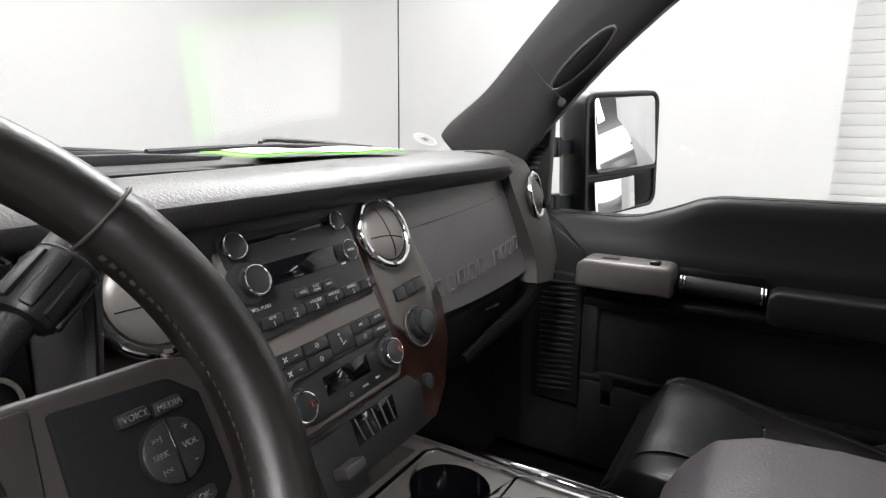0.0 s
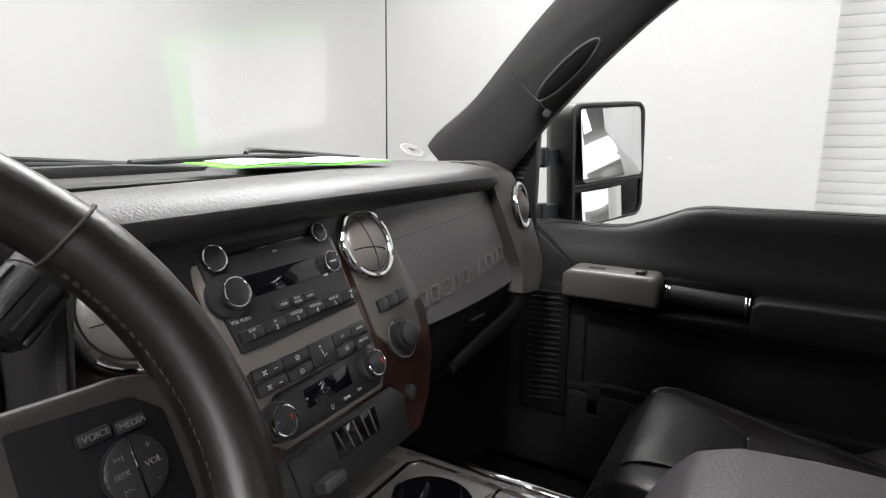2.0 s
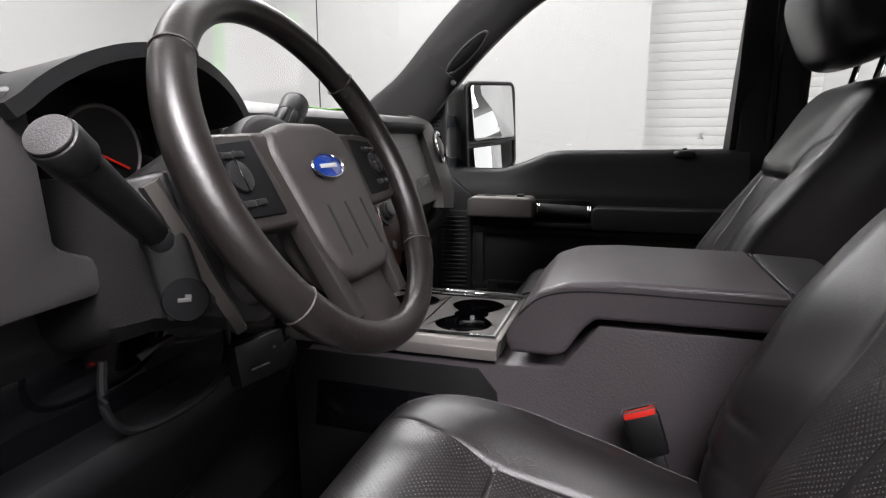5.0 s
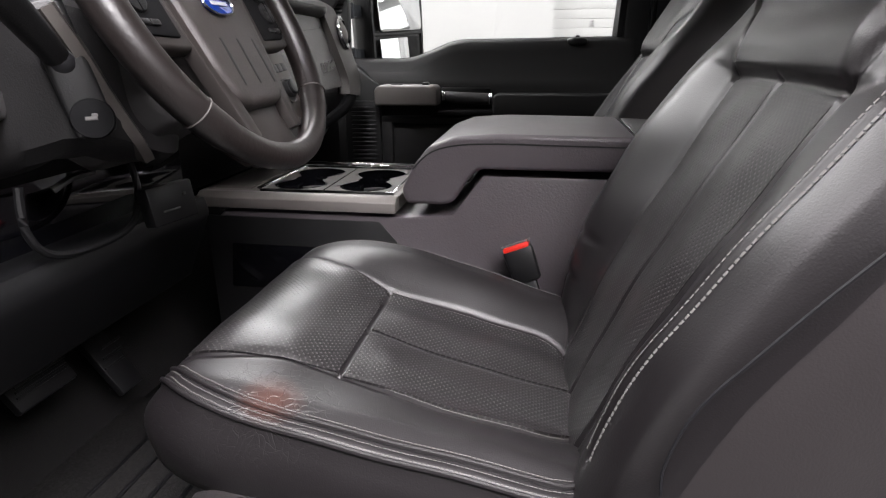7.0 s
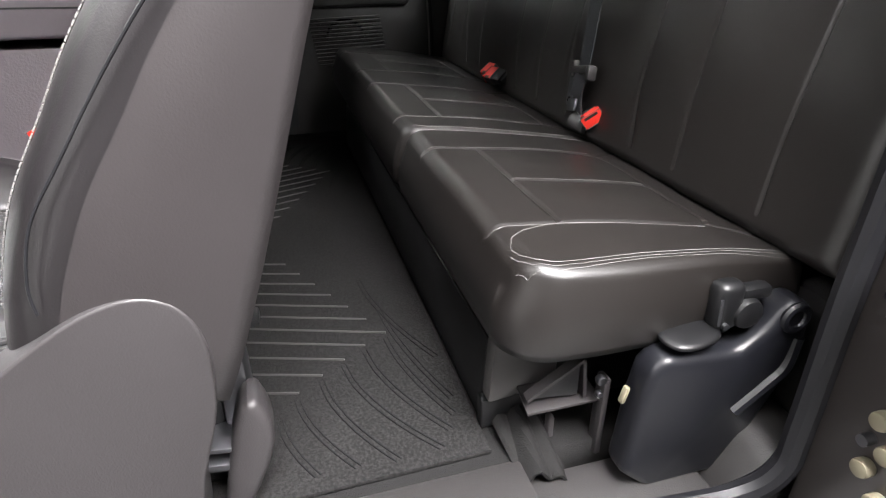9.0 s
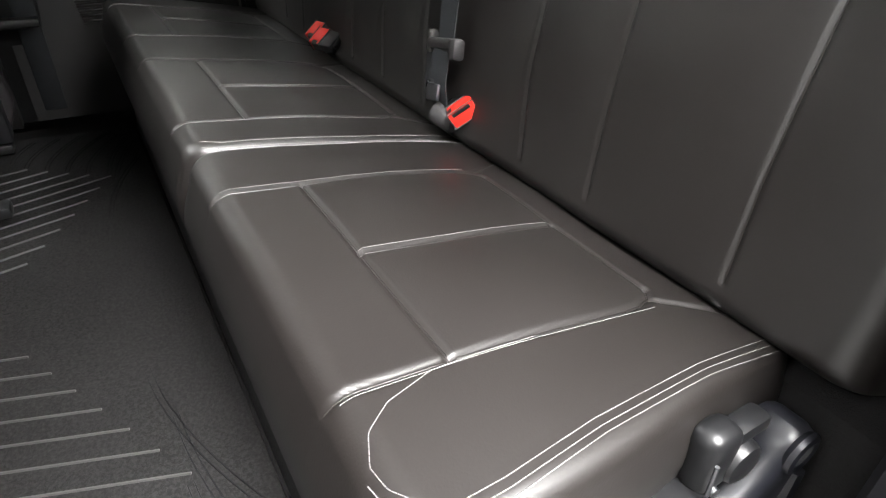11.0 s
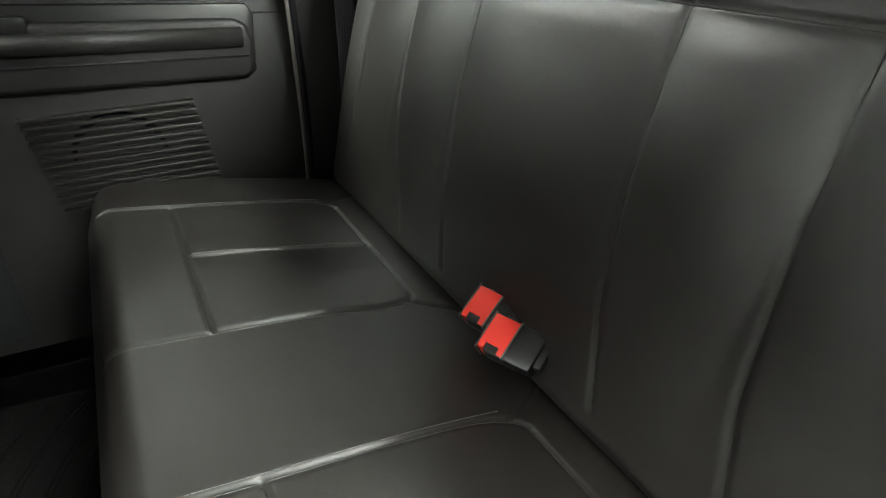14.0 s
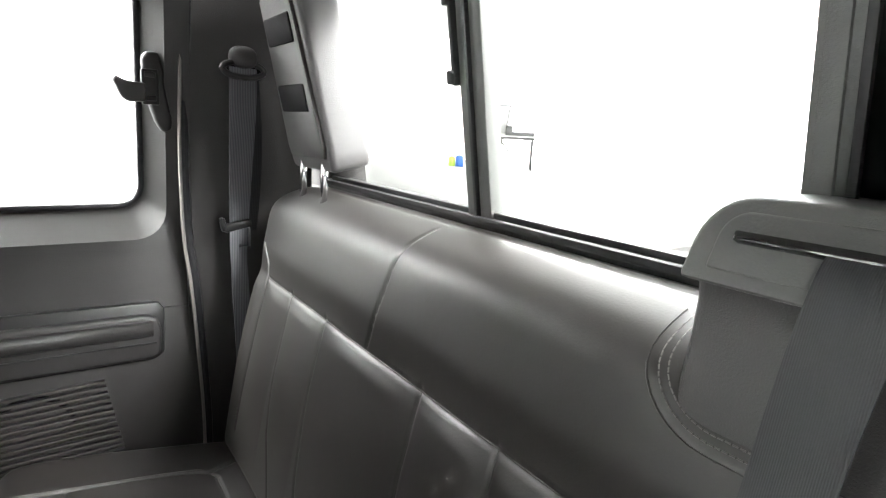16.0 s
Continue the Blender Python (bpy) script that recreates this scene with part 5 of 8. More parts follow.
    letters("MENU", 0.0038, face_pose(0.052, 0.636, 0.0172), LEGEND, radio)
    letters("AUX", 0.0036, face_pose(0.0385, 0.6245, 0.0123), LEGEND, radio)
    letters("MP3", 0.0034, face_pose(-0.020, 0.660, 0.0113), LEGEND, radio)
    # climate panel
    clim = part("climate_panel", up_face([(-0.100, 0.563), (0.073, 0.568), (0.074, 0.5435), (-0.097, 0.540)], 0.0, 0.011, 0.002), PIANO, d, "black climate control panel")
    for row in (0, 1):
        for x, w in ((-0.081, 0.036), (-0.043, 0.034), (0.027, 0.030), (0.057, 0.028)):
            part("climate_key", moved(rbox((0, 0, 0), (w, 0.0125, 0.005), 0.0015), face_pose(x, 0.5592 - 0.0130 * row + 0.012 * (x + 0.09) * 0.3, 0.0125)), PIANO, clim)
    part("mode_key", moved(rbox((0, 0, 0), (0.036, 0.025, 0.005), 0.0015), face_pose(-0.007, 0.5545, 0.0125)), PIANO, clim)
    for w, x, z in (("A/C", 0.027, 0.5605), ("AUTO", 0.057, 0.5615), ("MAX A/C", 0.057, 0.5485)):
        letters(w, 0.0040, face_pose(x, z, 0.0154), LEGEND, clim)
    for x, z in ((-0.081, 0.5590), (-0.081, 0.5460)):
        for a in range(4):
            part("fan_mark", moved(rbox((0.0018, 0, 0), (0.0026, 0.0014, 0.0006), 0.0), face_pose(x - 0.005, z, 0.0155, 45 + 90 * a)), LEGEND, clim)
        part("sign_mark", moved(rbox((0, 0, 0), (0.004, 0.0010, 0.0006), 0.0), face_pose(x + 0.009, z, 0.0155)), LEGEND, clim)
    part("seat_mark", B(moved(rbox((0, 0, 0), (0.006, 0.0011, 0.0006), 0.0), face_pose(-0.006, 0.551, 0.0155, 20)), moved(rbox((0, 0, 0), (0.0011, 0.006, 0.0006), 0.0), face_pose(-0.009, 0.555, 0.0155, 15)), moved(disc((0, 0, 0), 0.0014, 0.0006), face_pose(-0.010, 0.5605, 0.0155))), LEGEND, clim)
    for x, z in ((-0.043, 0.5595), (-0.043, 0.5465), (0.027, 0.5480)):
        part("vent_mark", B(moved(ring((0, 0, 0), 0.0024, 0.0004, n=4, seg=16), face_pose(x, z, 0.0155)), moved(rbox((0, 0, 0), (0.005, 0.0007, 0.0006), 0.0), face_pose(x, z, 0.0155, 30))), LEGEND, clim)
    low = part("lower_climate", up_face([(-0.078, 0.538), (0.072, 0.5415), (0.077, 0.524), (0.076, 0.507), (0.066, 0.497), (-0.074, 0.495), (-0.094, 0.502), (-0.097, 0.525)], 0.0, 0.0095, 0.003), PIANO, d, "lower climate panel with two rotary knobs")
    part("climate_display", up_face([(-0.047, 0.5125), (0.022, 0.5130), (0.024, 0.5325), (-0.046, 0.5300)], 0.0, 0.0105, 0.0005), SCREEN_SHADE, low)
    letters("DUAL", 0.0042, face_pose(0.008, 0.5035, 0.0098), LEGEND, low)
    letters("EXT", 0.0042, face_pose(0.030, 0.5045, 0.0098), LEGEND, low)
    part("power_mark", moved(ring((0, 0, 0), 0.0020, 0.0004, n=4, seg=14), face_pose(-0.016, 0.5030, 0.0098)), LEGEND, low)
    for x, z in ((-0.088, 0.516), (0.057, 0.5215)):
        part("temperature_knob", moved(B(disc((0, 0, 0.005), 0.0190, 0.012, bevel=0.003), disc((0, 0, 0.012), 0.0150, 0.010, bevel=0.003)), face_pose(x, z, 0.006)), PIANO, low, "rotary temperature knob")
        part("knob_ring", moved(ring((0, 0, 0), 0.0140, 0.0014, n=8), face_pose(x, z, 0.0225)), CHROME, low, "chrome knob ring")
        part("cold_mark", moved(rbox((-0.008, 0, 0), (0.0008, 0.006, 0.0006), 0.0), face_pose(x, z, 0.0233)), EMBLEM_BLUE, low)
        part("warm_mark", moved(rbox((0.008, 0, 0), (0.0008, 0.006, 0.0006), 0.0), face_pose(x, z, 0.0233)), RED, low)
    # round vents with chrome rings
    for x, z, r, lift in ((0.128, 0.647, 0.0435, 0.0), (-0.190, 0.640, 0.045, 0.010)):
        vent = part("round_vent", moved(disc((0, 0, 0), r, 0.014, seg=40, bevel=0.002), face_pose(x, z, 0.005 + lift)), PLASTIC_BLACK, d, "round air vent")
        part("vent_ring", moved(ring((0, 0, 0), r, 0.0056, n=10, flat=1.2), face_pose(x, z, 0.010 + lift)), CHROME, vent, "bright chrome vent ring")
        part("vent_disc", moved(ball((0, 0, 0), (r * 0.86, r * 0.86, 0.012), u=32, v=12), face_pose(x, z, 0.010 + lift)), SATIN, vent, "domed grey vent shutter")
        def leaf(u, v):
            return (u, v, 0.012 * math.sqrt(max(0.0, 1 - (u * u + v * v) / (r * 0.86) ** 2)))
        F = face_pose(x, z, 0.010 + lift)
        part("disc_split", moved(tube([leaf(-0.010 + 0.012 * k, 0.80 * r * (1 - k) - 0.80 * r * k) for k in np.linspace(0, 1, 7)], 0.0007, 6), F), SCREEN_SHADE, vent)
        part("disc_split", moved(tube([leaf(-0.76 * r * (1 - k) + 0.78 * r * k, -0.006 - 0.012 * k + 0.010 * k * (1 - k)) for k in np.linspace(0, 1, 7)], 0.0007, 6), F), SCREEN_SHADE, vent)
        for a in (35, 80, 150, 215, 262, 330):
            part("ring_notch", moved(rbox((r * math.cos(radians(a)), r * math.sin(radians(a)), 0.0062), (0.008, 0.004, 0.002), 0.0006, (0, 0, a + 90)), F), SATIN_DARK, vent)
    # switches and rotary selector
    for k in range(3):
        part("rocker_switch", moved(rbox((0, 0, 0), (0.0205, 0.016, 0.005), 0.0012), face_pose(0.121 + 0.0212 * k, 0.5735 + 0.0016 * k, 0.007, 2)), PIANO, d, "small black switch")
    sel = part("selector_plate", moved(disc((0, 0, 0), 0.026, 0.008, bevel=0.003), face_pose(0.134, 0.531, 0.004)), PIANO, d)
    part("selector_ring", moved(ring((0, 0, 0), 0.0255, 0.0012, n=6), face_pose(0.134, 0.531, 0.008)), SATIN_DARK, sel)
    part("selector_knob", moved(B(disc((0, 0, 0.006), 0.0185, 0.014, bevel=0.003), disc((0, 0, 0.015), 0.0160, 0.008, bevel=0.002)), face_pose(0.133, 0.533, 0.006)), PIANO, sel, "four-wheel-drive selector knob")
    letters("2H", 0.0045, face_pose(0.124, 0.5505, 0.0082), LEGEND, sel)
    # cubby as a black block for its inner shade, with bright slats, sockets
    part("cubby", up_face([(-0.028, 0.482), (0.050, 0.482), (0.046, 0.455), (-0.030, 0.455)], -0.02, 0.004, 0.002), SCREEN_SHADE, d, "black block for the shade inside an open cubby")
    for k in range(5):
        part("cubby_rib", up_face([(-0.020 + 0.014 * k, 0.480), (-0.0187 + 0.014 * k, 0.480), (-0.0137 + 0.013 * k, 0.457), (-0.015 + 0.013 * k, 0.457)], -0.01, 0.0055, 0.0005), SATIN_DARK, d)
    part("brake_panel", up_face([(-0.088, 0.482), (-0.025, 0.482), (-0.028, 0.42), (-0.085, 0.42)], -0.02, 0.006, 0.003), PLASTIC_BLACK, d, "black trailer brake panel")
    part("brake_slider", moved(rbox((0, 0, 0), (0.030, 0.012, 0.02), 0.003), face_pose(-0.056, 0.447, 0.014)), PLASTIC, d)
    part("power_socket", moved(disc((0, 0, 0), 0.010, 0.010, bevel=0.002), face_pose(0.118, 0.470, 0.003)), PLASTIC_BLACK, d, "capped power socket")
    # glove box
    def gx(x, z, o):
        return (x, 0.716 + (z - 0.62) * 0.22 + 0.010 * ((x - 0.37) / 0.17) ** 2 - o, z)
    def plate(x0, x1, z0, z1, o, thick, n=12, skew=0.0):
        return sheet([[gx(x0 + (x1 - x0) * u + skew * (1 - v), z0 + (z1 - z0) * v, o) for u in np.linspace(0, 1, n)] for v in np.linspace(0, 1, 8)], -thick)
    gl = part("glovebox_door", plate(0.150, 0.477, 0.520, 0.704, 0.012, 0.03, skew=0.062), DASH_SKIN, d, "grained glovebox lid with raised blank bars")
    part("upper_bin_line", sheet([[gx(0.184 + 0.287 * u, 0.645 + 0.020 * u + w, 0.0128) for u in np.linspace(0, 1, 12)] for w in (0.0, 0.0008)], -0.002), PLASTIC_BLACK, gl)
    for k in range(9):
        x, z = 0.227 + 0.0300 * k + (0.026 if k > 4 else 0.0), 0.5565 + 0.0023 * k + (0.002 if k > 4 else 0)
        w = 0.0105
        strokes = [rbox(gx(x - w * 0.85, z, 0.0135), (0.0036, 0.004, 0.023), 0.0014, (-12, 0, 0)), rbox(gx(x + w * 0.85, z, 0.0135), (0.0036, 0.004, 0.023), 0.0014, (-12, 0, 0)), rbox(gx(x, z - 0.0105, 0.0135), (0.018, 0.004, 0.0034), 0.0014, (-12, 0, 0)), rbox(gx(x, z + 0.0105, 0.0135), (0.018, 0.004, 0.0034), 0.0014, (-12, 0, 0))]
        part("raised_bar", B(*strokes), DASH_SKIN, gl)
    part("maker_tab", rbox(gx(0.462, 0.668, 0.0132), (0.008, 0.002, 0.003), 0.0006, (-12, 0, 0)), DASH_SKIN, gl)
    part("lower_bin", prism([(0.715, 0.528), (0.700, 0.50), (0.735, 0.40), (0.80, 0.33), (0.86, 0.33), (0.86, 0.520)], "x", 0.205, 0.53, 0.012), PLASTIC_BLACK, d, "dark lower bin below the glovebox")
    part("bin_latch", rbox((0.42, 0.707, 0.475), (0.05, 0.006, 0.006), 0.002, (-18, 0, -4)), PLASTIC, d)
    # outer end cap with its vent
    left = smooth_line([(0.479, 0.738, 0), (0.481, 0.700, 0), (0.502, 0.645, 0), (0.534, 0.560, 0), (0.536, 0.530, 0), (0.524, 0.500, 0)], 5)
    right = smooth_line([(0.560, 0.738, 0), (0.604, 0.708, 0), (0.650, 0.643, 0), (0.676, 0.560, 0), (0.672, 0.522, 0), (0.630, 0.488, 0)], 5)
    cap_rows = []
    for a, b in zip(left, right):
        row = []
        for u in np.linspace(0, 1, 12):
            x, z = a.x + (b.x - a.x) * u, a.y + (b.y - a.y) * u
            crown = 0.004 * math.sin(math.pi * min(1, u * 1.3)) - 0.030 * max(0.0, (u - 0.75) / 0.25) ** 2 - 0.030 * max(0.0, (z - 0.715) / 0.023) ** 2
            row.append((x, 0.706 + (z - 0.62) * 0.22 - 0.014 - crown, z))
        cap_rows.append(row)
    part("end_cap", sheet(cap_rows, 0.05, out=(0, -1, 0)), CAP, d, "satin grey end cap beside the door")
    part("cap_tail", sweep(smooth_line([(0.575, 0.678, 0.493), (0.500, 0.676, 0.466), (0.400, 0.690, 0.440), (0.330, 0.710, 0.410)], 5), round_section(0.018, 10, 0.6), up=(0, -1, 0), scale=lambda t: 1.15 - 0.5 * t), MATTE, d, "dark lower tail of the end cap")
    V = pose(0.574, 0.7005, 0.656, 90 - 12.4, 0, 8)
    v = part("side_vent", moved(disc((0, 0, 0), 0.041, 0.014, bevel=0.002, seg=40), V), PLASTIC_BLACK, d, "round outer air vent")
    part("vent_ring", moved(ring((0, 0, 0.006), 0.0405, 0.0050, n=10), V), CHROME, v, "bright chrome vent ring")
    part("vent_disc", moved(ball((0, 0, 0.004), (0.034, 0.034, 0.014)), V), SATIN_DARK, v, "domed vent shutter")
    part("disc_split", moved(rbox((0.004, 0, 0.012), (0.0016, 0.060, 0.012), 0.0004, (0, 0, 16)), V), SCREEN_SHADE, v)
    # driver's side: cluster hood, cluster, knee panel, tow switch
    hood = [[(x, 0.60 + 0.10 * v + 0.02 * ((x + 0.50) / 0.14) ** 2, 0.696 + 0.054 * max(0, 1 - ((x + 0.50) / 0.125) ** 2) ** 0.8 - 0.015 * v) for x in np.linspace(-0.630, -0.376, 25)] for v in np.linspace(0, 1.3, 8)]
    part("cluster_hood", sheet(hood, 0.012), PLASTIC_BLACK, d, "arched dark hood over the gauges")
    cl = part("instrument_panel", prism([(-0.60, 0.57), (-0.60, 0.70), (-0.54, 0.735), (-0.35, 0.735), (-0.285, 0.70), (-0.285, 0.57)], "y", 0.685, 0.72, 0.008), SCREEN_SHADE, d, "dark instrument cluster")
    for x, r in ((-0.505, 0.044), (-0.37, 0.044)):
        part("gauge_ring", ring((x, 0.683, 0.668), r, 0.0022, (90, 0, 0)), SATIN, cl)
        part("gauge_face", disc((x, 0.684, 0.668), r, 0.003, (90, 0, 0)), PLASTIC_BLACK, cl)
        part("needle", rbox((x + 0.012, 0.680, 0.660), (0.034, 0.002, 0.0025), 0.0005, (0, 24, 0)), RED, cl)
    for x in (-0.565, -0.437, -0.315):
        part("gauge_ring", ring((x, 0.683, 0.612), 0.020, 0.0016, (90, 0, 0)), SATIN, cl)
    part("cluster_surround", prism([(-0.66, 0.55), (-0.66, 0.71), (-0.61, 0.72), (-0.602, 0.60), (-0.57, 0.585), (-0.32, 0.585), (-0.285, 0.60), (-0.280, 0.70), (-0.262, 0.70), (-0.275, 0.56)], "y", 0.63, 0.71, 0.010), PLASTIC, d, "dark surround of the gauges")
    # wrapped panel below the column: its side runs forward, its face turns to the driver
    plan = smooth_line([(-0.560, 0.72, 0), (-0.560, 0.66, 0), (-0.558, 0.610, 0), (-0.554, 0.580, 0), (-0.538, 0.558, 0), (-0.505, 0.552, 0), (-0.45, 0.558, 0), (-0.39, 0.60, 0), (-0.33, 0.65, 0)], 5)
    m = len(plan) - 1
    def knee_bottom(f):
        return float(np.interp(f, [0, 0.15, 0.35, 0.5, 0.62, 0.8, 1.0], [0.485, 0.500, 0.522, 0.524, 0.512, 0.500, 0.470]))
    def knee_top(f):
        return float(np.interp(f, [0, 0.45, 0.58, 0.72, 1.0], [0.648, 0.650, 0.640, 0.575, 0.560]))
    knee = []
    for v in np.linspace(0, 1, 14):
        row = []
        for k, p in enumerate(plan):
            z0, z1 = knee_bottom(k / m), knee_top(k / m)
            tuck = 0.045 * max(0.0, 1 - v / 0.18) ** 2
            row.append((p.x + tuck * 0.4, p.y + tuck + 0.010 * v, z0 + (z1 - z0) * v))
        knee.append(row)
    part("knee_panel", sheet(knee, 0.012), PLASTIC_DOOR, d, "dark grey wrapped panel beneath the steering column")
    part("knee_ridge", sweep(smooth_line([(-0.572, 0.566, 0.648), (-0.556, 0.556, 0.610), (-0.536, 0.549, 0.565), (-0.515, 0.546, 0.530), (-0.490, 0.556, 0.506)], 6), [(-0.009, -0.006), (0.009, -0.006), (0.006, 0.004), (-0.004, 0.005)], up=(-0.6, -0.8, 0)), SATIN_DARK, d, "satin ridge beside the column")
    # lower dash parts in near-black: the footwell's shade is in their colour
    part("dash_end", prism([(0.66, 0.735), (0.64, 0.62), (0.66, 0.45), (0.70, 0.36), (0.80, 0.36), (0.80, 0.735)], "x", -0.765, -0.66, 0.012), BUCKLE_SHADE, d, "end of the dashboard, blackened for the footwell shade")
    # slab coloured black for the shade at the back of the storage
    part("storage_back", rbox((-0.44, 0.735, 0.43), (0.50, 0.03, 0.16), 0.004), SCREEN_SHADE, d, "black slab for the shade in the storage recess")
    W = frame_at((-0.5635, 0.5635, 0.597), (-0.74, -0.64, 0.12))
    part("switch_strip", moved(rbox((0.0, 0.0, 0.0), (0.034, 0.118, 0.010), 0.0045, (0, 0, 12), 3), W), PLASTIC_BLACK, d, "black switch strip")
    T2 = frame_at((-0.560, 0.553, 0.554), (-0.74, -0.64, 0.12))
    part("tow_switch", moved(B(disc((0, 0, 0.0), 0.0185, 0.014, bevel=0.003), ring((0, 0, 0.006), 0.0165, 0.0010, n=6)), T2), MATTE, d, "round trailer switch with a small vehicle mark")
    part("tow_mark", moved(B(rbox((-0.001, 0, 0.0075), (0.010, 0.0035, 0.001), 0.0004), rbox((0.002, 0.0028, 0.0075), (0.005, 0.003, 0.001), 0.0004)), T2), LEGEND_DIM, d)
    part("lower_bolster", prism([(0.665, 0.400), (0.660, 0.37), (0.71, 0.26), (0.80, 0.26), (0.80, 0.40), (0.70, 0.395)], "x", -0.66, -0.22, 0.010), BUCKLE_SHADE, d, "knee bolster, blackened for the footwell shade")
    part("pocket_lip", sweep(smooth_line([(-0.552, 0.658, 0.485), (-0.557, 0.656, 0.440), (-0.531, 0.655, 0.407), (-0.458, 0.656, 0.397), (-0.40, 0.660, 0.405), (-0.37, 0.668, 0.438), (-0.366, 0.675, 0.475)], 6), round_section(0.0045, 8)), BUCKLE_SHADE, d, "curved lip of the storage pocket")
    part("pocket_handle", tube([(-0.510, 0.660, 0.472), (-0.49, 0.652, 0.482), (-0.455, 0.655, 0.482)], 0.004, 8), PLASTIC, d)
    part("switch_block", rbox((-0.372, 0.625, 0.425), (0.075, 0.02, 0.05), 0.004, (-10, 0, -12)), BUCKLE_SHADE, d, "small black pedal-adjust switch")
    part("switch_bar", B(rbox((-0.385, 0.612, 0.420), (0.026, 0.002, 0.002), 0.0, (0, 0, -12)), rbox((-0.362, 0.608, 0.436), (0.005, 0.002, 0.003), 0.0)), LEGEND_DIM, d)
    # things on the dash skin
    part("defrost_grille", rbox((0.0, 0.955, 0.7235), (0.9, 0.05, 0.004), 0.001), PLASTIC_BLACK, d)
    return d


dashboard()


def paper_sheet():
    p = thing("paper_sheet", "white paper in a bright green folder lying on the dash", "paper")
    # the folder lies turned a little across the dash, its far edge under the glass
    def spot(u, v, z):
        return (0.059 + 0.226 * u + 0.055 * v, 0.87 - 0.067 * u + 0.150 * v, z + 0.003 * math.sin(5 * u) ** 2)
    part("folder", sheet([[spot(u, v, 0.7415) for u in np.linspace(-0.065, 1.04, 10)] for v in np.linspace(-0.05, 1.0, 6)], 0.0012), PAPER_GREEN, p, "bright green folder")
    part("sheet", sheet([[spot(u, v, 0.7440) for u in np.linspace(0.06, 1.06, 10)] for v in np.linspace(0.04, 1.0, 6)], 0.0006), PAPER, p, "white printed sheet")
    return p


paper_sheet()


def sticker():
    t = thing("inspection_sticker", "small pale oval sticker at the windscreen base", "sticker")
    part("ring", moved(ring((0, 0, 0), 0.017, 0.0016, n=6, flat=0.3, seg=36), pose(0.570, 0.938, 0.756, 36, 0, 0) @ Matrix.Diagonal((1.9, 1.15, 1, 1))), LEGEND, t)
    part("face", moved(disc((0, 0, 0), 0.0165, 0.0006, seg=36), pose(0.570, 0.9385, 0.756, 36, 0, 0) @ Matrix.Diagonal((1.9, 1.15, 1, 1))), SATIN, t)
    part("print_bar", moved(B(rbox((0, 0.003, 0.0006), (0.022, 0.002, 0.0005), 0.0), rbox((0, -0.003, 0.0006), (0.016, 0.002, 0.0005), 0.0)), pose(0.570, 0.938, 0.756, 36, 0, 0)), PLASTIC_BLACK, t)
    return t


sticker()


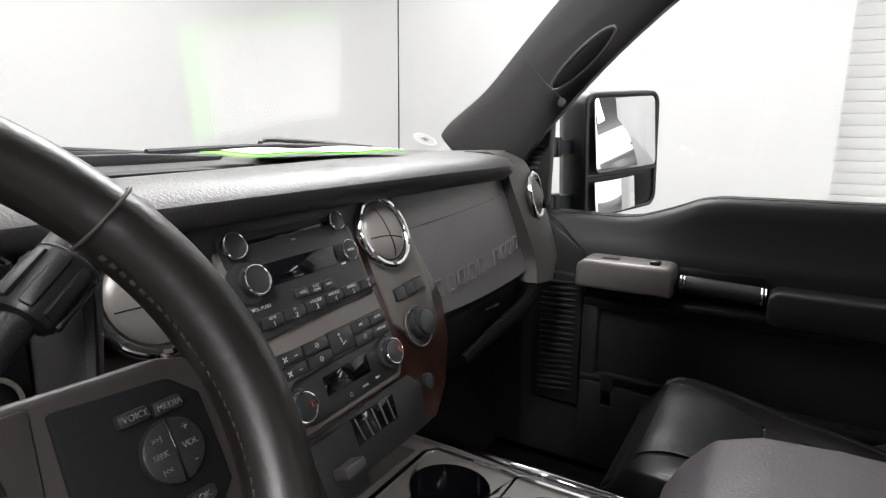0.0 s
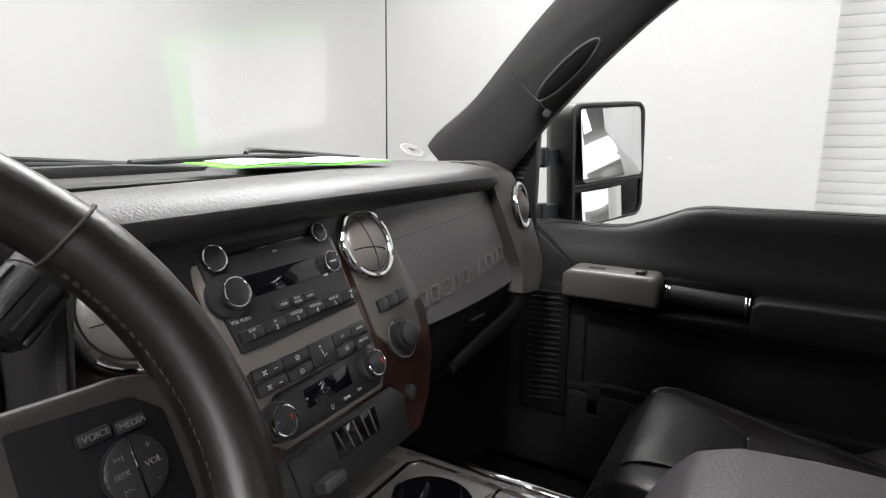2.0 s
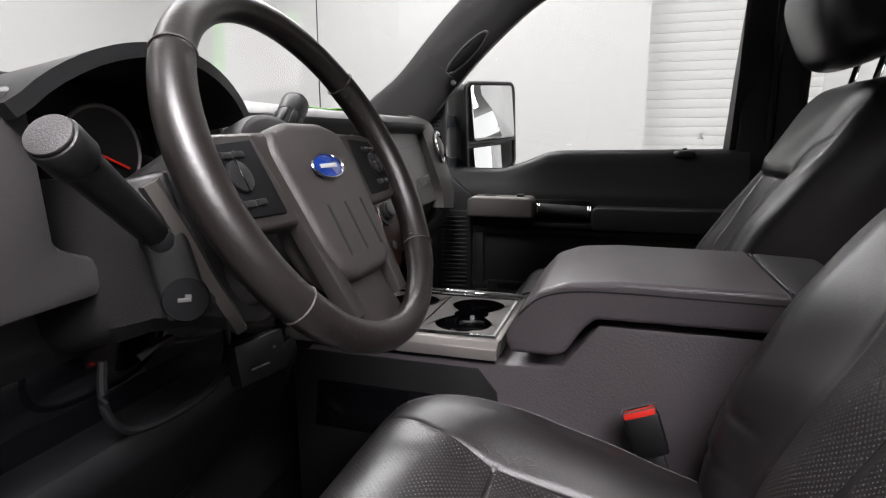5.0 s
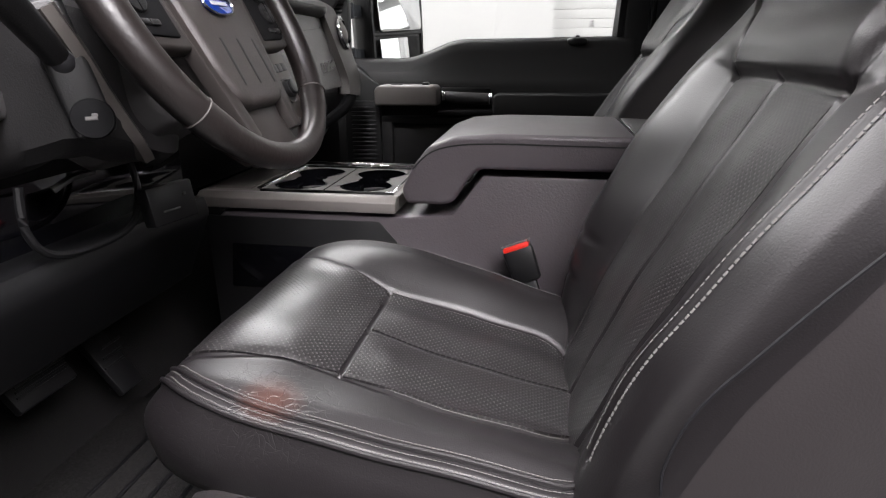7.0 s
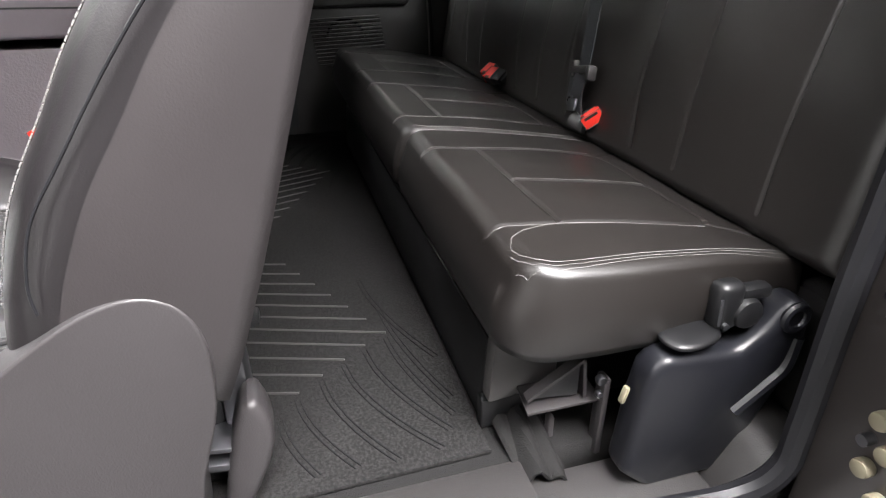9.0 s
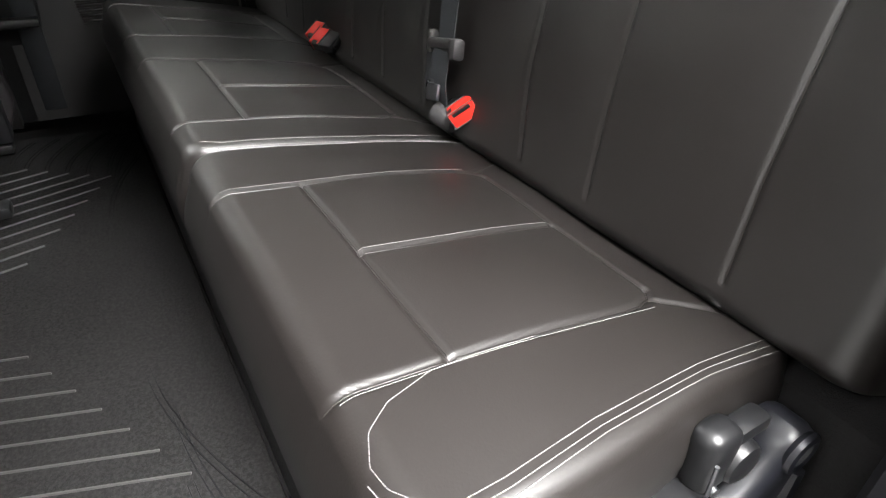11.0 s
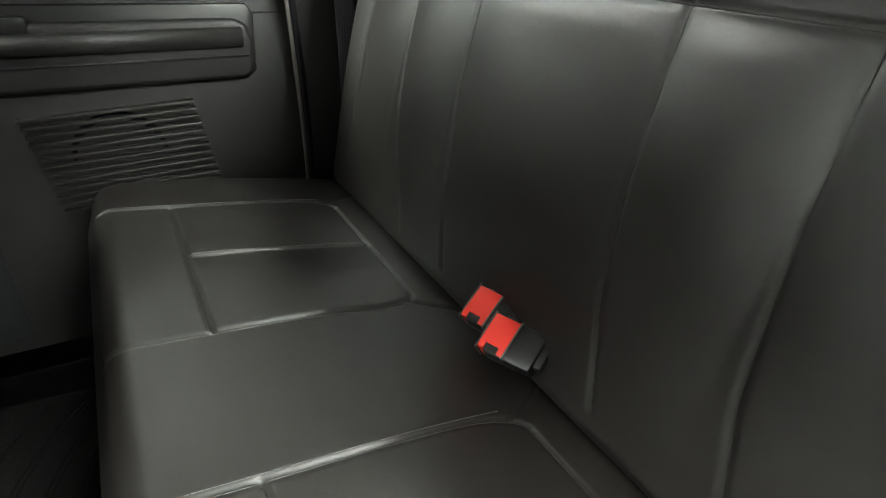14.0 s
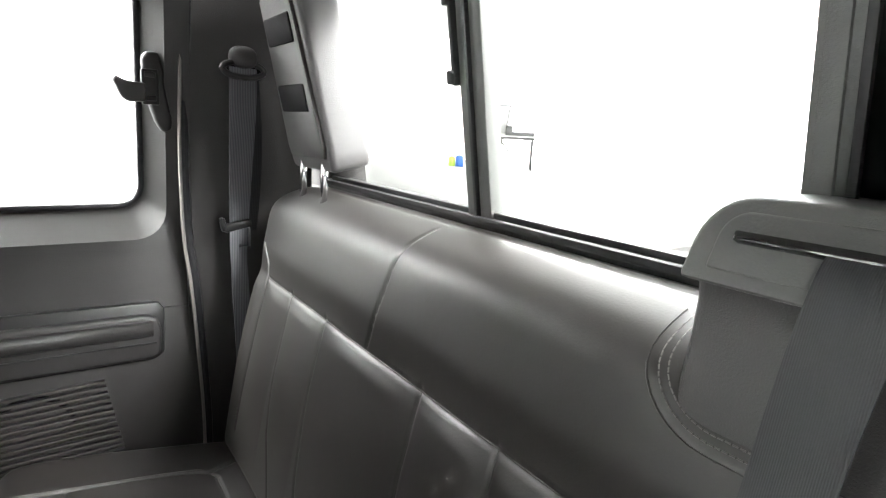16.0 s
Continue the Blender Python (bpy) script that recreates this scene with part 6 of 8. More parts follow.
# ---- steering wheel and column ----
def steering_wheel():
    w = thing("steering_wheel", "leather-rimmed steering wheel with satin spokes and buttons", "steering wheel")
    M = pose(-0.4455, 0.486, 0.652, 90 - 27, 0, 0) @ Matrix.Scale(0.9016, 4)
    R = 0.1815
    seg = 120
    bm = bmesh.new()
    rows = []
    for a in range(seg):
        t = 2 * math.pi * a / seg
        rr = 0.0168 + 0.0012 * math.cos(2 * t) + (0.0012 if -0.75 < math.sin(t) < 0.62 else 0)
        rows.append([bm.verts.new(((R + rr * math.cos(q)) * math.cos(t), (R + rr * math.cos(q)) * math.sin(t), rr * 0.95 * math.sin(q))) for q in (2 * math.pi * b / 14 for b in range(14))])
    for a in range(seg):
        for b in range(14):
            bm.faces.new((rows[a][b], rows[(a + 1) % seg][b], rows[(a + 1) % seg][(b + 1) % 14], rows[a][(b + 1) % 14]))
    part("rim", moved(bm, M), RIM_HIDE, w, "dark worn leather rim")
    for a in (38, 142, 218, 322):
        t = radians(a)
        part("rim_seam", moved(ring((R * math.cos(t), R * math.sin(t), 0), 0.0180, 0.0010, (90, 0, a), n=6, seg=28), M), THREAD_DARK, w)
    verts, faces = [], []
    for a0, a1 in ((-36, 36), (144, 216)):
        for a in np.arange(a0, a1, 1.9):
            t = radians(a)
            part_c = Vector(((R - 0.0182) * math.cos(t), (R - 0.0182) * math.sin(t), 0.0020))
            k = len(verts)
            d1, d2 = Vector((-math.sin(t), math.cos(t), 0)), Vector((0, 0, 1))
            for u, v in ((-0.0016, -0.004), (0.0016, -0.003), (0.0016, 0.004), (-0.0016, 0.003)):
                verts.append(M @ (part_c + d1 * u + d2 * v))
            faces.append((k, k + 1, k + 2, k + 3))
    me = bpy.data.meshes.new("rim_stitching")
    me.from_pydata([tuple(v) for v in verts], [], faces)
    link_mesh("rim_stitching", me, THREAD_DARK, w, "lacing on the inside of the rim", smooth=False)["kind"] = "stuff"
    # hub pad
    hub = [(-0.078, 0.022), (-0.070, 0.046), (-0.032, 0.056), (0.032, 0.056), (0.070, 0.046), (0.078, 0.022), (0.068, -0.072), (0.056, -0.106), (0.036, -0.117), (-0.036, -0.117), (-0.056, -0.106), (-0.068, -0.072)]
    part("hub_pad", moved(prism(hub, "z", -0.045, 0.004, 0.012, 4), M), HUB, w, "grained dark airbag pad")
    part("hub_back", moved(disc((0, 0, -0.055), 0.085, 0.05, seg=40, bevel=0.012), M), PLASTIC_BLACK, w)
    for x in (-0.028, 0.0, 0.028):
        part("pad_groove", moved(rbox((x * 1.3 + 0.006, -0.065, 0.0035), (0.007, 0.056, 0.002), 0.0009), M), PLASTIC_BLACK, w)
    emb = part("emblem", moved(disc((0, 0, 0), 0.0215, 0.005, bevel=0.001, seg=40), M @ pose(0, 0.002, 0.005) @ Matrix.Diagonal((1.35, 0.56, 1, 1))), EMBLEM_BLUE, w, "blue oval emblem")
    part("emblem_ring", moved(ring((0, 0, 0), 0.0225, 0.0013, n=6), M @ pose(0, 0.002, 0.0075) @ Matrix.Diagonal((1.35, 0.58, 1, 1))), CHROME, emb)
    part("emblem_bar", moved(rbox((0, 0, 0), (0.034, 0.0046, 0.001), 0.0004), M @ pose(0, 0.002, 0.0082)), LEGEND, emb)
    # spokes with buttons
    for sx in (-1, 1):
        sp = [(0.060 * sx, 0.047), (0.146 * sx, 0.044), (0.180 * sx, 0.034), (0.180 * sx, -0.034), (0.150 * sx, -0.044), (0.060 * sx, -0.048)]
        part("spoke", moved(prism(sp, "z", -0.024, -0.004, 0.005, 3), M), SPOKE, w, "satin spoke")
        bz = [(0.096 * sx, 0.037), (0.146 * sx, 0.033), (0.158 * sx, 0.022), (0.158 * sx, -0.022), (0.146 * sx, -0.033), (0.092 * sx, -0.035)]
        bp = part("button_plate", moved(prism(bz, "z", -0.006, -0.0015, 0.002, 2), M), MATTE, w, "black button plate")
        for k in (0, 1):
            part("spoke_button", moved(rbox(((0.1245 + 0.0155 * k) * sx, 0.0225 - 0.001 * k, -0.001), (0.0145, 0.0065, 0.005), 0.002), M), PLASTIC_BLACK, bp)
            part("spoke_button", moved(rbox(((0.1245 + 0.0155 * k) * sx, -0.0215, -0.001), (0.0145, 0.0065, 0.005), 0.002), M), PLASTIC_BLACK, bp)
        part("rocker", moved(disc((0.1355 * sx, 0.0025, -0.001), 0.0145, 0.006, bevel=0.002), M), PLASTIC_BLACK, bp)
        part("rocker_split", moved(rbox((0.1355 * sx, 0.0025, 0.002), (0.0010, 0.029, 0.001), 0.0), M), SCREEN_SHADE, bp)
        if sx > 0:
            for txt, x, y, s in (("VOICE", 0.1245, 0.0225, 0.0040), ("MEDIA", 0.140, 0.0215, 0.0040), ("SEEK", 0.1285, 0.0025, 0.0034), ("VOL", 0.1425, 0.0025, 0.0040), ("+", 0.1425, 0.0100, 0.0050), ("-", 0.1425, -0.0050, 0.0050), ("OK", 0.140, -0.0215, 0.0040), (">>|", 0.1290, 0.0095, 0.0032), ("|<<", 0.1290, -0.0045, 0.0032)):
                letters(txt, s, M @ pose(x, y, 0.0022), LEGEND_DIM, bp)
    low = [(-0.052, -0.090), (0.052, -0.090), (0.044, -0.130), (0.058, -0.178), (-0.058, -0.178), (-0.044, -0.130)]
    part("lower_spoke", moved(prism(low, "z", -0.030, -0.012, 0.006, 3), M), SPOKE, w, "lower satin spoke")
    for sx in (-1, 1):
        part("spoke_trim", moved(prism([(0.066 * sx, 0.042), (0.092 * sx, 0.042), (0.066 * sx, -0.15), (0.044 * sx, -0.15)], "z", -0.02, -0.002, 0.003), M), SPOKE, w)
    return w


steering_wheel()


def column():
    c = thing("steering_column", "dark plastic steering column shroud with stalks", "steering column")
    A = pose(-0.4455, 0.486, 0.652, 90 - 27, 0, 0)
    part("shroud", moved(B(prism([(-0.075, 0.055), (-0.06, 0.075), (0.06, 0.075), (0.075, 0.055), (0.075, -0.06), (0.05, -0.085), (-0.05, -0.085), (-0.075, -0.06)], "z", -0.20, -0.065, 0.015, 3)), A), PLASTIC, c, "column shroud")
    tip, base = Vector((-0.272, 0.618, 0.722)), Vector((-0.40, 0.590, 0.625))
    way = (tip - base).normalized()
    sh = part("shift_lever", tube([base, base + way * 0.06, tip], 0.0095, 12, smooth=1), PLASTIC_BLACK, c, "black column shift lever")
    K = frame_at(tip, way)
    part("shift_grip", moved(disc((0, 0, -0.030), 0.0155, 0.066, bevel=0.004, r2=0.0175), K), PLASTIC_BLACK, sh, "fluted black grip")
    for k in range(8):
        part("grip_flute", moved(rbox((0.0160 * math.cos(k * 0.785), 0.0160 * math.sin(k * 0.785), -0.044), (0.004, 0.0075, 0.030), 0.0016, (0, 0, 45 * k)), K), PLASTIC_BLACK, sh)
    part("grip_band", moved(ring((0, 0, -0.026), 0.0163, 0.0010, n=6, seg=28), K), PLASTIC, sh)
    part("grip_mark", moved(B(rbox((0, 0.0172, -0.004), (0.007, 0.001, 0.0014), 0.0), rbox((0, 0.0172, -0.004), (0.0014, 0.001, 0.007), 0.0), rbox((0, 0.0165, -0.022), (0.007, 0.001, 0.0014), 0.0)), K @ pose(0, 0, 0, 0, 0, 150)), LEGEND, sh)
    part("shift_tip", moved(disc((0, 0, 0.004), 0.0165, 0.006, bevel=0.002), K), PLASTIC, sh)
    s0, s1 = Vector((-0.560, 0.572, 0.602)), Vector((-0.655, 0.545, 0.672))
    sway = (s1 - s0).normalized()
    S = frame_at(s1, sway)
    st = part("turn_stalk", B(sweep([s0, s0 + sway * 0.02, s0 + sway * 0.05, s1], round_section(0.0105, 12), up=(0.1, 0.9, 0.3), scale=lambda t: 1.0 + 0.35 * t)), PLASTIC_BLACK, c, "black turn signal stalk")
    part("stalk_end", moved(disc((0, 0, 0.006), 0.0165, 0.026, bevel=0.003), S), PLASTIC_BLACK, st)
    part("stalk_cap", moved(disc((0, 0, 0.0205), 0.0145, 0.003, bevel=0.001), S), PLASTIC, st)
    part("stalk_boot", ball(s0, (0.016, 0.016, 0.014), power=0.9), RUBBER, st)
    return c


column()

# ---- passenger side door, pillar, mirror ----
def passenger_door():
    d = thing("front_door", "charcoal moulded passenger door panel with grab handle, closed", "car door")
    def top_z(y):
        return float(np.interp(y, [-0.1, 0.40, 0.44, 0.50, 0.56, 0.60, 0.80], [0.640, 0.634, 0.628, 0.603, 0.583, 0.578, 0.580]))
    ys = np.linspace(-0.11, 0.80, 70)
    # panel profile from the sill down
    def prof(y):
        t = top_z(y)
        return [(0.872, t + 0.002), (0.862, t + 0.008), (0.845, t + 0.006), (0.833, t - 0.006), (0.826, t - 0.030), (0.818, 0.545), (0.806, 0.525), (0.800, 0.505), (0.800, 0.425), (0.792, 0.41), (0.790, 0.20), (0.792, 0.03), (0.80, -0.03)]
    bm = sheet([[(x, y, z) for x, z in prof(y)] for y in ys], 0.05, out=(-1, 0, 0))
    part("panel", bm, PLASTIC_DOOR, d, "charcoal moulded door panel", sharp=60)
    # lower raised panel with the map pocket opening
    part("pocket_rim", B(rbox((0.785, 0.22, 0.405), (0.03, 0.86, 0.022), 0.006), rbox((0.785, 0.632, 0.28), (0.03, 0.036, 0.25), 0.008), rbox((0.785, 0.22, 0.232), (0.035, 0.86, 0.02), 0.006), rbox((0.780, 0.44, 0.12), (0.04, 0.42, 0.21), 0.015)), PLASTIC_DOOR, d, "raised frame of the door pocket")
    part("pocket_lip", B(rbox((0.768, 0.49, 0.246), (0.02, 0.22, 0.010), 0.004), rbox((0.766, 0.585, 0.205), (0.012, 0.03, 0.08), 0.004), rbox((0.764, 0.585, 0.172), (0.012, 0.034, 0.010), 0.003)), PLASTIC_DOOR, d)
    # satin switch pod
    part("switch_pod", prism([(0.460, 0.452), (0.460, 0.500), (0.470, 0.512), (0.640, 0.512), (0.655, 0.500), (0.655, 0.452)], "x", 0.715, 0.80, 0.010, 3), SATIN, d, "satin grey window switch pod")
    part("window_switch", rbox((0.748, 0.500, 0.515), (0.022, 0.020, 0.010), 0.003), PIANO, d, "window switch")
    part("lock_switch", rbox((0.752, 0.590, 0.5125), (0.014, 0.036, 0.004), 0.002), PIANO, d)
    # grab handle
    # solid black block instead of a hollow, for the shade behind the bar
    part("handle_shade", rbox((0.800, 0.385, 0.466), (0.03, 0.16, 0.072), 0.008), BUCKLE_SHADE, d, "black block for the shade of the handle recess")
    h = part("grab_bar", B(tube([(0.766, 0.455, 0.476), (0.766, 0.300, 0.470)], 0.0175, 14, smooth=1)), PLASTIC, d, "round black grab bar")
    for y in (0.450, 0.307):
        part("chrome_collar", B(ring((0.766, y, 0.4755 if y > 0.4 else 0.4705), 0.0180, 0.0028, (90, 0, 0), n=8), ring((0.766, y - 0.006, 0.475 if y > 0.4 else 0.470), 0.0180, 0.0020, (90, 0, 0), n=8)), CHROME, h, "bright chrome collar")
    part("handle_shelf", rbox((0.772, 0.378, 0.432), (0.07, 0.17, 0.016), 0.005), PLASTIC_BLACK, d)
    part("armrest", prism([(-0.10, 0.420), (-0.10, 0.488), (0.285, 0.488), (0.297, 0.478), (0.297, 0.430), (0.287, 0.420)], "x", 0.735, 0.80, 0.014, 3), PLASTIC_DOOR, d, "padded black door armrest")
    part("lock_knob", B(ball((0.838, 0.055, 0.634), (0.022, 0.030, 0.012), power=0.7), rbox((0.842, 0.055, 0.646), (0.012, 0.014, 0.012), 0.004)), PLASTIC_BLACK, d, "door belt latch")
    part("outer_skin", prism([(-0.11, -0.12), (-0.11, 0.60), (0.80, 0.55), (0.80, -0.12)], "x", 0.90, 0.925, 0.004), PAINT, d, "dark painted outer door skin")
    # speaker louvres at the front foot
    for k in range(20):
        part("louvre", rbox((0.775, 0.705, 0.440 - 0.0135 * k), (0.012, 0.085, 0.0055), 0.0015, (0, 0, 14)), PLASTIC_BLACK, d)
    part("speaker_backing", prism([(0.655, 0.15), (0.655, 0.46), (0.77, 0.46), (0.77, 0.15)], "x", 0.778, 0.80, 0.003), PLASTIC_BLACK, d)
    # black sail at the window's front corner, with fine ribs
    part("sail_panel", prism([(0.780, 0.560), (0.780, 0.775), (0.80, 0.815), (0.92, 0.70), (0.92, 0.560)], "x", 0.838, 0.852, 0.004), PLASTIC_BLACK, d, "black ribbed sail panel at the window corner")
    for k in range(9):
        part("sail_rib", rbox((0.837, 0.812 + 0.003 * k, 0.745 - 0.012 * k), (0.003, 0.045, 0.003), 0.001), PLASTIC_BLACK, d)
    # window frame and seal
    part("window_frame", B(sweep([(0.868, -0.075, 0.64), (0.845, -0.085, 0.85), (0.80, -0.09, 1.06), (0.745, -0.06, 1.135)], box_section(0.05, 0.03)), sweep([(0.745, -0.06, 1.135), (0.735, 0.30, 1.14), (0.745, 0.50, 1.10), (0.768, 0.66, 0.99), (0.79, 0.84, 0.80), (0.81, 0.88, 0.60)], box_section(0.03, 0.045))), PLASTIC_BLACK, d, "black window frame")
    part("belt_seal", sweep([(0.866, y, top_z(y) + 0.006) for y in np.linspace(-0.07, 0.78, 50)], box_section(0.012, 0.006)), RUBBER, d, "black rubber belt seal")
    g = [[(0.868 - 0.13 * v ** 1.3, y, top_z(y) + (1.125 - 0.64) * v - 0.0) for y in np.linspace(-0.07, 0.77, 30)] for v in np.linspace(0, 1, 6)]
    g = [[(x, y - max(0.0, (y - 0.45)) * 0.0, min(z, 0.60 + (0.80 - y) * 0.92 + 0.14)) for x, y, z in r] for r in g]
    part("window_glass", sheet(g, 0.004, out=(1, 0, 0)), GLASS, d, "clear side window")
    part("window_mark", B(rbox((0.862, 0.015, 0.690), (0.001, 0.014, 0.003), 0), rbox((0.863, 0.015, 0.684), (0.001, 0.010, 0.003), 0), rbox((0.864, 0.015, 0.678), (0.001, 0.016, 0.003), 0)), LEGEND, d)
    return d


passenger_door()


def a_pillar(sx):
    p = thing("windshield_pillar", "charcoal windscreen pillar trim with grab handle", "pillar trim", kind="structure")
    def X(x):
        return x if sx > 0 else 0.04 - x
    path = [(0.655, 0.88, 0.715), (0.650, 0.79, 0.80), (0.640, 0.695, 0.900), (0.628, 0.605, 0.985), (0.610, 0.49, 1.07), (0.590, 0.36, 1.125)]
    rows = []
    for k, (x, y, z) in enumerate(smooth_line(path, 6)):
        f = k / (6 * 5)
        wdt = 0.072 + 0.016 * math.exp(-((f - 0.05) / 0.12) ** 2)
        sec = []
        for a in range(16):
            t = 2 * math.pi * a / 16
            ca, sa = math.cos(t), math.sin(t)
            u, v = math.copysign(abs(ca) ** 0.7, ca) * wdt, math.copysign(abs(sa) ** 0.7, sa) * 0.028
            # u runs back and down across the pillar, v towards the cabin
            sec.append((X(x - v * 0.92 + 0.020 * (u / wdt)), y - (u + 0.006) * 0.70, z - (u + 0.006) * 0.68 - v * 0.2))
        rows.append(sec)
    bm = bmesh.new()
    vs = [[bm.verts.new(q) for q in r] for r in rows]
    for i in range(len(vs) - 1):
        for j in range(16):
            bm.faces.new((vs[i][j], vs[i + 1][j], vs[i + 1][(j + 1) % 16], vs[i][(j + 1) % 16]))
    bm.faces.new(vs[0]), bm.faces.new(vs[-1])
    part("trim", bm, PLASTIC, p)
    if sx > 0:
        slot = smooth_line([(0.596, 0.676, 0.852), (0.587, 0.639, 0.880), (0.580, 0.603, 0.910), (0.575, 0.568, 0.942)], 6)
        hollow = lambda t: 0.30 + 0.70 * math.sin(math.pi * min(max(t, 0.02), 0.98)) ** 0.35
        # lies flush on the trim; its black stands for the slot's inner shade
        part("grab_shade", sweep(slot, round_section(0.0140, 14, 0.45), up=(1, 0, 0), scale=hollow), MATTE, p, "flush black shape for the shade in the grab handle slot")
        rim = []
        for k in range(40):
            t = 2 * math.pi * k / 40
            f = 0.5 + 0.53 * math.cos(t)
            q = Vector(slot[0]).lerp(Vector(slot[-1]), f)
            w = 0.0165 * math.sin(t)
            rim.append((q.x - 0.0010, q.y - 0.70 * w, q.z - 0.68 * w))
        part("recess_rim", sweep(rim, round_section(0.0040, 8), closed=True, up=(1, 0, 0)), PLASTIC, p, "rounded lip of the grab handle")
        part("pillar_joint", sweep(smooth_line([(0.594, 0.735, 0.905), (0.585, 0.690, 0.862), (0.592, 0.650, 0.825)], 6), round_section(0.0009, 6)), BUCKLE_SHADE, p, "fine joint in the pillar trim")
        part("tweeter_panel", prism([(0.86, 0.585), (0.86, 0.70), (0.80, 0.775), (0.735, 0.805), (0.715, 0.79), (0.72, 0.585)], "x", 0.70, 0.73, 0.006), PLASTIC_BLACK, p, "black tweeter panel ahead of the window")
        for k in range(8):
            part("tweeter_slot", rbox((0.698, 0.775 - 0.003 * k, 0.665 + 0.011 * k), (0.004, 0.05, 0.004), 0.001), PLASTIC, p)
        part("screw_cover", disc((0.612, 0.665, 0.826), 0.008, 0.006, (0, 90, 0), bevel=0.002), PLASTIC, p)
    return p


a_pillar(1)
a_pillar(-1)


def tow_mirror():
    m = thing("door_mirror", "black towing mirror with two glasses on twin arms", "mirror")
    H = pose(1.121, 0.684, 0.717, 0, 0, -21) @ pose(0, 0, 0, 0, -3.5, 0) @ Matrix.Diagonal((1.36, 1, 1.04, 1))
    def rounded(w, h, rx, rz, x=0.0, z=0.0, n=6):
        out = []
        for sx, sz, a in ((1, 1, 0), (-1, 1, 90), (-1, -1, 180), (1, -1, 270)):
            out += [(x + sx * (w - rx) + rx * math.cos(radians(a + 90 * k / n)), z + sz * (h - rz) + rz * math.sin(radians(a + 90 * k / n))) for k in range(n + 1)]
        return out
    shell_out, shell_in = rounded(0.116, 0.150, 0.024, 0.032), rounded(0.098, 0.130, 0.03, 0.04)
    bm = bmesh.new()
    hoops = [[bm.verts.new((x, y, z)) for x, z in lp] for lp, y in ((shell_out, -0.012), (rounded(0.119, 0.153, 0.028, 0.036), 0.004), (rounded(0.119, 0.152, 0.032, 0.04), 0.045), (shell_in, 0.085))]
    for a, b in zip(hoops[:-1], hoops[1:]):
        for k in range(len(a)):
            bm.faces.new((a[k], a[(k + 1) % len(a)], b[(k + 1) % len(a)], b[k]))
    bm.faces.new(hoops[0]), bm.faces.new(hoops[-1])
    part("housing", moved(bm, H), PLASTIC_BLACK, m, "black plastic mirror shell", sharp=60)
    part("bezel", moved(prism([(-0.112, -0.052), (0.112, -0.052), (0.112, -0.040), (-0.112, -0.040)], "y", -0.020, -0.010, 0.003), H), PLASTIC_BLACK, m, "bar between the two glasses")
    part("rim", moved(sweep([(x, -0.014, z) for x, z in rounded(0.111, 0.145, 0.022, 0.03)], round_section(0.006, 8), closed=True, up=(0, 1, 0)), H), PLASTIC_BLACK, m, "rounded rim of the shell")
    part("main_glass", moved(prism(rounded(0.097, 0.088, 0.012, 0.014, 0.0, 0.050), "y", -0.006, -0.002, 0.001), H @ pose(0, -0.023, 0, -3.5, 0, 1)), MIRROR, m, "upper mirror glass")
    part("heater_mark", moved(rbox((0.075, -0.020, 0.115), (0.010, 0.001, 0.006), 0), H), LEGEND_DIM, m)
    g = [[((u - 0.5) * 0.13 - 0.030, -0.009 + 0.035 * (u - 0.5) ** 2 + 0.006 * (u - 0.5) - 0.006, -0.095 + (v - 0.5) * 0.080) for u in np.linspace(0, 1, 9)] for v in np.linspace(0, 1, 5)]
    part("wide_glass", moved(sheet(g, 0.003, out=(0, -1, 0)), H @ pose(0, -0.013, -0.006, -4, 0, 0)), MIRROR, m, "convex lower mirror glass")
    part("marker_panel", moved(rbox((0.067, -0.008, -0.095), (0.058, 0.008, 0.08), 0.004), H), PLASTIC_BLACK, m)
    for z in (0.735, 0.597):
        part("arm", B(sweep([(0.90, 0.800, z), (1.06, 0.755, z)], box_section(0.036, 0.036)), rbox((0.925, 0.797, z), (0.03, 0.05, 0.05), 0.006)), ARM, m, "telescoping mirror arm")
    part("foot", prism([(0.795, 0.56), (0.795, 0.77), (0.85, 0.74), (0.86, 0.56)], "x", 0.875, 0.915, 0.01), PLASTIC_BLACK, m, "mirror foot on the door")
    return m


tow_mirror()


def antenna():
    a = thing("antenna", "thin black whip antenna on the front wing", "antenna")
    part("mast", tube([(0.84, 1.194, 0.48), (0.842, 1.192, 1.35)], 0.0022, 6, smooth=1), PLASTIC_BLACK, a)
    part("base", disc((0.84, 1.194, 0.48), 0.016, 0.03, r2=0.008), PLASTIC_BLACK, a)
    return a


antenna()

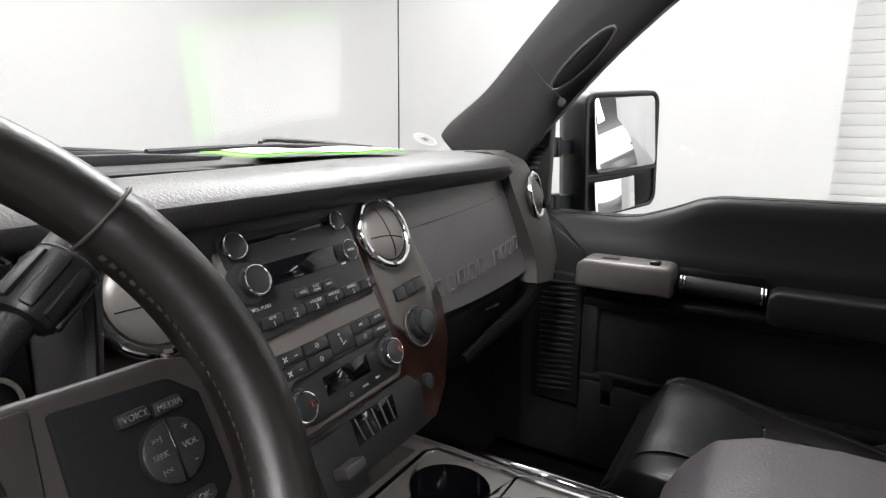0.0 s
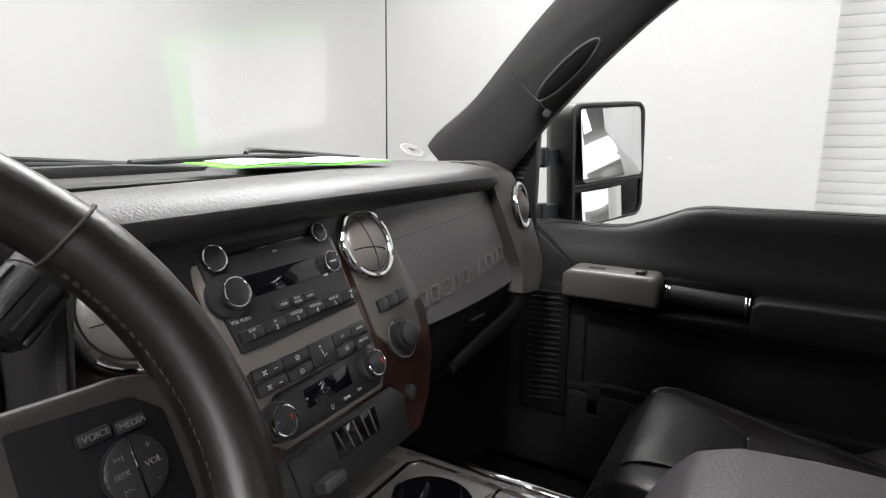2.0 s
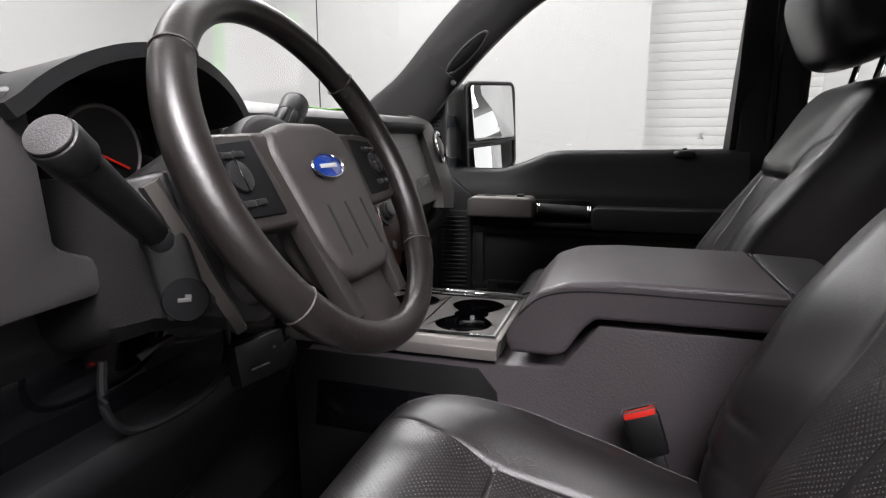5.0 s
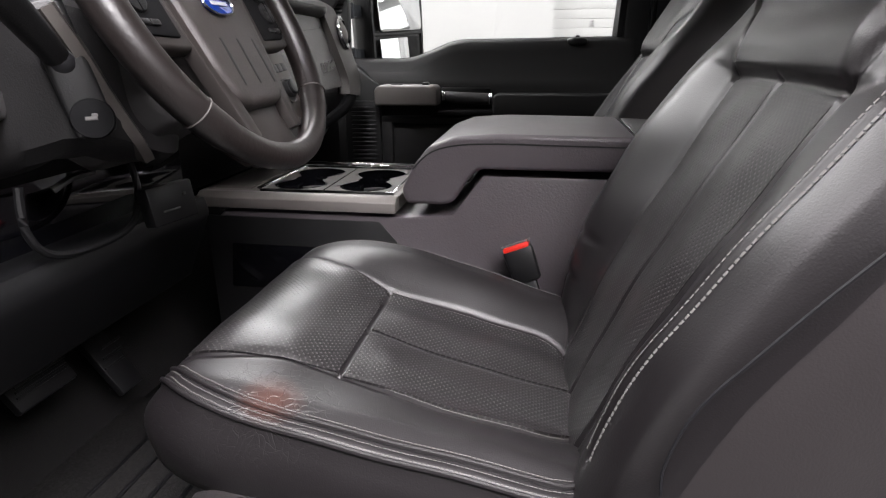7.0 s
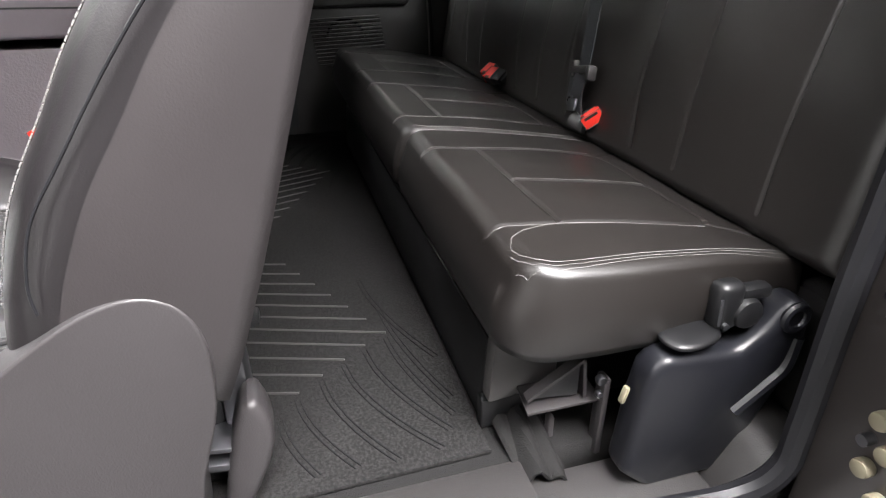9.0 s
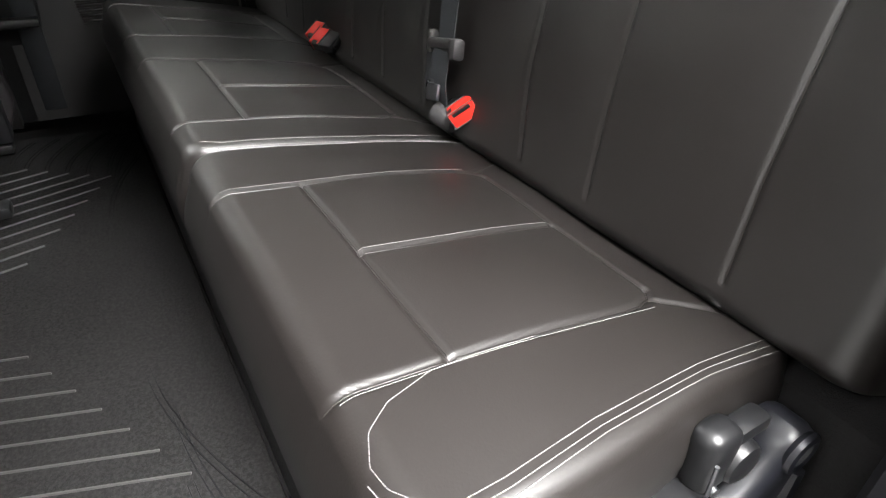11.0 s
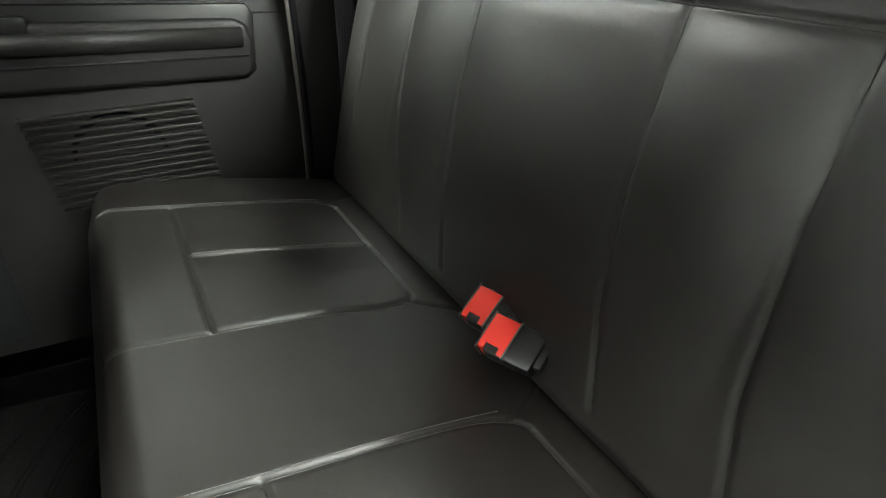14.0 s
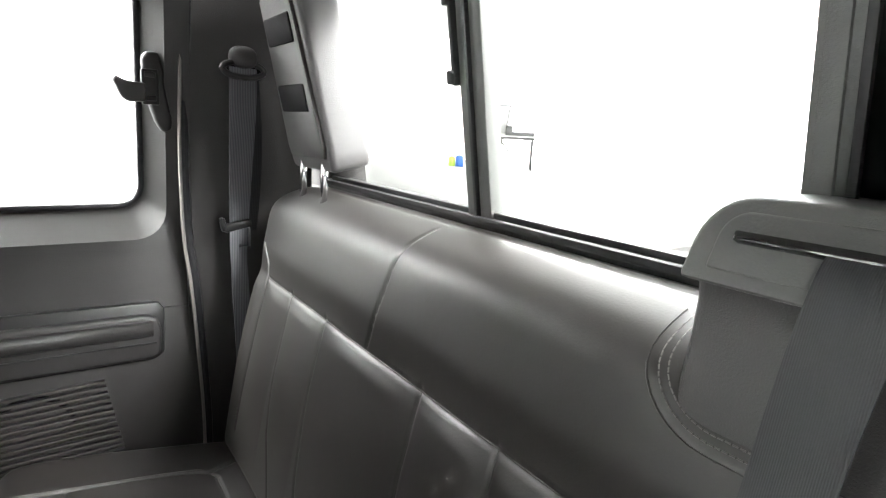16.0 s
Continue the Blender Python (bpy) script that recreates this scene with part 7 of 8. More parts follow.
# ---- rear side door and wall ----
def rear_door():
    d = thing("rear_door", "dark moulded rear access door panel with armrest and speaker grille, closed", "car door")
    def xs(z):
        return float(np.interp(z, [0.0, 0.35, 0.55, 0.60, 0.66, 1.1], [0.83, 0.850, 0.868, 0.872, 0.885, 0.80]))
    part("lower_panel", sheet([[(xs(z), y, z) for z in np.linspace(0.0, 0.60, 16)] for y in np.linspace(-0.655, -0.14, 12)], 0.05, out=(-1, 0, 0)), PLASTIC_SOFT, d, "dark grained rear door panel")
    # window surround with rounded opening
    bm = bmesh.new()
    def rr(y0, y1, z0, z1, r, n=6):
        out = []
        for cy, cz, a0 in ((y0 + r, z0 + r, 180), (y1 - r, z0 + r, 270), (y1 - r, z1 - r, 0), (y0 + r, z1 - r, 90)):
            out += [(cy + r * math.cos(radians(a0 + 90 * k / n)), cz + r * math.sin(radians(a0 + 90 * k / n))) for k in range(n + 1)]
        return out
    loops = [rr(-0.650, -0.14, 0.588, 1.10, 0.012), rr(-0.612, -0.165, 0.604, 1.065, 0.055), rr(-0.598, -0.178, 0.626, 1.05, 0.048), rr(-0.577, -0.19, 0.657, 1.04, 0.040)]
    dep = [0.0, 0.0, 0.02, 0.045]
    vs = [[bm.verts.new((xs(max(z, 0.6)) - 0.008 + dp, y, z)) for y, z in lp] for lp, dp in zip(loops, dep)]
    m = len(vs[0])
    for a, b in zip(vs[:-1], vs[1:]):
        for j in range(m):
            bm.faces.new((a[j], a[(j + 1) % m], b[(j + 1) % m], b[j]))
    ob = part("window_surround", bm, PLASTIC_SOFT, d, "moulded surround of the small side window")
    part("window_seal", sweep([Vector((xs(max(z, 0.6)) + 0.036, y, z)) for y, z in rr(-0.577, -0.19, 0.657, 1.04, 0.040)], round_section(0.006, 8), closed=True, up=(1, 0, 0)), RUBBER, d, "black window seal")
    part("window_glass", sheet([[(xs(z) + 0.04, y, z) for z in np.linspace(0.65, 1.05, 6)] for y in (-0.60, -0.18)], 0.004, out=(1, 0, 0)), GLASS, d, "clear fixed side window")
    # armrest
    # black plate behind the armrest paints the shadow along its rim
    part("armrest_rim_shade", prism([(-0.578, 0.380), (-0.594, 0.392), (-0.597, 0.475), (-0.588, 0.489), (-0.11, 0.494), (-0.11, 0.376)], "x", 0.850, 0.868, 0.004, 2), PLASTIC_BLACK, d, "black plate for the shaded rim round the armrest")
    arm = prism([(-0.574, 0.386), (-0.586, 0.394), (-0.590, 0.440), (-0.583, 0.462), (-0.566, 0.470), (-0.10, 0.472), (-0.10, 0.384)], "x", 0.836, 0.875, 0.008, 3)
    a = part("armrest", arm, PLASTIC_SOFT, d, "raised pull-handle armrest")
    part("armrest_roll", sweep([(0.838, -0.574, 0.446), (0.834, -0.10, 0.446)], [(-0.012, -0.010), (0.0, -0.016), (0.012, -0.010), (0.012, 0.008), (0.0, 0.014), (-0.012, 0.010)]), PLASTIC_SOFT, a)
    part("armrest_line", rbox((0.8352, -0.34, 0.418), (0.003, 0.48, 0.0025), 0.0), PLASTIC_BLACK, a)
    part("release_lever", rbox((0.842, -0.275, 0.468), (0.016, 0.08, 0.026), 0.006), PLASTIC_BLACK, a, "rear door release lever")
    part("panel_seam", rbox((0.8625, -0.62, 0.475), (0.003, 0.055, 0.002), 0.0), PLASTIC_BLACK, d)
    # speaker grille slats
    for k in range(13):
        z = 0.352 - 0.0112 * k
        part("grille_slat", rbox((0.846 - 0.0005 * k, -0.382 - 0.002 * k, z), (0.012, 0.225, 0.0052), 0.0015, (-2, 0, 0)), PLASTIC_SOFT, d)
    part("speaker_cone", B(disc((0.856, -0.385, 0.285), 0.062, 0.008, (0, 90, 0), seg=40), ring((0.852, -0.385, 0.285), 0.060, 0.006, (0, 90, 0))), SCREEN_SHADE, d, "dark round speaker behind the slats")
    part("grille_back", rbox((0.8535, -0.385, 0.28), (0.004, 0.235, 0.165), 0.0), PLASTIC_BLACK, d)
    # quarter window catch
    plate = [(-0.578, 0.915), (-0.586, 0.927), (-0.606, 0.926), (-0.612, 0.905), (-0.614, 0.860), (-0.622, 0.815), (-0.620, 0.798), (-0.608, 0.793), (-0.597, 0.808), (-0.588, 0.838)]
    part("catch_plate", prism(plate, "x", 0.834, 0.862, 0.007, 3), PLASTIC_SOFT, d, "tapered moulded mounting of the catch")
    catch = part("catch_bracket", B(rbox((0.832, -0.589, 0.868), (0.012, 0.026, 0.058), 0.003), rbox((0.828, -0.589, 0.888), (0.008, 0.018, 0.010), 0.003), rbox((0.828, -0.589, 0.850), (0.008, 0.018, 0.010), 0.003)), PLASTIC_BLACK, d, "black catch bracket")
    part("catch_lever", prism([(-0.582, 0.844), (-0.582, 0.874), (-0.552, 0.876), (-0.538, 0.884), (-0.534, 0.876), (-0.545, 0.850), (-0.556, 0.842)], "x", 0.822, 0.842, 0.005, 3), PLASTIC, catch, "window catch lever with a flared tip")
    part("outer_skin", prism([(-0.66, -0.12), (-0.66, 0.60), (-0.12, 0.60), (-0.12, -0.12)], "x", 0.90, 0.925, 0.004), PAINT, d)
    return d


rear_door()

shell("door_seal", sweep(smooth_line([(0.852, -0.664, 0.10), (0.846, -0.664, 0.25), (0.842, -0.657, 0.40), (0.838, -0.648, 0.53), (0.842, -0.640, 0.62), (0.842, -0.640, 0.80), (0.838, -0.652, 1.02), (0.80, -0.655, 1.10)], 6), round_section(0.009, 8), up=(1, 0, 0)), RUBBER, "black rubber door seal", "seal")
shell("seal_strip", sweep(smooth_line([(0.840, -0.655, 0.10), (0.834, -0.655, 0.25), (0.830, -0.648, 0.40), (0.826, -0.639, 0.53), (0.830, -0.631, 0.62), (0.830, -0.631, 0.80), (0.826, -0.643, 1.02)], 6), round_section(0.0030, 6), up=(1, 0, 0)), SATIN, "thin bright edge of the door seal", "seal")
shell("corner_trim", sheet([[(0.858 - 0.03 * v - 0.20 * max(0.0, v - 0.80) * 1.0, -0.640 - 0.215 * v, z) for v in np.linspace(0, 1, 8)] for z in np.linspace(0.0, 1.12, 12)], 0.03, out=(-1, 0, 0)), PLASTIC_SOFT, "dark moulded rear corner trim", "trim")
# rear wall below the window, window frame with two uprights
shell("rear_wall", rbox((0.02, -0.895, 0.335), (1.70, 0.05, 0.75), 0.0), PLASTIC_BLACK, "dark rear wall of the cab", "wall")
shell("rear_header", rbox((0.02, -0.835, 1.105), (1.70, 0.05, 0.10), 0.0), PLASTIC_SOFT, "dark trim above the rear window", "wall")
shell("corner_wall", rbox((0.78, -0.865, 0.90), (0.20, 0.05, 0.46), 0.0, (-8.8, 0, 0)), PLASTIC_SOFT, "dark rear corner panel", "wall")
shell("corner_wall", rbox((-0.74, -0.865, 0.90), (0.20, 0.05, 0.46), 0.0, (-8.8, 0, 0)), PLASTIC_SOFT, "dark rear corner panel", "wall")


def rear_window():
    w = thing("window_1", "three-part rear window with black sliding frame", "window", kind="structure")
    part("window_frame", B(rbox((0.02, -0.872, 0.716), (1.40, 0.035, 0.022), 0.004), rbox((0.02, -0.872, 1.06), (1.40, 0.03, 0.02), 0.004)), PLASTIC_BLACK, w, "black rear window frame")
    part("slider_track", B(rbox((0.02, -0.850, 0.725), (1.36, 0.006, 0.008), 0.001), rbox((0.02, -0.862, 0.7295), (1.36, 0.006, 0.008), 0.001)), RUBBER, w)
    for x, s, wide in ((0.247, 0.022, 0.022), (-0.103, 0.0, 0.028)):
        part("upright", B(rbox((x, -0.866, 0.89), (wide, 0.022, 0.34), 0.004), rbox((x + s, -0.860, 0.89), (0.014, 0.016, 0.34), 0.001)), UPRIGHT, w, "grey upright of the sliding window")
        part("run_channel", rbox((x + s * 0.55 - (0.0 if s else 0.018), -0.853, 0.89), (0.006, 0.006, 0.34), 0.001), RUBBER, w, "black rubber run channel")
    part("slider_latch", B(rbox((0.278, -0.850, 0.925), (0.007, 0.012, 0.10), 0.003), rbox((0.281, -0.846, 0.967), (0.010, 0.012, 0.016), 0.003), rbox((0.281, -0.846, 0.885), (0.010, 0.012, 0.016), 0.003)), PLASTIC_BLACK, w, "slider latch")
    part("pane", rbox((0.48, -0.875, 0.89), (0.41, 0.004, 0.34), 0.0), GLASS_REAR, w)
    part("pane", rbox((0.085, -0.872, 0.89), (0.34, 0.004, 0.34), 0.0), GLASS_REAR, w)
    # opaque dark sheet in place of clear glass on this side
    part("pane", rbox((-0.37, -0.875, 0.89), (0.54, 0.004, 0.34), 0.0), DARK_PANE, w, "opaque dark pane")
    w.matrix_basis = pose(0, -0.866, 0.72, -8.8) @ pose(0, 0.866, -0.72)
    return w


rear_window()


def rear_headrest(x, label):
    h = thing("rear_headrest", label, "headrest", "rear headrests")
    P = pose(x, -0.812, 0.752, -13, 0, 0)
    body = prism([(-0.085, 0.0), (-0.090, 0.02), (-0.080, 0.27), (-0.068, 0.285), (0.068, 0.285), (0.080, 0.27), (0.090, 0.02), (0.085, -0.002)], "y", -0.048, 0.018, 0.018, 4)
    part("pad", moved(body, P), PLASTIC, h, "padded vinyl headrest")
    part("shell", moved(prism([(-0.070, 0.022), (-0.076, 0.04), (-0.064, 0.265), (0.062, 0.265), (0.074, 0.04), (0.070, 0.022)], "y", 0.012, 0.024, 0.004), P), PLASTIC_SOFT, h, "hard plastic face of the headrest")
    for sx in (-0.045, 0.045):
        part("post", tube([(x + sx, -0.795, 0.69), (x + sx, -0.798, 0.80)], 0.006, smooth=1), CHROME, h, "chrome headrest post")
    # no openings are cut: black blocks carry the shade of the slots
    for z in (0.115, 0.215):
        part("slot_shade", moved(rbox((0.0, 0.022, z), (0.11, 0.010, 0.042), 0.004), P), MATTE, h, "black block for the shade in a headrest face slot")
    return h


rear_headrest(0.630, "upright dark vinyl headrest on chrome posts at the rear bench end")
rear_headrest(-0.590, "upright dark vinyl headrest on chrome posts behind the driver")


def ribbon(name, pts, width, parent, mat=BELT, across=(1, 0, 0), thick=0.0016):
    path = smooth_line(pts, 8)
    ac = Vector(across).normalized()
    first, last = width if isinstance(width, tuple) else (width, width)
    wide = np.linspace(first, last, len(path))
    g = [[p + ac * u * w for u in np.linspace(-0.5, 0.5, 5)] for p, w in zip(path, wide)]
    return part(name, sheet([[tuple(q) for q in r] for r in g], thick), mat, parent)


def side_belt():
    b = thing("seat_belt", "grey webbing seat belt hanging at the rear corner", "seat belt", "rear belts")
    def strap(name, rows, mat, thick=0.0016):
        # rows: x, middle y, z, width
        path = smooth_line([(x, y, z) for x, y, z, _ in rows], 8)
        wide = np.interp(np.linspace(0, 1, len(path)), np.linspace(0, 1, len(rows)), [w for *_, w in rows])
        ac = Vector((0.25, -1, 0)).normalized()
        return part(name, sheet([[tuple(p + ac * u * w) for u in np.linspace(-0.5, 0.5, 5)] for p, w in zip(path, wide)], thick), mat, b)
    strap("webbing", [(0.806, -0.735, 0.912, 0.052), (0.806, -0.734, 0.85, 0.052), (0.804, -0.730, 0.78, 0.048), (0.802, -0.725, 0.70, 0.042), (0.801, -0.722, 0.64, 0.038), (0.801, -0.720, 0.56, 0.032), (0.804, -0.728, 0.40, 0.036), (0.806, -0.735, 0.26, 0.044)], BELT_LIT)
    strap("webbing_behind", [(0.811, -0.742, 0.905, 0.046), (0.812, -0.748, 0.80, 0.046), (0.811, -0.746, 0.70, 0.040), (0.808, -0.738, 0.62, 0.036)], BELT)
    oval = [(0.806 - 0.25 * 0.039 * math.cos(t), -0.736 + 0.039 * math.cos(t), 0.908 + 0.013 * math.sin(t)) for t in np.linspace(0, 2 * math.pi, 20, endpoint=False)]
    part("guide_ring", sweep([Vector(p) for p in oval], round_section(0.0055, 8), closed=True, up=(1, 0, 0)), PLASTIC, b, "wide oval belt guide loop")
    part("guide_mouth", rbox((0.809, -0.736, 0.908), (0.004, 0.068, 0.018), 0.002, (0, 0, 14)), SCREEN_SHADE, b)
    part("anchor_cover", ball((0.806, -0.735, 0.929), (0.016, 0.024, 0.019), power=0.8), PLASTIC, b, "rounded anchor bolt cover")
    part("tongue", B(moved(rbox((0, 0, 0), (0.012, 0.050, 0.016), 0.005), pose(0.797, -0.717, 0.633, -12)), moved(rbox((0, 0.024, 0.008), (0.012, 0.010, 0.026), 0.004), pose(0.797, -0.717, 0.633, -12))), PLASTIC_BLACK, b, "belt tongue")
    part("blade", sweep([(0.797, -0.738, 0.628), (0.797, -0.738, 0.594), (0.797, -0.720, 0.594)], round_section(0.0022, 6), up=(1, 0, 0)), STEEL, b, "bright steel tongue blade")
    return b


side_belt()


def centre_belt():
    b = thing("seat_belt", "grey webbing centre seat belt from a housing in the backrest", "seat belt", "rear belts")
    def lid(x0, x1, z0, z1, r, y0, y1):
        # rounded upper corners, face leaning back towards the top
        poly = [(x0, z0)] + [(x0 + r - r * math.cos(t), z1 - r + r * math.sin(t)) for t in np.linspace(0, math.pi / 2, 7)]
        poly += [(x1 - r + r * math.sin(t), z1 - r + r * math.cos(t)) for t in np.linspace(0, math.pi / 2, 7)] + [(x1, z0)]
        bm = prism(poly, "y", y0, y1, 0.006, 3)
        for v in bm.verts:
            v.co.y -= (v.co.z - 0.740) * 0.50
        return bm
    body = prism([(-0.840, 0.62), (-0.840, 0.745), (-0.768, 0.748), (-0.772, 0.730), (-0.770, 0.700), (-0.760, 0.655), (-0.762, 0.62)], "x", -0.340, -0.070, 0.010, 3)
    h = part("belt_housing", body, PLASTIC, b, "dark plastic belt housing")
    part("housing_head", lid(-0.347, -0.069, 0.742, 0.794, 0.030, -0.835, -0.752), UPRIGHT, h, "rounded grey head of the housing")
    part("slot_plate", lid(-0.330, -0.084, 0.751, 0.785, 0.016, -0.760, -0.7505), UPRIGHT, h)
    part("housing_slot", rbox((-0.150, -0.7645, 0.7705), (0.108, 0.010, 0.0065), 0.002, (26, 0, 0)), SCREEN_SHADE, h, "belt slot")
    ribbon("webbing", [(-0.168, -0.774, 0.772), (-0.168, -0.762, 0.770), (-0.167, -0.750, 0.755), (-0.164, -0.738, 0.715), (-0.161, -0.724, 0.655), (-0.160, -0.692, 0.54), (-0.168, -0.672, 0.40), (-0.170, -0.667, 0.356)], (0.047, 0.034), b)
    tongue = part("tongue", B(moved(rbox((0, 0, 0.004), (0.070, 0.015, 0.014), 0.004), pose(-0.163, -0.668, 0.349, 10, 10, 0)), moved(rbox((0, 0, 0), (0.012, 0.014, 0.030), 0.004), pose(-0.133, -0.669, 0.350, 10, 10, 0)), moved(rbox((0, 0, 0), (0.016, 0.018, 0.026), 0.005), pose(-0.193, -0.667, 0.352, 10, 10, 0))), PLASTIC_SOFT, b, "dark plastic belt tongue bar")
    part("blade", moved(prism([(-0.014, 0.022), (0.014, 0.022), (0.010, -0.028), (0.004, -0.034), (-0.006, -0.034), (-0.012, -0.028)], "y", -0.0015, 0.0015, 0.0006), pose(-0.142, -0.662, 0.318, 10, 6, 0)), STEEL, tongue, "dull steel tongue blade")
    part("blade_slot", moved(rbox((0, 0.002, -0.020), (0.007, 0.002, 0.009), 0.0), pose(-0.142, -0.662, 0.318, 10, 6, 0)), SCREEN_SHADE, tongue)
    ribbon("lower_webbing", [(-0.168, -0.664, 0.346), (-0.164, -0.660, 0.312), (-0.166, -0.662, 0.285), (-0.164, -0.668, 0.255)], 0.040, b)
    part("anchor_loop", disc((-0.176, -0.666, 0.262), 0.0165, 0.036, (0, 78, 24), bevel=0.004), PLASTIC, b, "round grey anchor roller")
    part("mini_tongue", rbox((-0.160, -0.655, 0.292), (0.03, 0.006, 0.022), 0.003, (12, 10, 0)), STEEL, b, "bright steel small tongue")
    return b


centre_belt()


def lying(head, long_way, wide_way):
    """A pose whose z runs along long_way to the buckle's button at head."""
    z = Vector(long_way).normalized()
    x = (Vector(wide_way) - z * Vector(wide_way).dot(z)).normalized()
    y = z.cross(x)
    o = Vector(head) - z * 0.036
    return Matrix(((x.x, y.x, z.x, o.x), (x.y, y.y, z.y, o.y), (x.z, y.z, z.z, o.z), (0, 0, 0, 1)))


buckle("black belt buckle with red button lying at the bench division", lying((-0.222, -0.664, 0.279), (-0.85, 0.45, -0.05), (0.25, 0.75, -0.6)), size=0.86, tail=0.03, low=0.010)
buckle("black belt buckle with red button lying on the bench", lying((0.262, -0.650, 0.270), (0.9, 0.35, 0.0), (-0.3, 0.75, -0.55)), size=0.86, tail=0.012, low=0.008)
buckle("black belt buckle with red button lying on the bench", lying((0.306, -0.660, 0.272), (0.9, 0.30, 0.0), (-0.3, 0.75, -0.55)), size=0.86, tail=0.012, low=0.008)

# ---- floor mats and what is under the bench ----
def rear_mat():
    m = thing("floor_mat", "dark fibre floor mat with raised chevron ribs", "floor mat", "floor mats")
    part("sheet", prism([(-0.632, -0.335), (-0.636, -0.10), (-0.60, 0.02), (0.66, 0.02), (0.70, -0.12), (0.68, -0.335)], "z", 0.001, 0.009, 0.003), MAT_RUBBER, m)
    # pale straight ribs whose ends form a zigzag; black strips for the shade in pressed arcs run on from them, mirrored
    # on the other half
    def rib(pts, mat, w, h):
        part("rib" if mat is MAT_RIB else "groove_shade", sweep(smooth_line([(x, y, 0.0092 + h) for x, y in pts], 6), [(-w, -0.002), (w, -0.002), (w * 0.5, 0.0016), (-w * 0.5, 0.0016)]), mat, m)
    for side in (1, -1):
        def X(x):
            return x if side > 0 else 0.05 - x
        ends = []
        for k in range(11):
            x0, y0 = -0.072 - 0.0365 * k - 0.0006 * max(0, k - 6) ** 2, -0.050
            y1 = -0.118 - 0.0235 * k if k < 7 else -0.257 + 0.0345 * (k - 6)
            x1 = x0 + 0.37 * (y1 + 0.066)
            ends.append((x1, y1))
            rib([(X(x0), y0), (X((x0 + x1) / 2), (y0 + y1) / 2), (X(x1), y1)], MAT_RIB, 0.0016, 0.0006)
        fan = [(ends[k], e) for k, e in ((6, (-0.560, -0.312)), (7, (-0.585, -0.300)), (8, (-0.612, -0.282)), (9, (-0.616, -0.228)), (10, (-0.612, -0.180)))]
        fan += [((-0.506, -0.096), (-0.612, -0.134)), ((-0.26, -0.262), (-0.53, -0.318)), ((-0.17, -0.245), (-0.44, -0.322))]
        for (ax, ay), (bx, by) in fan:
            for off in (0.0, 0.0065):
                us = np.linspace(0.03, 1, 7)
                rib([(X(ax + (bx - ax) * u ** 0.85 - off * 0.5), ay + (by - ay) * u ** 1.5 + off) for u in us], MATTE, 0.0012, -0.0006)
    return m


rear_mat()


def front_mat():
    m = thing("floor_mat", "dark ribbed floor mat in the driver's footwell", "floor mat", "floor mats")
    part("sheet", prism([(-0.68, 0.42), (-0.68, 0.86), (-0.22, 0.86), (-0.20, 0.42)], "z", 0.001, 0.010, 0.003), MAT_RUBBER, m)
    # these ribs are blackened for the shade under the dash
    for k in range(8):
        part("rib", sweep([(-0.64, 0.45 + 0.045 * k, 0.0105), (-0.26, 0.45 + 0.045 * k, 0.0105)], box_section(0.006, 0.005)), MATTE, m)
    return m


front_mat()


def pedal(x, y, z, w, h, label):
    p = thing("pedal", label, "pedal", "pedals")
    # pads and grips blackened as well, for the shade they sit in
    part("pad", rbox((x, y, z), (w, 0.014, h), 0.004, (-35, 0, 0)), BUCKLE_SHADE, p)
    for k in range(5):
        part("grip_bar", rbox((x, y - 0.009, z + (k - 2) * h / 6), (w * 0.86, 0.004, 0.004), 0.001, (-35, 0, 0)), BUCKLE_SHADE, p)
    part("arm", tube([(x, y + 0.01, z), (x, y + 0.08, z + 0.10), (x, y + 0.10, z + 0.26)], 0.008, 8), PLASTIC_BLACK, p)
    return p


pedal(-0.300, 0.83, 0.13, 0.050, 0.11, "ribbed accelerator pedal, blackened for the footwell shade")
pedal(-0.460, 0.80, 0.195, 0.095, 0.050, "ribbed brake pedal, blackened for the footwell shade")


def bench_base():
    b = thing("bench_storage", "black plastic storage box under the bench", "storage box")
    part("box", prism([(-0.338, 0.004), (-0.345, 0.130), (-0.62, 0.125), (-0.62, 0.004)], "x", -0.575, 0.66, 0.006), PLASTIC_BLACK, b, "long black storage box")
    part("end_panel", prism([(-0.340, 0.050), (-0.346, 0.138), (-0.430, 0.132), (-0.43, 0.06)], "x", -0.600, -0.574, 0.005), PLATE, b, "grey end panel of the box")
    part("end_foot", prism([(-0.335, 0.003), (-0.335, 0.048), (-0.44, 0.05), (-0.44, 0.010)], "x", -0.592, -0.574, 0.003), PLASTIC_BLACK, b)
    return b


bench_base()


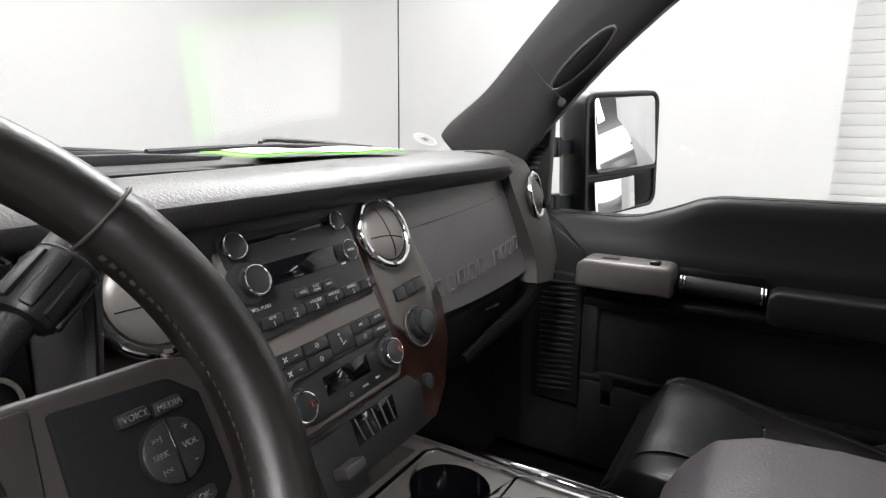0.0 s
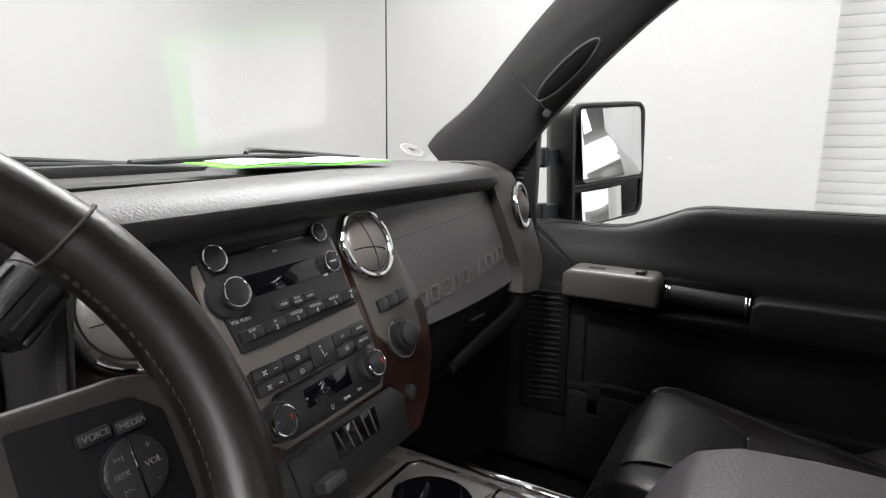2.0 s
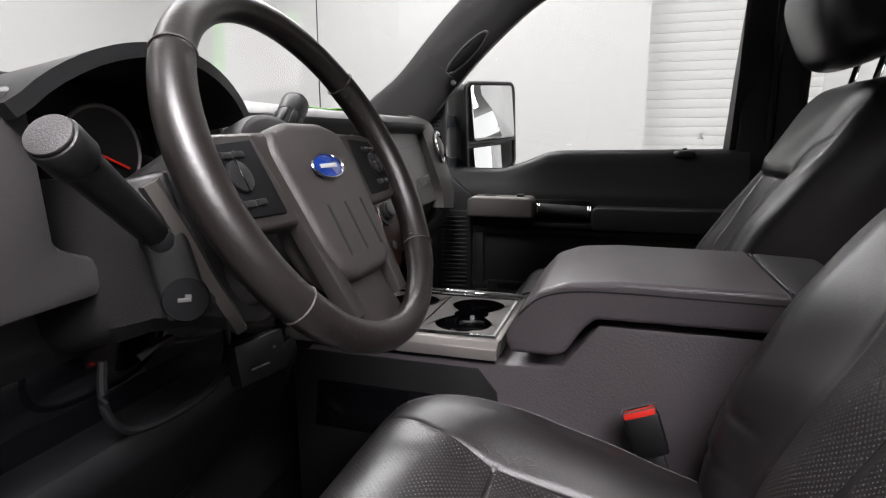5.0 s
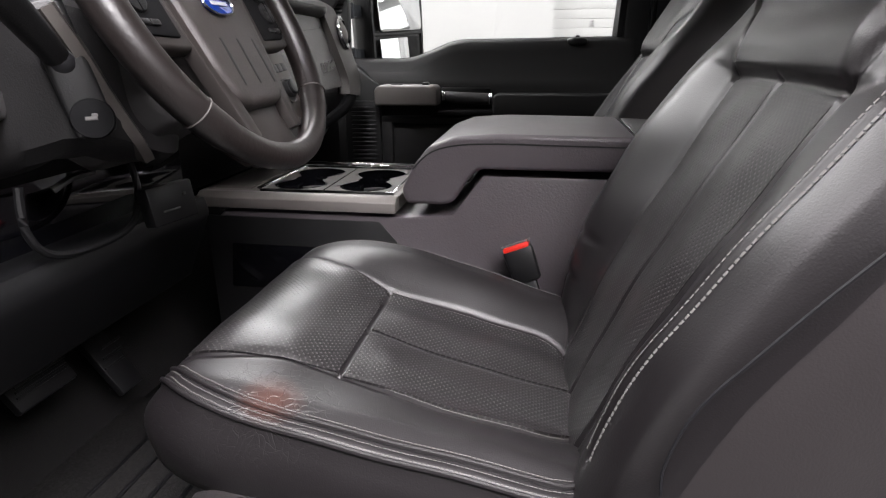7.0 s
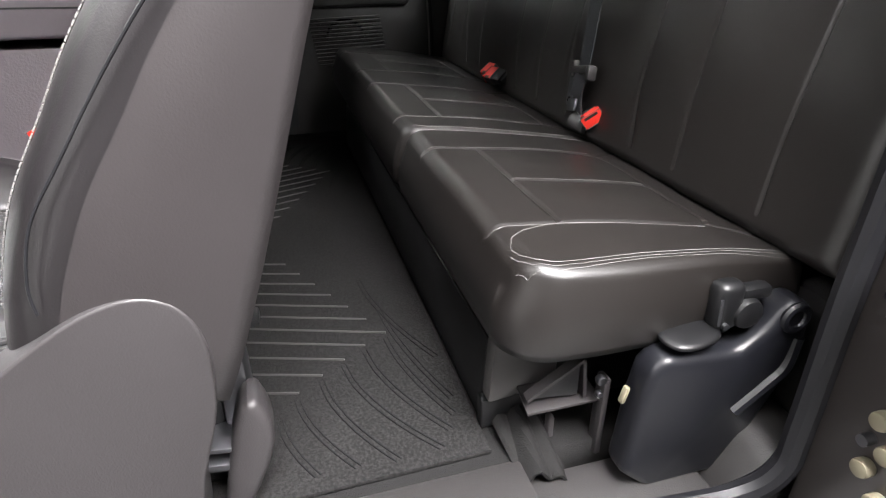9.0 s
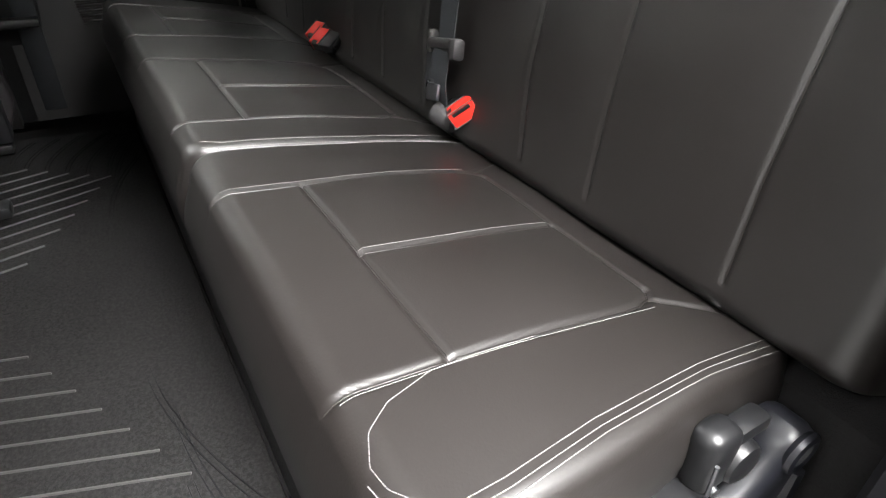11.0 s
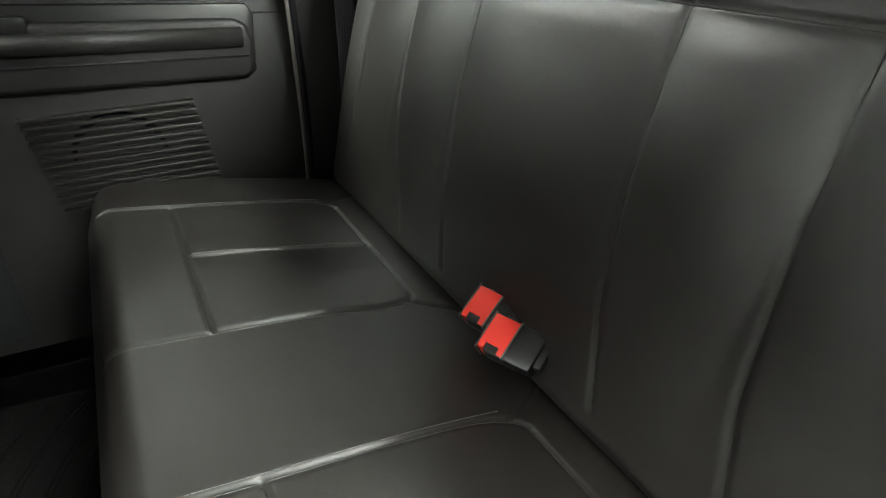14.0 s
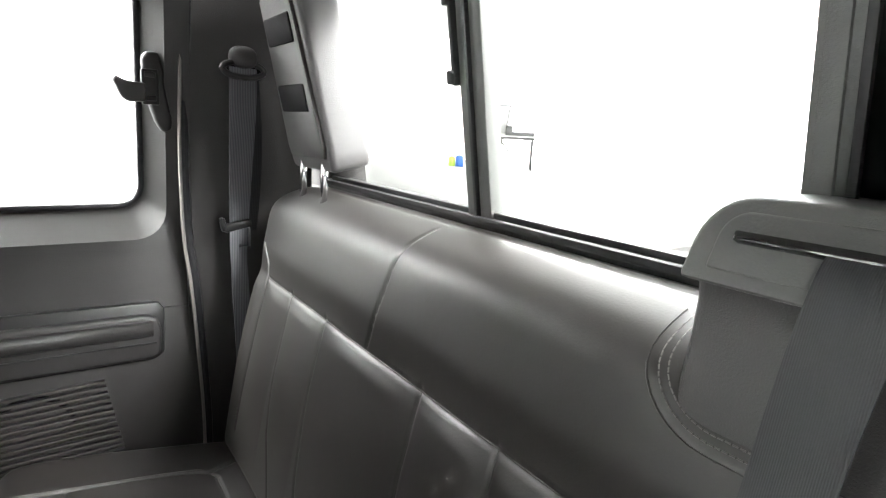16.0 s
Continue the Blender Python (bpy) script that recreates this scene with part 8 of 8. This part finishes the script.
def bench_bracket():
    b = thing("bench_bracket", "steel bracket and black hinge cover at the bench end", "seat bracket")
    part("gusset", prism([(-0.378, 0.083), (-0.436, 0.122), (-0.436, 0.076)], "x", -0.640, -0.636, 0.001), PLASTIC_BLACK, b, "triangular bracket web")
    part("gusset_flange", B(sweep([(-0.636, -0.372, 0.083), (-0.636, -0.439, 0.127)], box_section(0.014, 0.004), up=(0, 0, 1)), sweep([(-0.636, -0.439, 0.127), (-0.636, -0.445, 0.072)], box_section(0.014, 0.004), up=(0, 1, 0)), prism([(-0.648, -0.370), (-0.648, -0.466), (-0.590, -0.466), (-0.590, -0.378)], "z", 0.066, 0.070, 0.001)), SKIRT, b, "bent grey steel flange")
    part("post", rbox((-0.642, -0.468, 0.040), (0.020, 0.009, 0.118), 0.003), SKIRT, b, "upright grey post")
    part("post", rbox((-0.620, -0.415, 0.000), (0.012, 0.009, 0.062), 0.003), SKIRT, b)
    part("bolt", B(disc((-0.655, -0.455, 0.105), 0.006, 0.010, (0, 90, 0), bevel=0.002), disc((-0.655, -0.455, 0.085), 0.004, 0.008, (0, 90, 0), bevel=0.001)), STEEL, b)
    cov = prism([(-0.462, 0.010), (-0.470, 0.110), (-0.476, 0.150), (-0.492, 0.168), (-0.545, 0.160), (-0.585, 0.156), (-0.618, 0.182), (-0.632, 0.206), (-0.652, 0.212), (-0.670, 0.196), (-0.672, 0.150), (-0.655, 0.090), (-0.630, 0.030), (-0.615, -0.024), (-0.500, -0.024)], "x", -0.712, -0.672, 0.012, 3)
    part("hinge_cover", cov, COVER_BLUE, b, "smooth black plastic hinge cover")
    part("cover_rib", B(sweep(smooth_line([(-0.710, -0.658, 0.162), (-0.712, -0.652, 0.125), (-0.713, -0.632, 0.105), (-0.712, -0.595, 0.072)], 5), round_section(0.0075, 8), up=(1, 0, 0)), ring((-0.711, -0.645, 0.190), 0.014, 0.005, (0, 90, 0), n=8)), COVER_BLUE, b)
    part("release_strap", ball((-0.690, -0.530, 0.178), (0.024, 0.036, 0.0065), (0, 0, 12), power=0.8), BUCKLE_SHADE, b, "rubber release loop")
    part("hinge", B(disc((-0.690, -0.594, 0.196), 0.018, 0.024, (0, 90, 0), bevel=0.006), rbox((-0.684, -0.572, 0.205), (0.026, 0.034, 0.058), 0.010, seg=3), rbox((-0.684, -0.605, 0.216), (0.02, 0.04, 0.016), 0.006)), BUCKLE_SHADE, b, "black seat hinge box")
    # small steel pieces put in for the glints on the hinge box
    part("hinge_glint", B(sweep([(-0.700, -0.556, 0.190), (-0.700, -0.553, 0.222)], round_section(0.0016, 6), up=(1, 0, 0)), disc((-0.699, -0.566, 0.186), 0.004, 0.004, (0, 90, 0))), STEEL, b, "thin steel slivers for the metal glints on the hinge")
    part("plug", rbox((-0.690, -0.462, 0.112), (0.008, 0.006, 0.022), 0.0025, (14, 0, 0)), CREAM, b, "small pale connector")
    return b


bench_bracket()
shell("wheel_well_trim", B(prism([(-0.575, -0.035), (-0.615, 0.035), (-0.635, 0.045), (-0.69, 0.045), (-0.69, -0.035)], "x", -0.765, -0.650, 0.010), rbox((-0.705, -0.44, -0.027), (0.09, 0.26, 0.02), 0.006), rbox((-0.695, -0.165, -0.012), (0.096, 0.40, 0.032), 0.008)), PLASTIC_SOFT, "moulded plastic trim at the rear door sill", "trim")
shell("wheel_house", rbox((-0.710, -0.80, 0.05), (0.126, 0.215, 0.30), 0.02), CARPET, "dark carpeted inner wheel housing behind the bench", "trim")
shell("carpet_flap", sheet([[(-0.594 - 0.085 * u, -0.352 - 0.055 * v - 0.015 * u * v, 0.012 - 0.026 * u + 0.014 * math.sin(3.1 * v * (1 + 0.4 * u)) + 0.006 * math.sin(15 * v + 3 * u)) for u in np.linspace(0, 1, 14)] for v in np.linspace(0, 1, 18)], 0.004), CARPET, "loose wrinkled carpet edge by the sill", "carpet")


# ---- driver's side rear opening: seal, jamb and the open rear door's edge ----
shell("body_seal", sweep(smooth_line([(-0.735, -0.30, -0.022), (-0.745, -0.48, -0.018), (-0.758, -0.580, -0.008), (-0.770, -0.620, 0.035), (-0.770, -0.626, 0.10), (-0.768, -0.626, 0.27), (-0.768, -0.632, 0.50), (-0.76, -0.645, 0.80), (-0.74, -0.645, 1.05)], 8), round_section(0.0145, 10), up=(1, 0, 0)), RUBBER, "thick black rubber body seal round the rear opening", "seal")
shell("quarter_panel", B(rbox((-0.80, -0.80, 0.45), (0.06, 0.26, 1.20), 0.01)), PLASTIC_SOFT, "dark trim behind the rear door opening", "trim")
shell("body_side", B(rbox((-0.875, -0.78, 0.20), (0.08, 0.28, 0.80), 0.01)), PAINT, "dark painted body side behind the rear opening", "body panel")


def open_rear_door():
    d = thing("rear_door", "open rear access door edge with pale plugs and rubber conduit", "car door")
    part("edge", prism([(-0.778, -0.14), (-0.778, 0.95), (-0.905, 0.95), (-0.905, -0.10)], "y", -0.66, -0.630, 0.008), PAINT, d, "dark painted door edge")
    part("door_panel", prism([(-0.870, -0.662), (-0.905, -0.640), (-1.275, -1.190), (-1.240, -1.212)], "z", -0.12, 0.95, 0.008), PAINT, d, "dark painted door panel swung back")
    for x, z in ((-0.838, 0.166), (-0.853, 0.138), (-0.839, 0.109), (-0.86, 0.085)):
        part("plug", disc((x, -0.624, z), 0.0095, 0.014, (90, 0, 0), bevel=0.003), CREAM, d, "pale plastic plug")
    part("conduit", sweep(smooth_line([(-0.815, -0.625, 0.32), (-0.835, -0.60, 0.30), (-0.862, -0.595, 0.27), (-0.89, -0.625, 0.25)], 8), round_section(0.018, 10), scale=lambda t: 1 + 0.16 * math.sin(60 * t)), RUBBER, d, "ribbed rubber wiring conduit")
    part("striker", disc((-0.832, -0.624, 0.138), 0.006, 0.012, (90, 0, 0)), STEEL, d)
    return d


open_rear_door()


# ---- bodywork ahead of the windscreen ----
def front_body():
    f = thing("truck_bonnet", "dark painted bonnet and front wings of the truck", "car body")
    part("bonnet", sheet([[(x, y, 0.62 - 0.10 * ((x - 0.02) / 0.8) ** 2 - 0.06 * (y - 1.1)) for x in np.linspace(-0.66, 0.70, 13)] for y in np.linspace(1.12, 2.15, 9)], 0.02, out=(0, 0, 1)), PAINT, f)
    for sx in (-1, 1):
        part("wing", sheet([[(0.02 + sx * (0.67 + 0.22 * math.sin(v * 1.5)), y, 0.53 - 0.05 * (y - 1.1) - 0.9 * (1 - math.cos(v * 1.5)) * 0.75) for v in np.linspace(0, 1, 8)] for y in np.linspace(1.0, 2.15, 9)], 0.02), PAINT, f, "dark painted front wing")
    return f


front_body()


def wiper(x0, x1, label):
    w = thing("wiper", label, "wiper", "windscreen wipers")
    part("blade", tube([(x0, 1.075, 0.742), ((x0 + x1) / 2, 1.088, 0.745), (x1, 1.070, 0.740)], 0.0050, 8), RUBBER, w)
    part("arm", tube([(x1 + 0.10, 1.10, 0.735), ((x0 + x1) / 2 + 0.05, 1.105, 0.755), ((x0 + x1) / 2, 1.094, 0.750)], 0.0045, 8), PLASTIC_BLACK, w)
    return w


wiper(-0.45, 0.02, "black windscreen wiper parked along the glass base")
wiper(0.05, 0.50, "black windscreen wiper parked along the glass base")
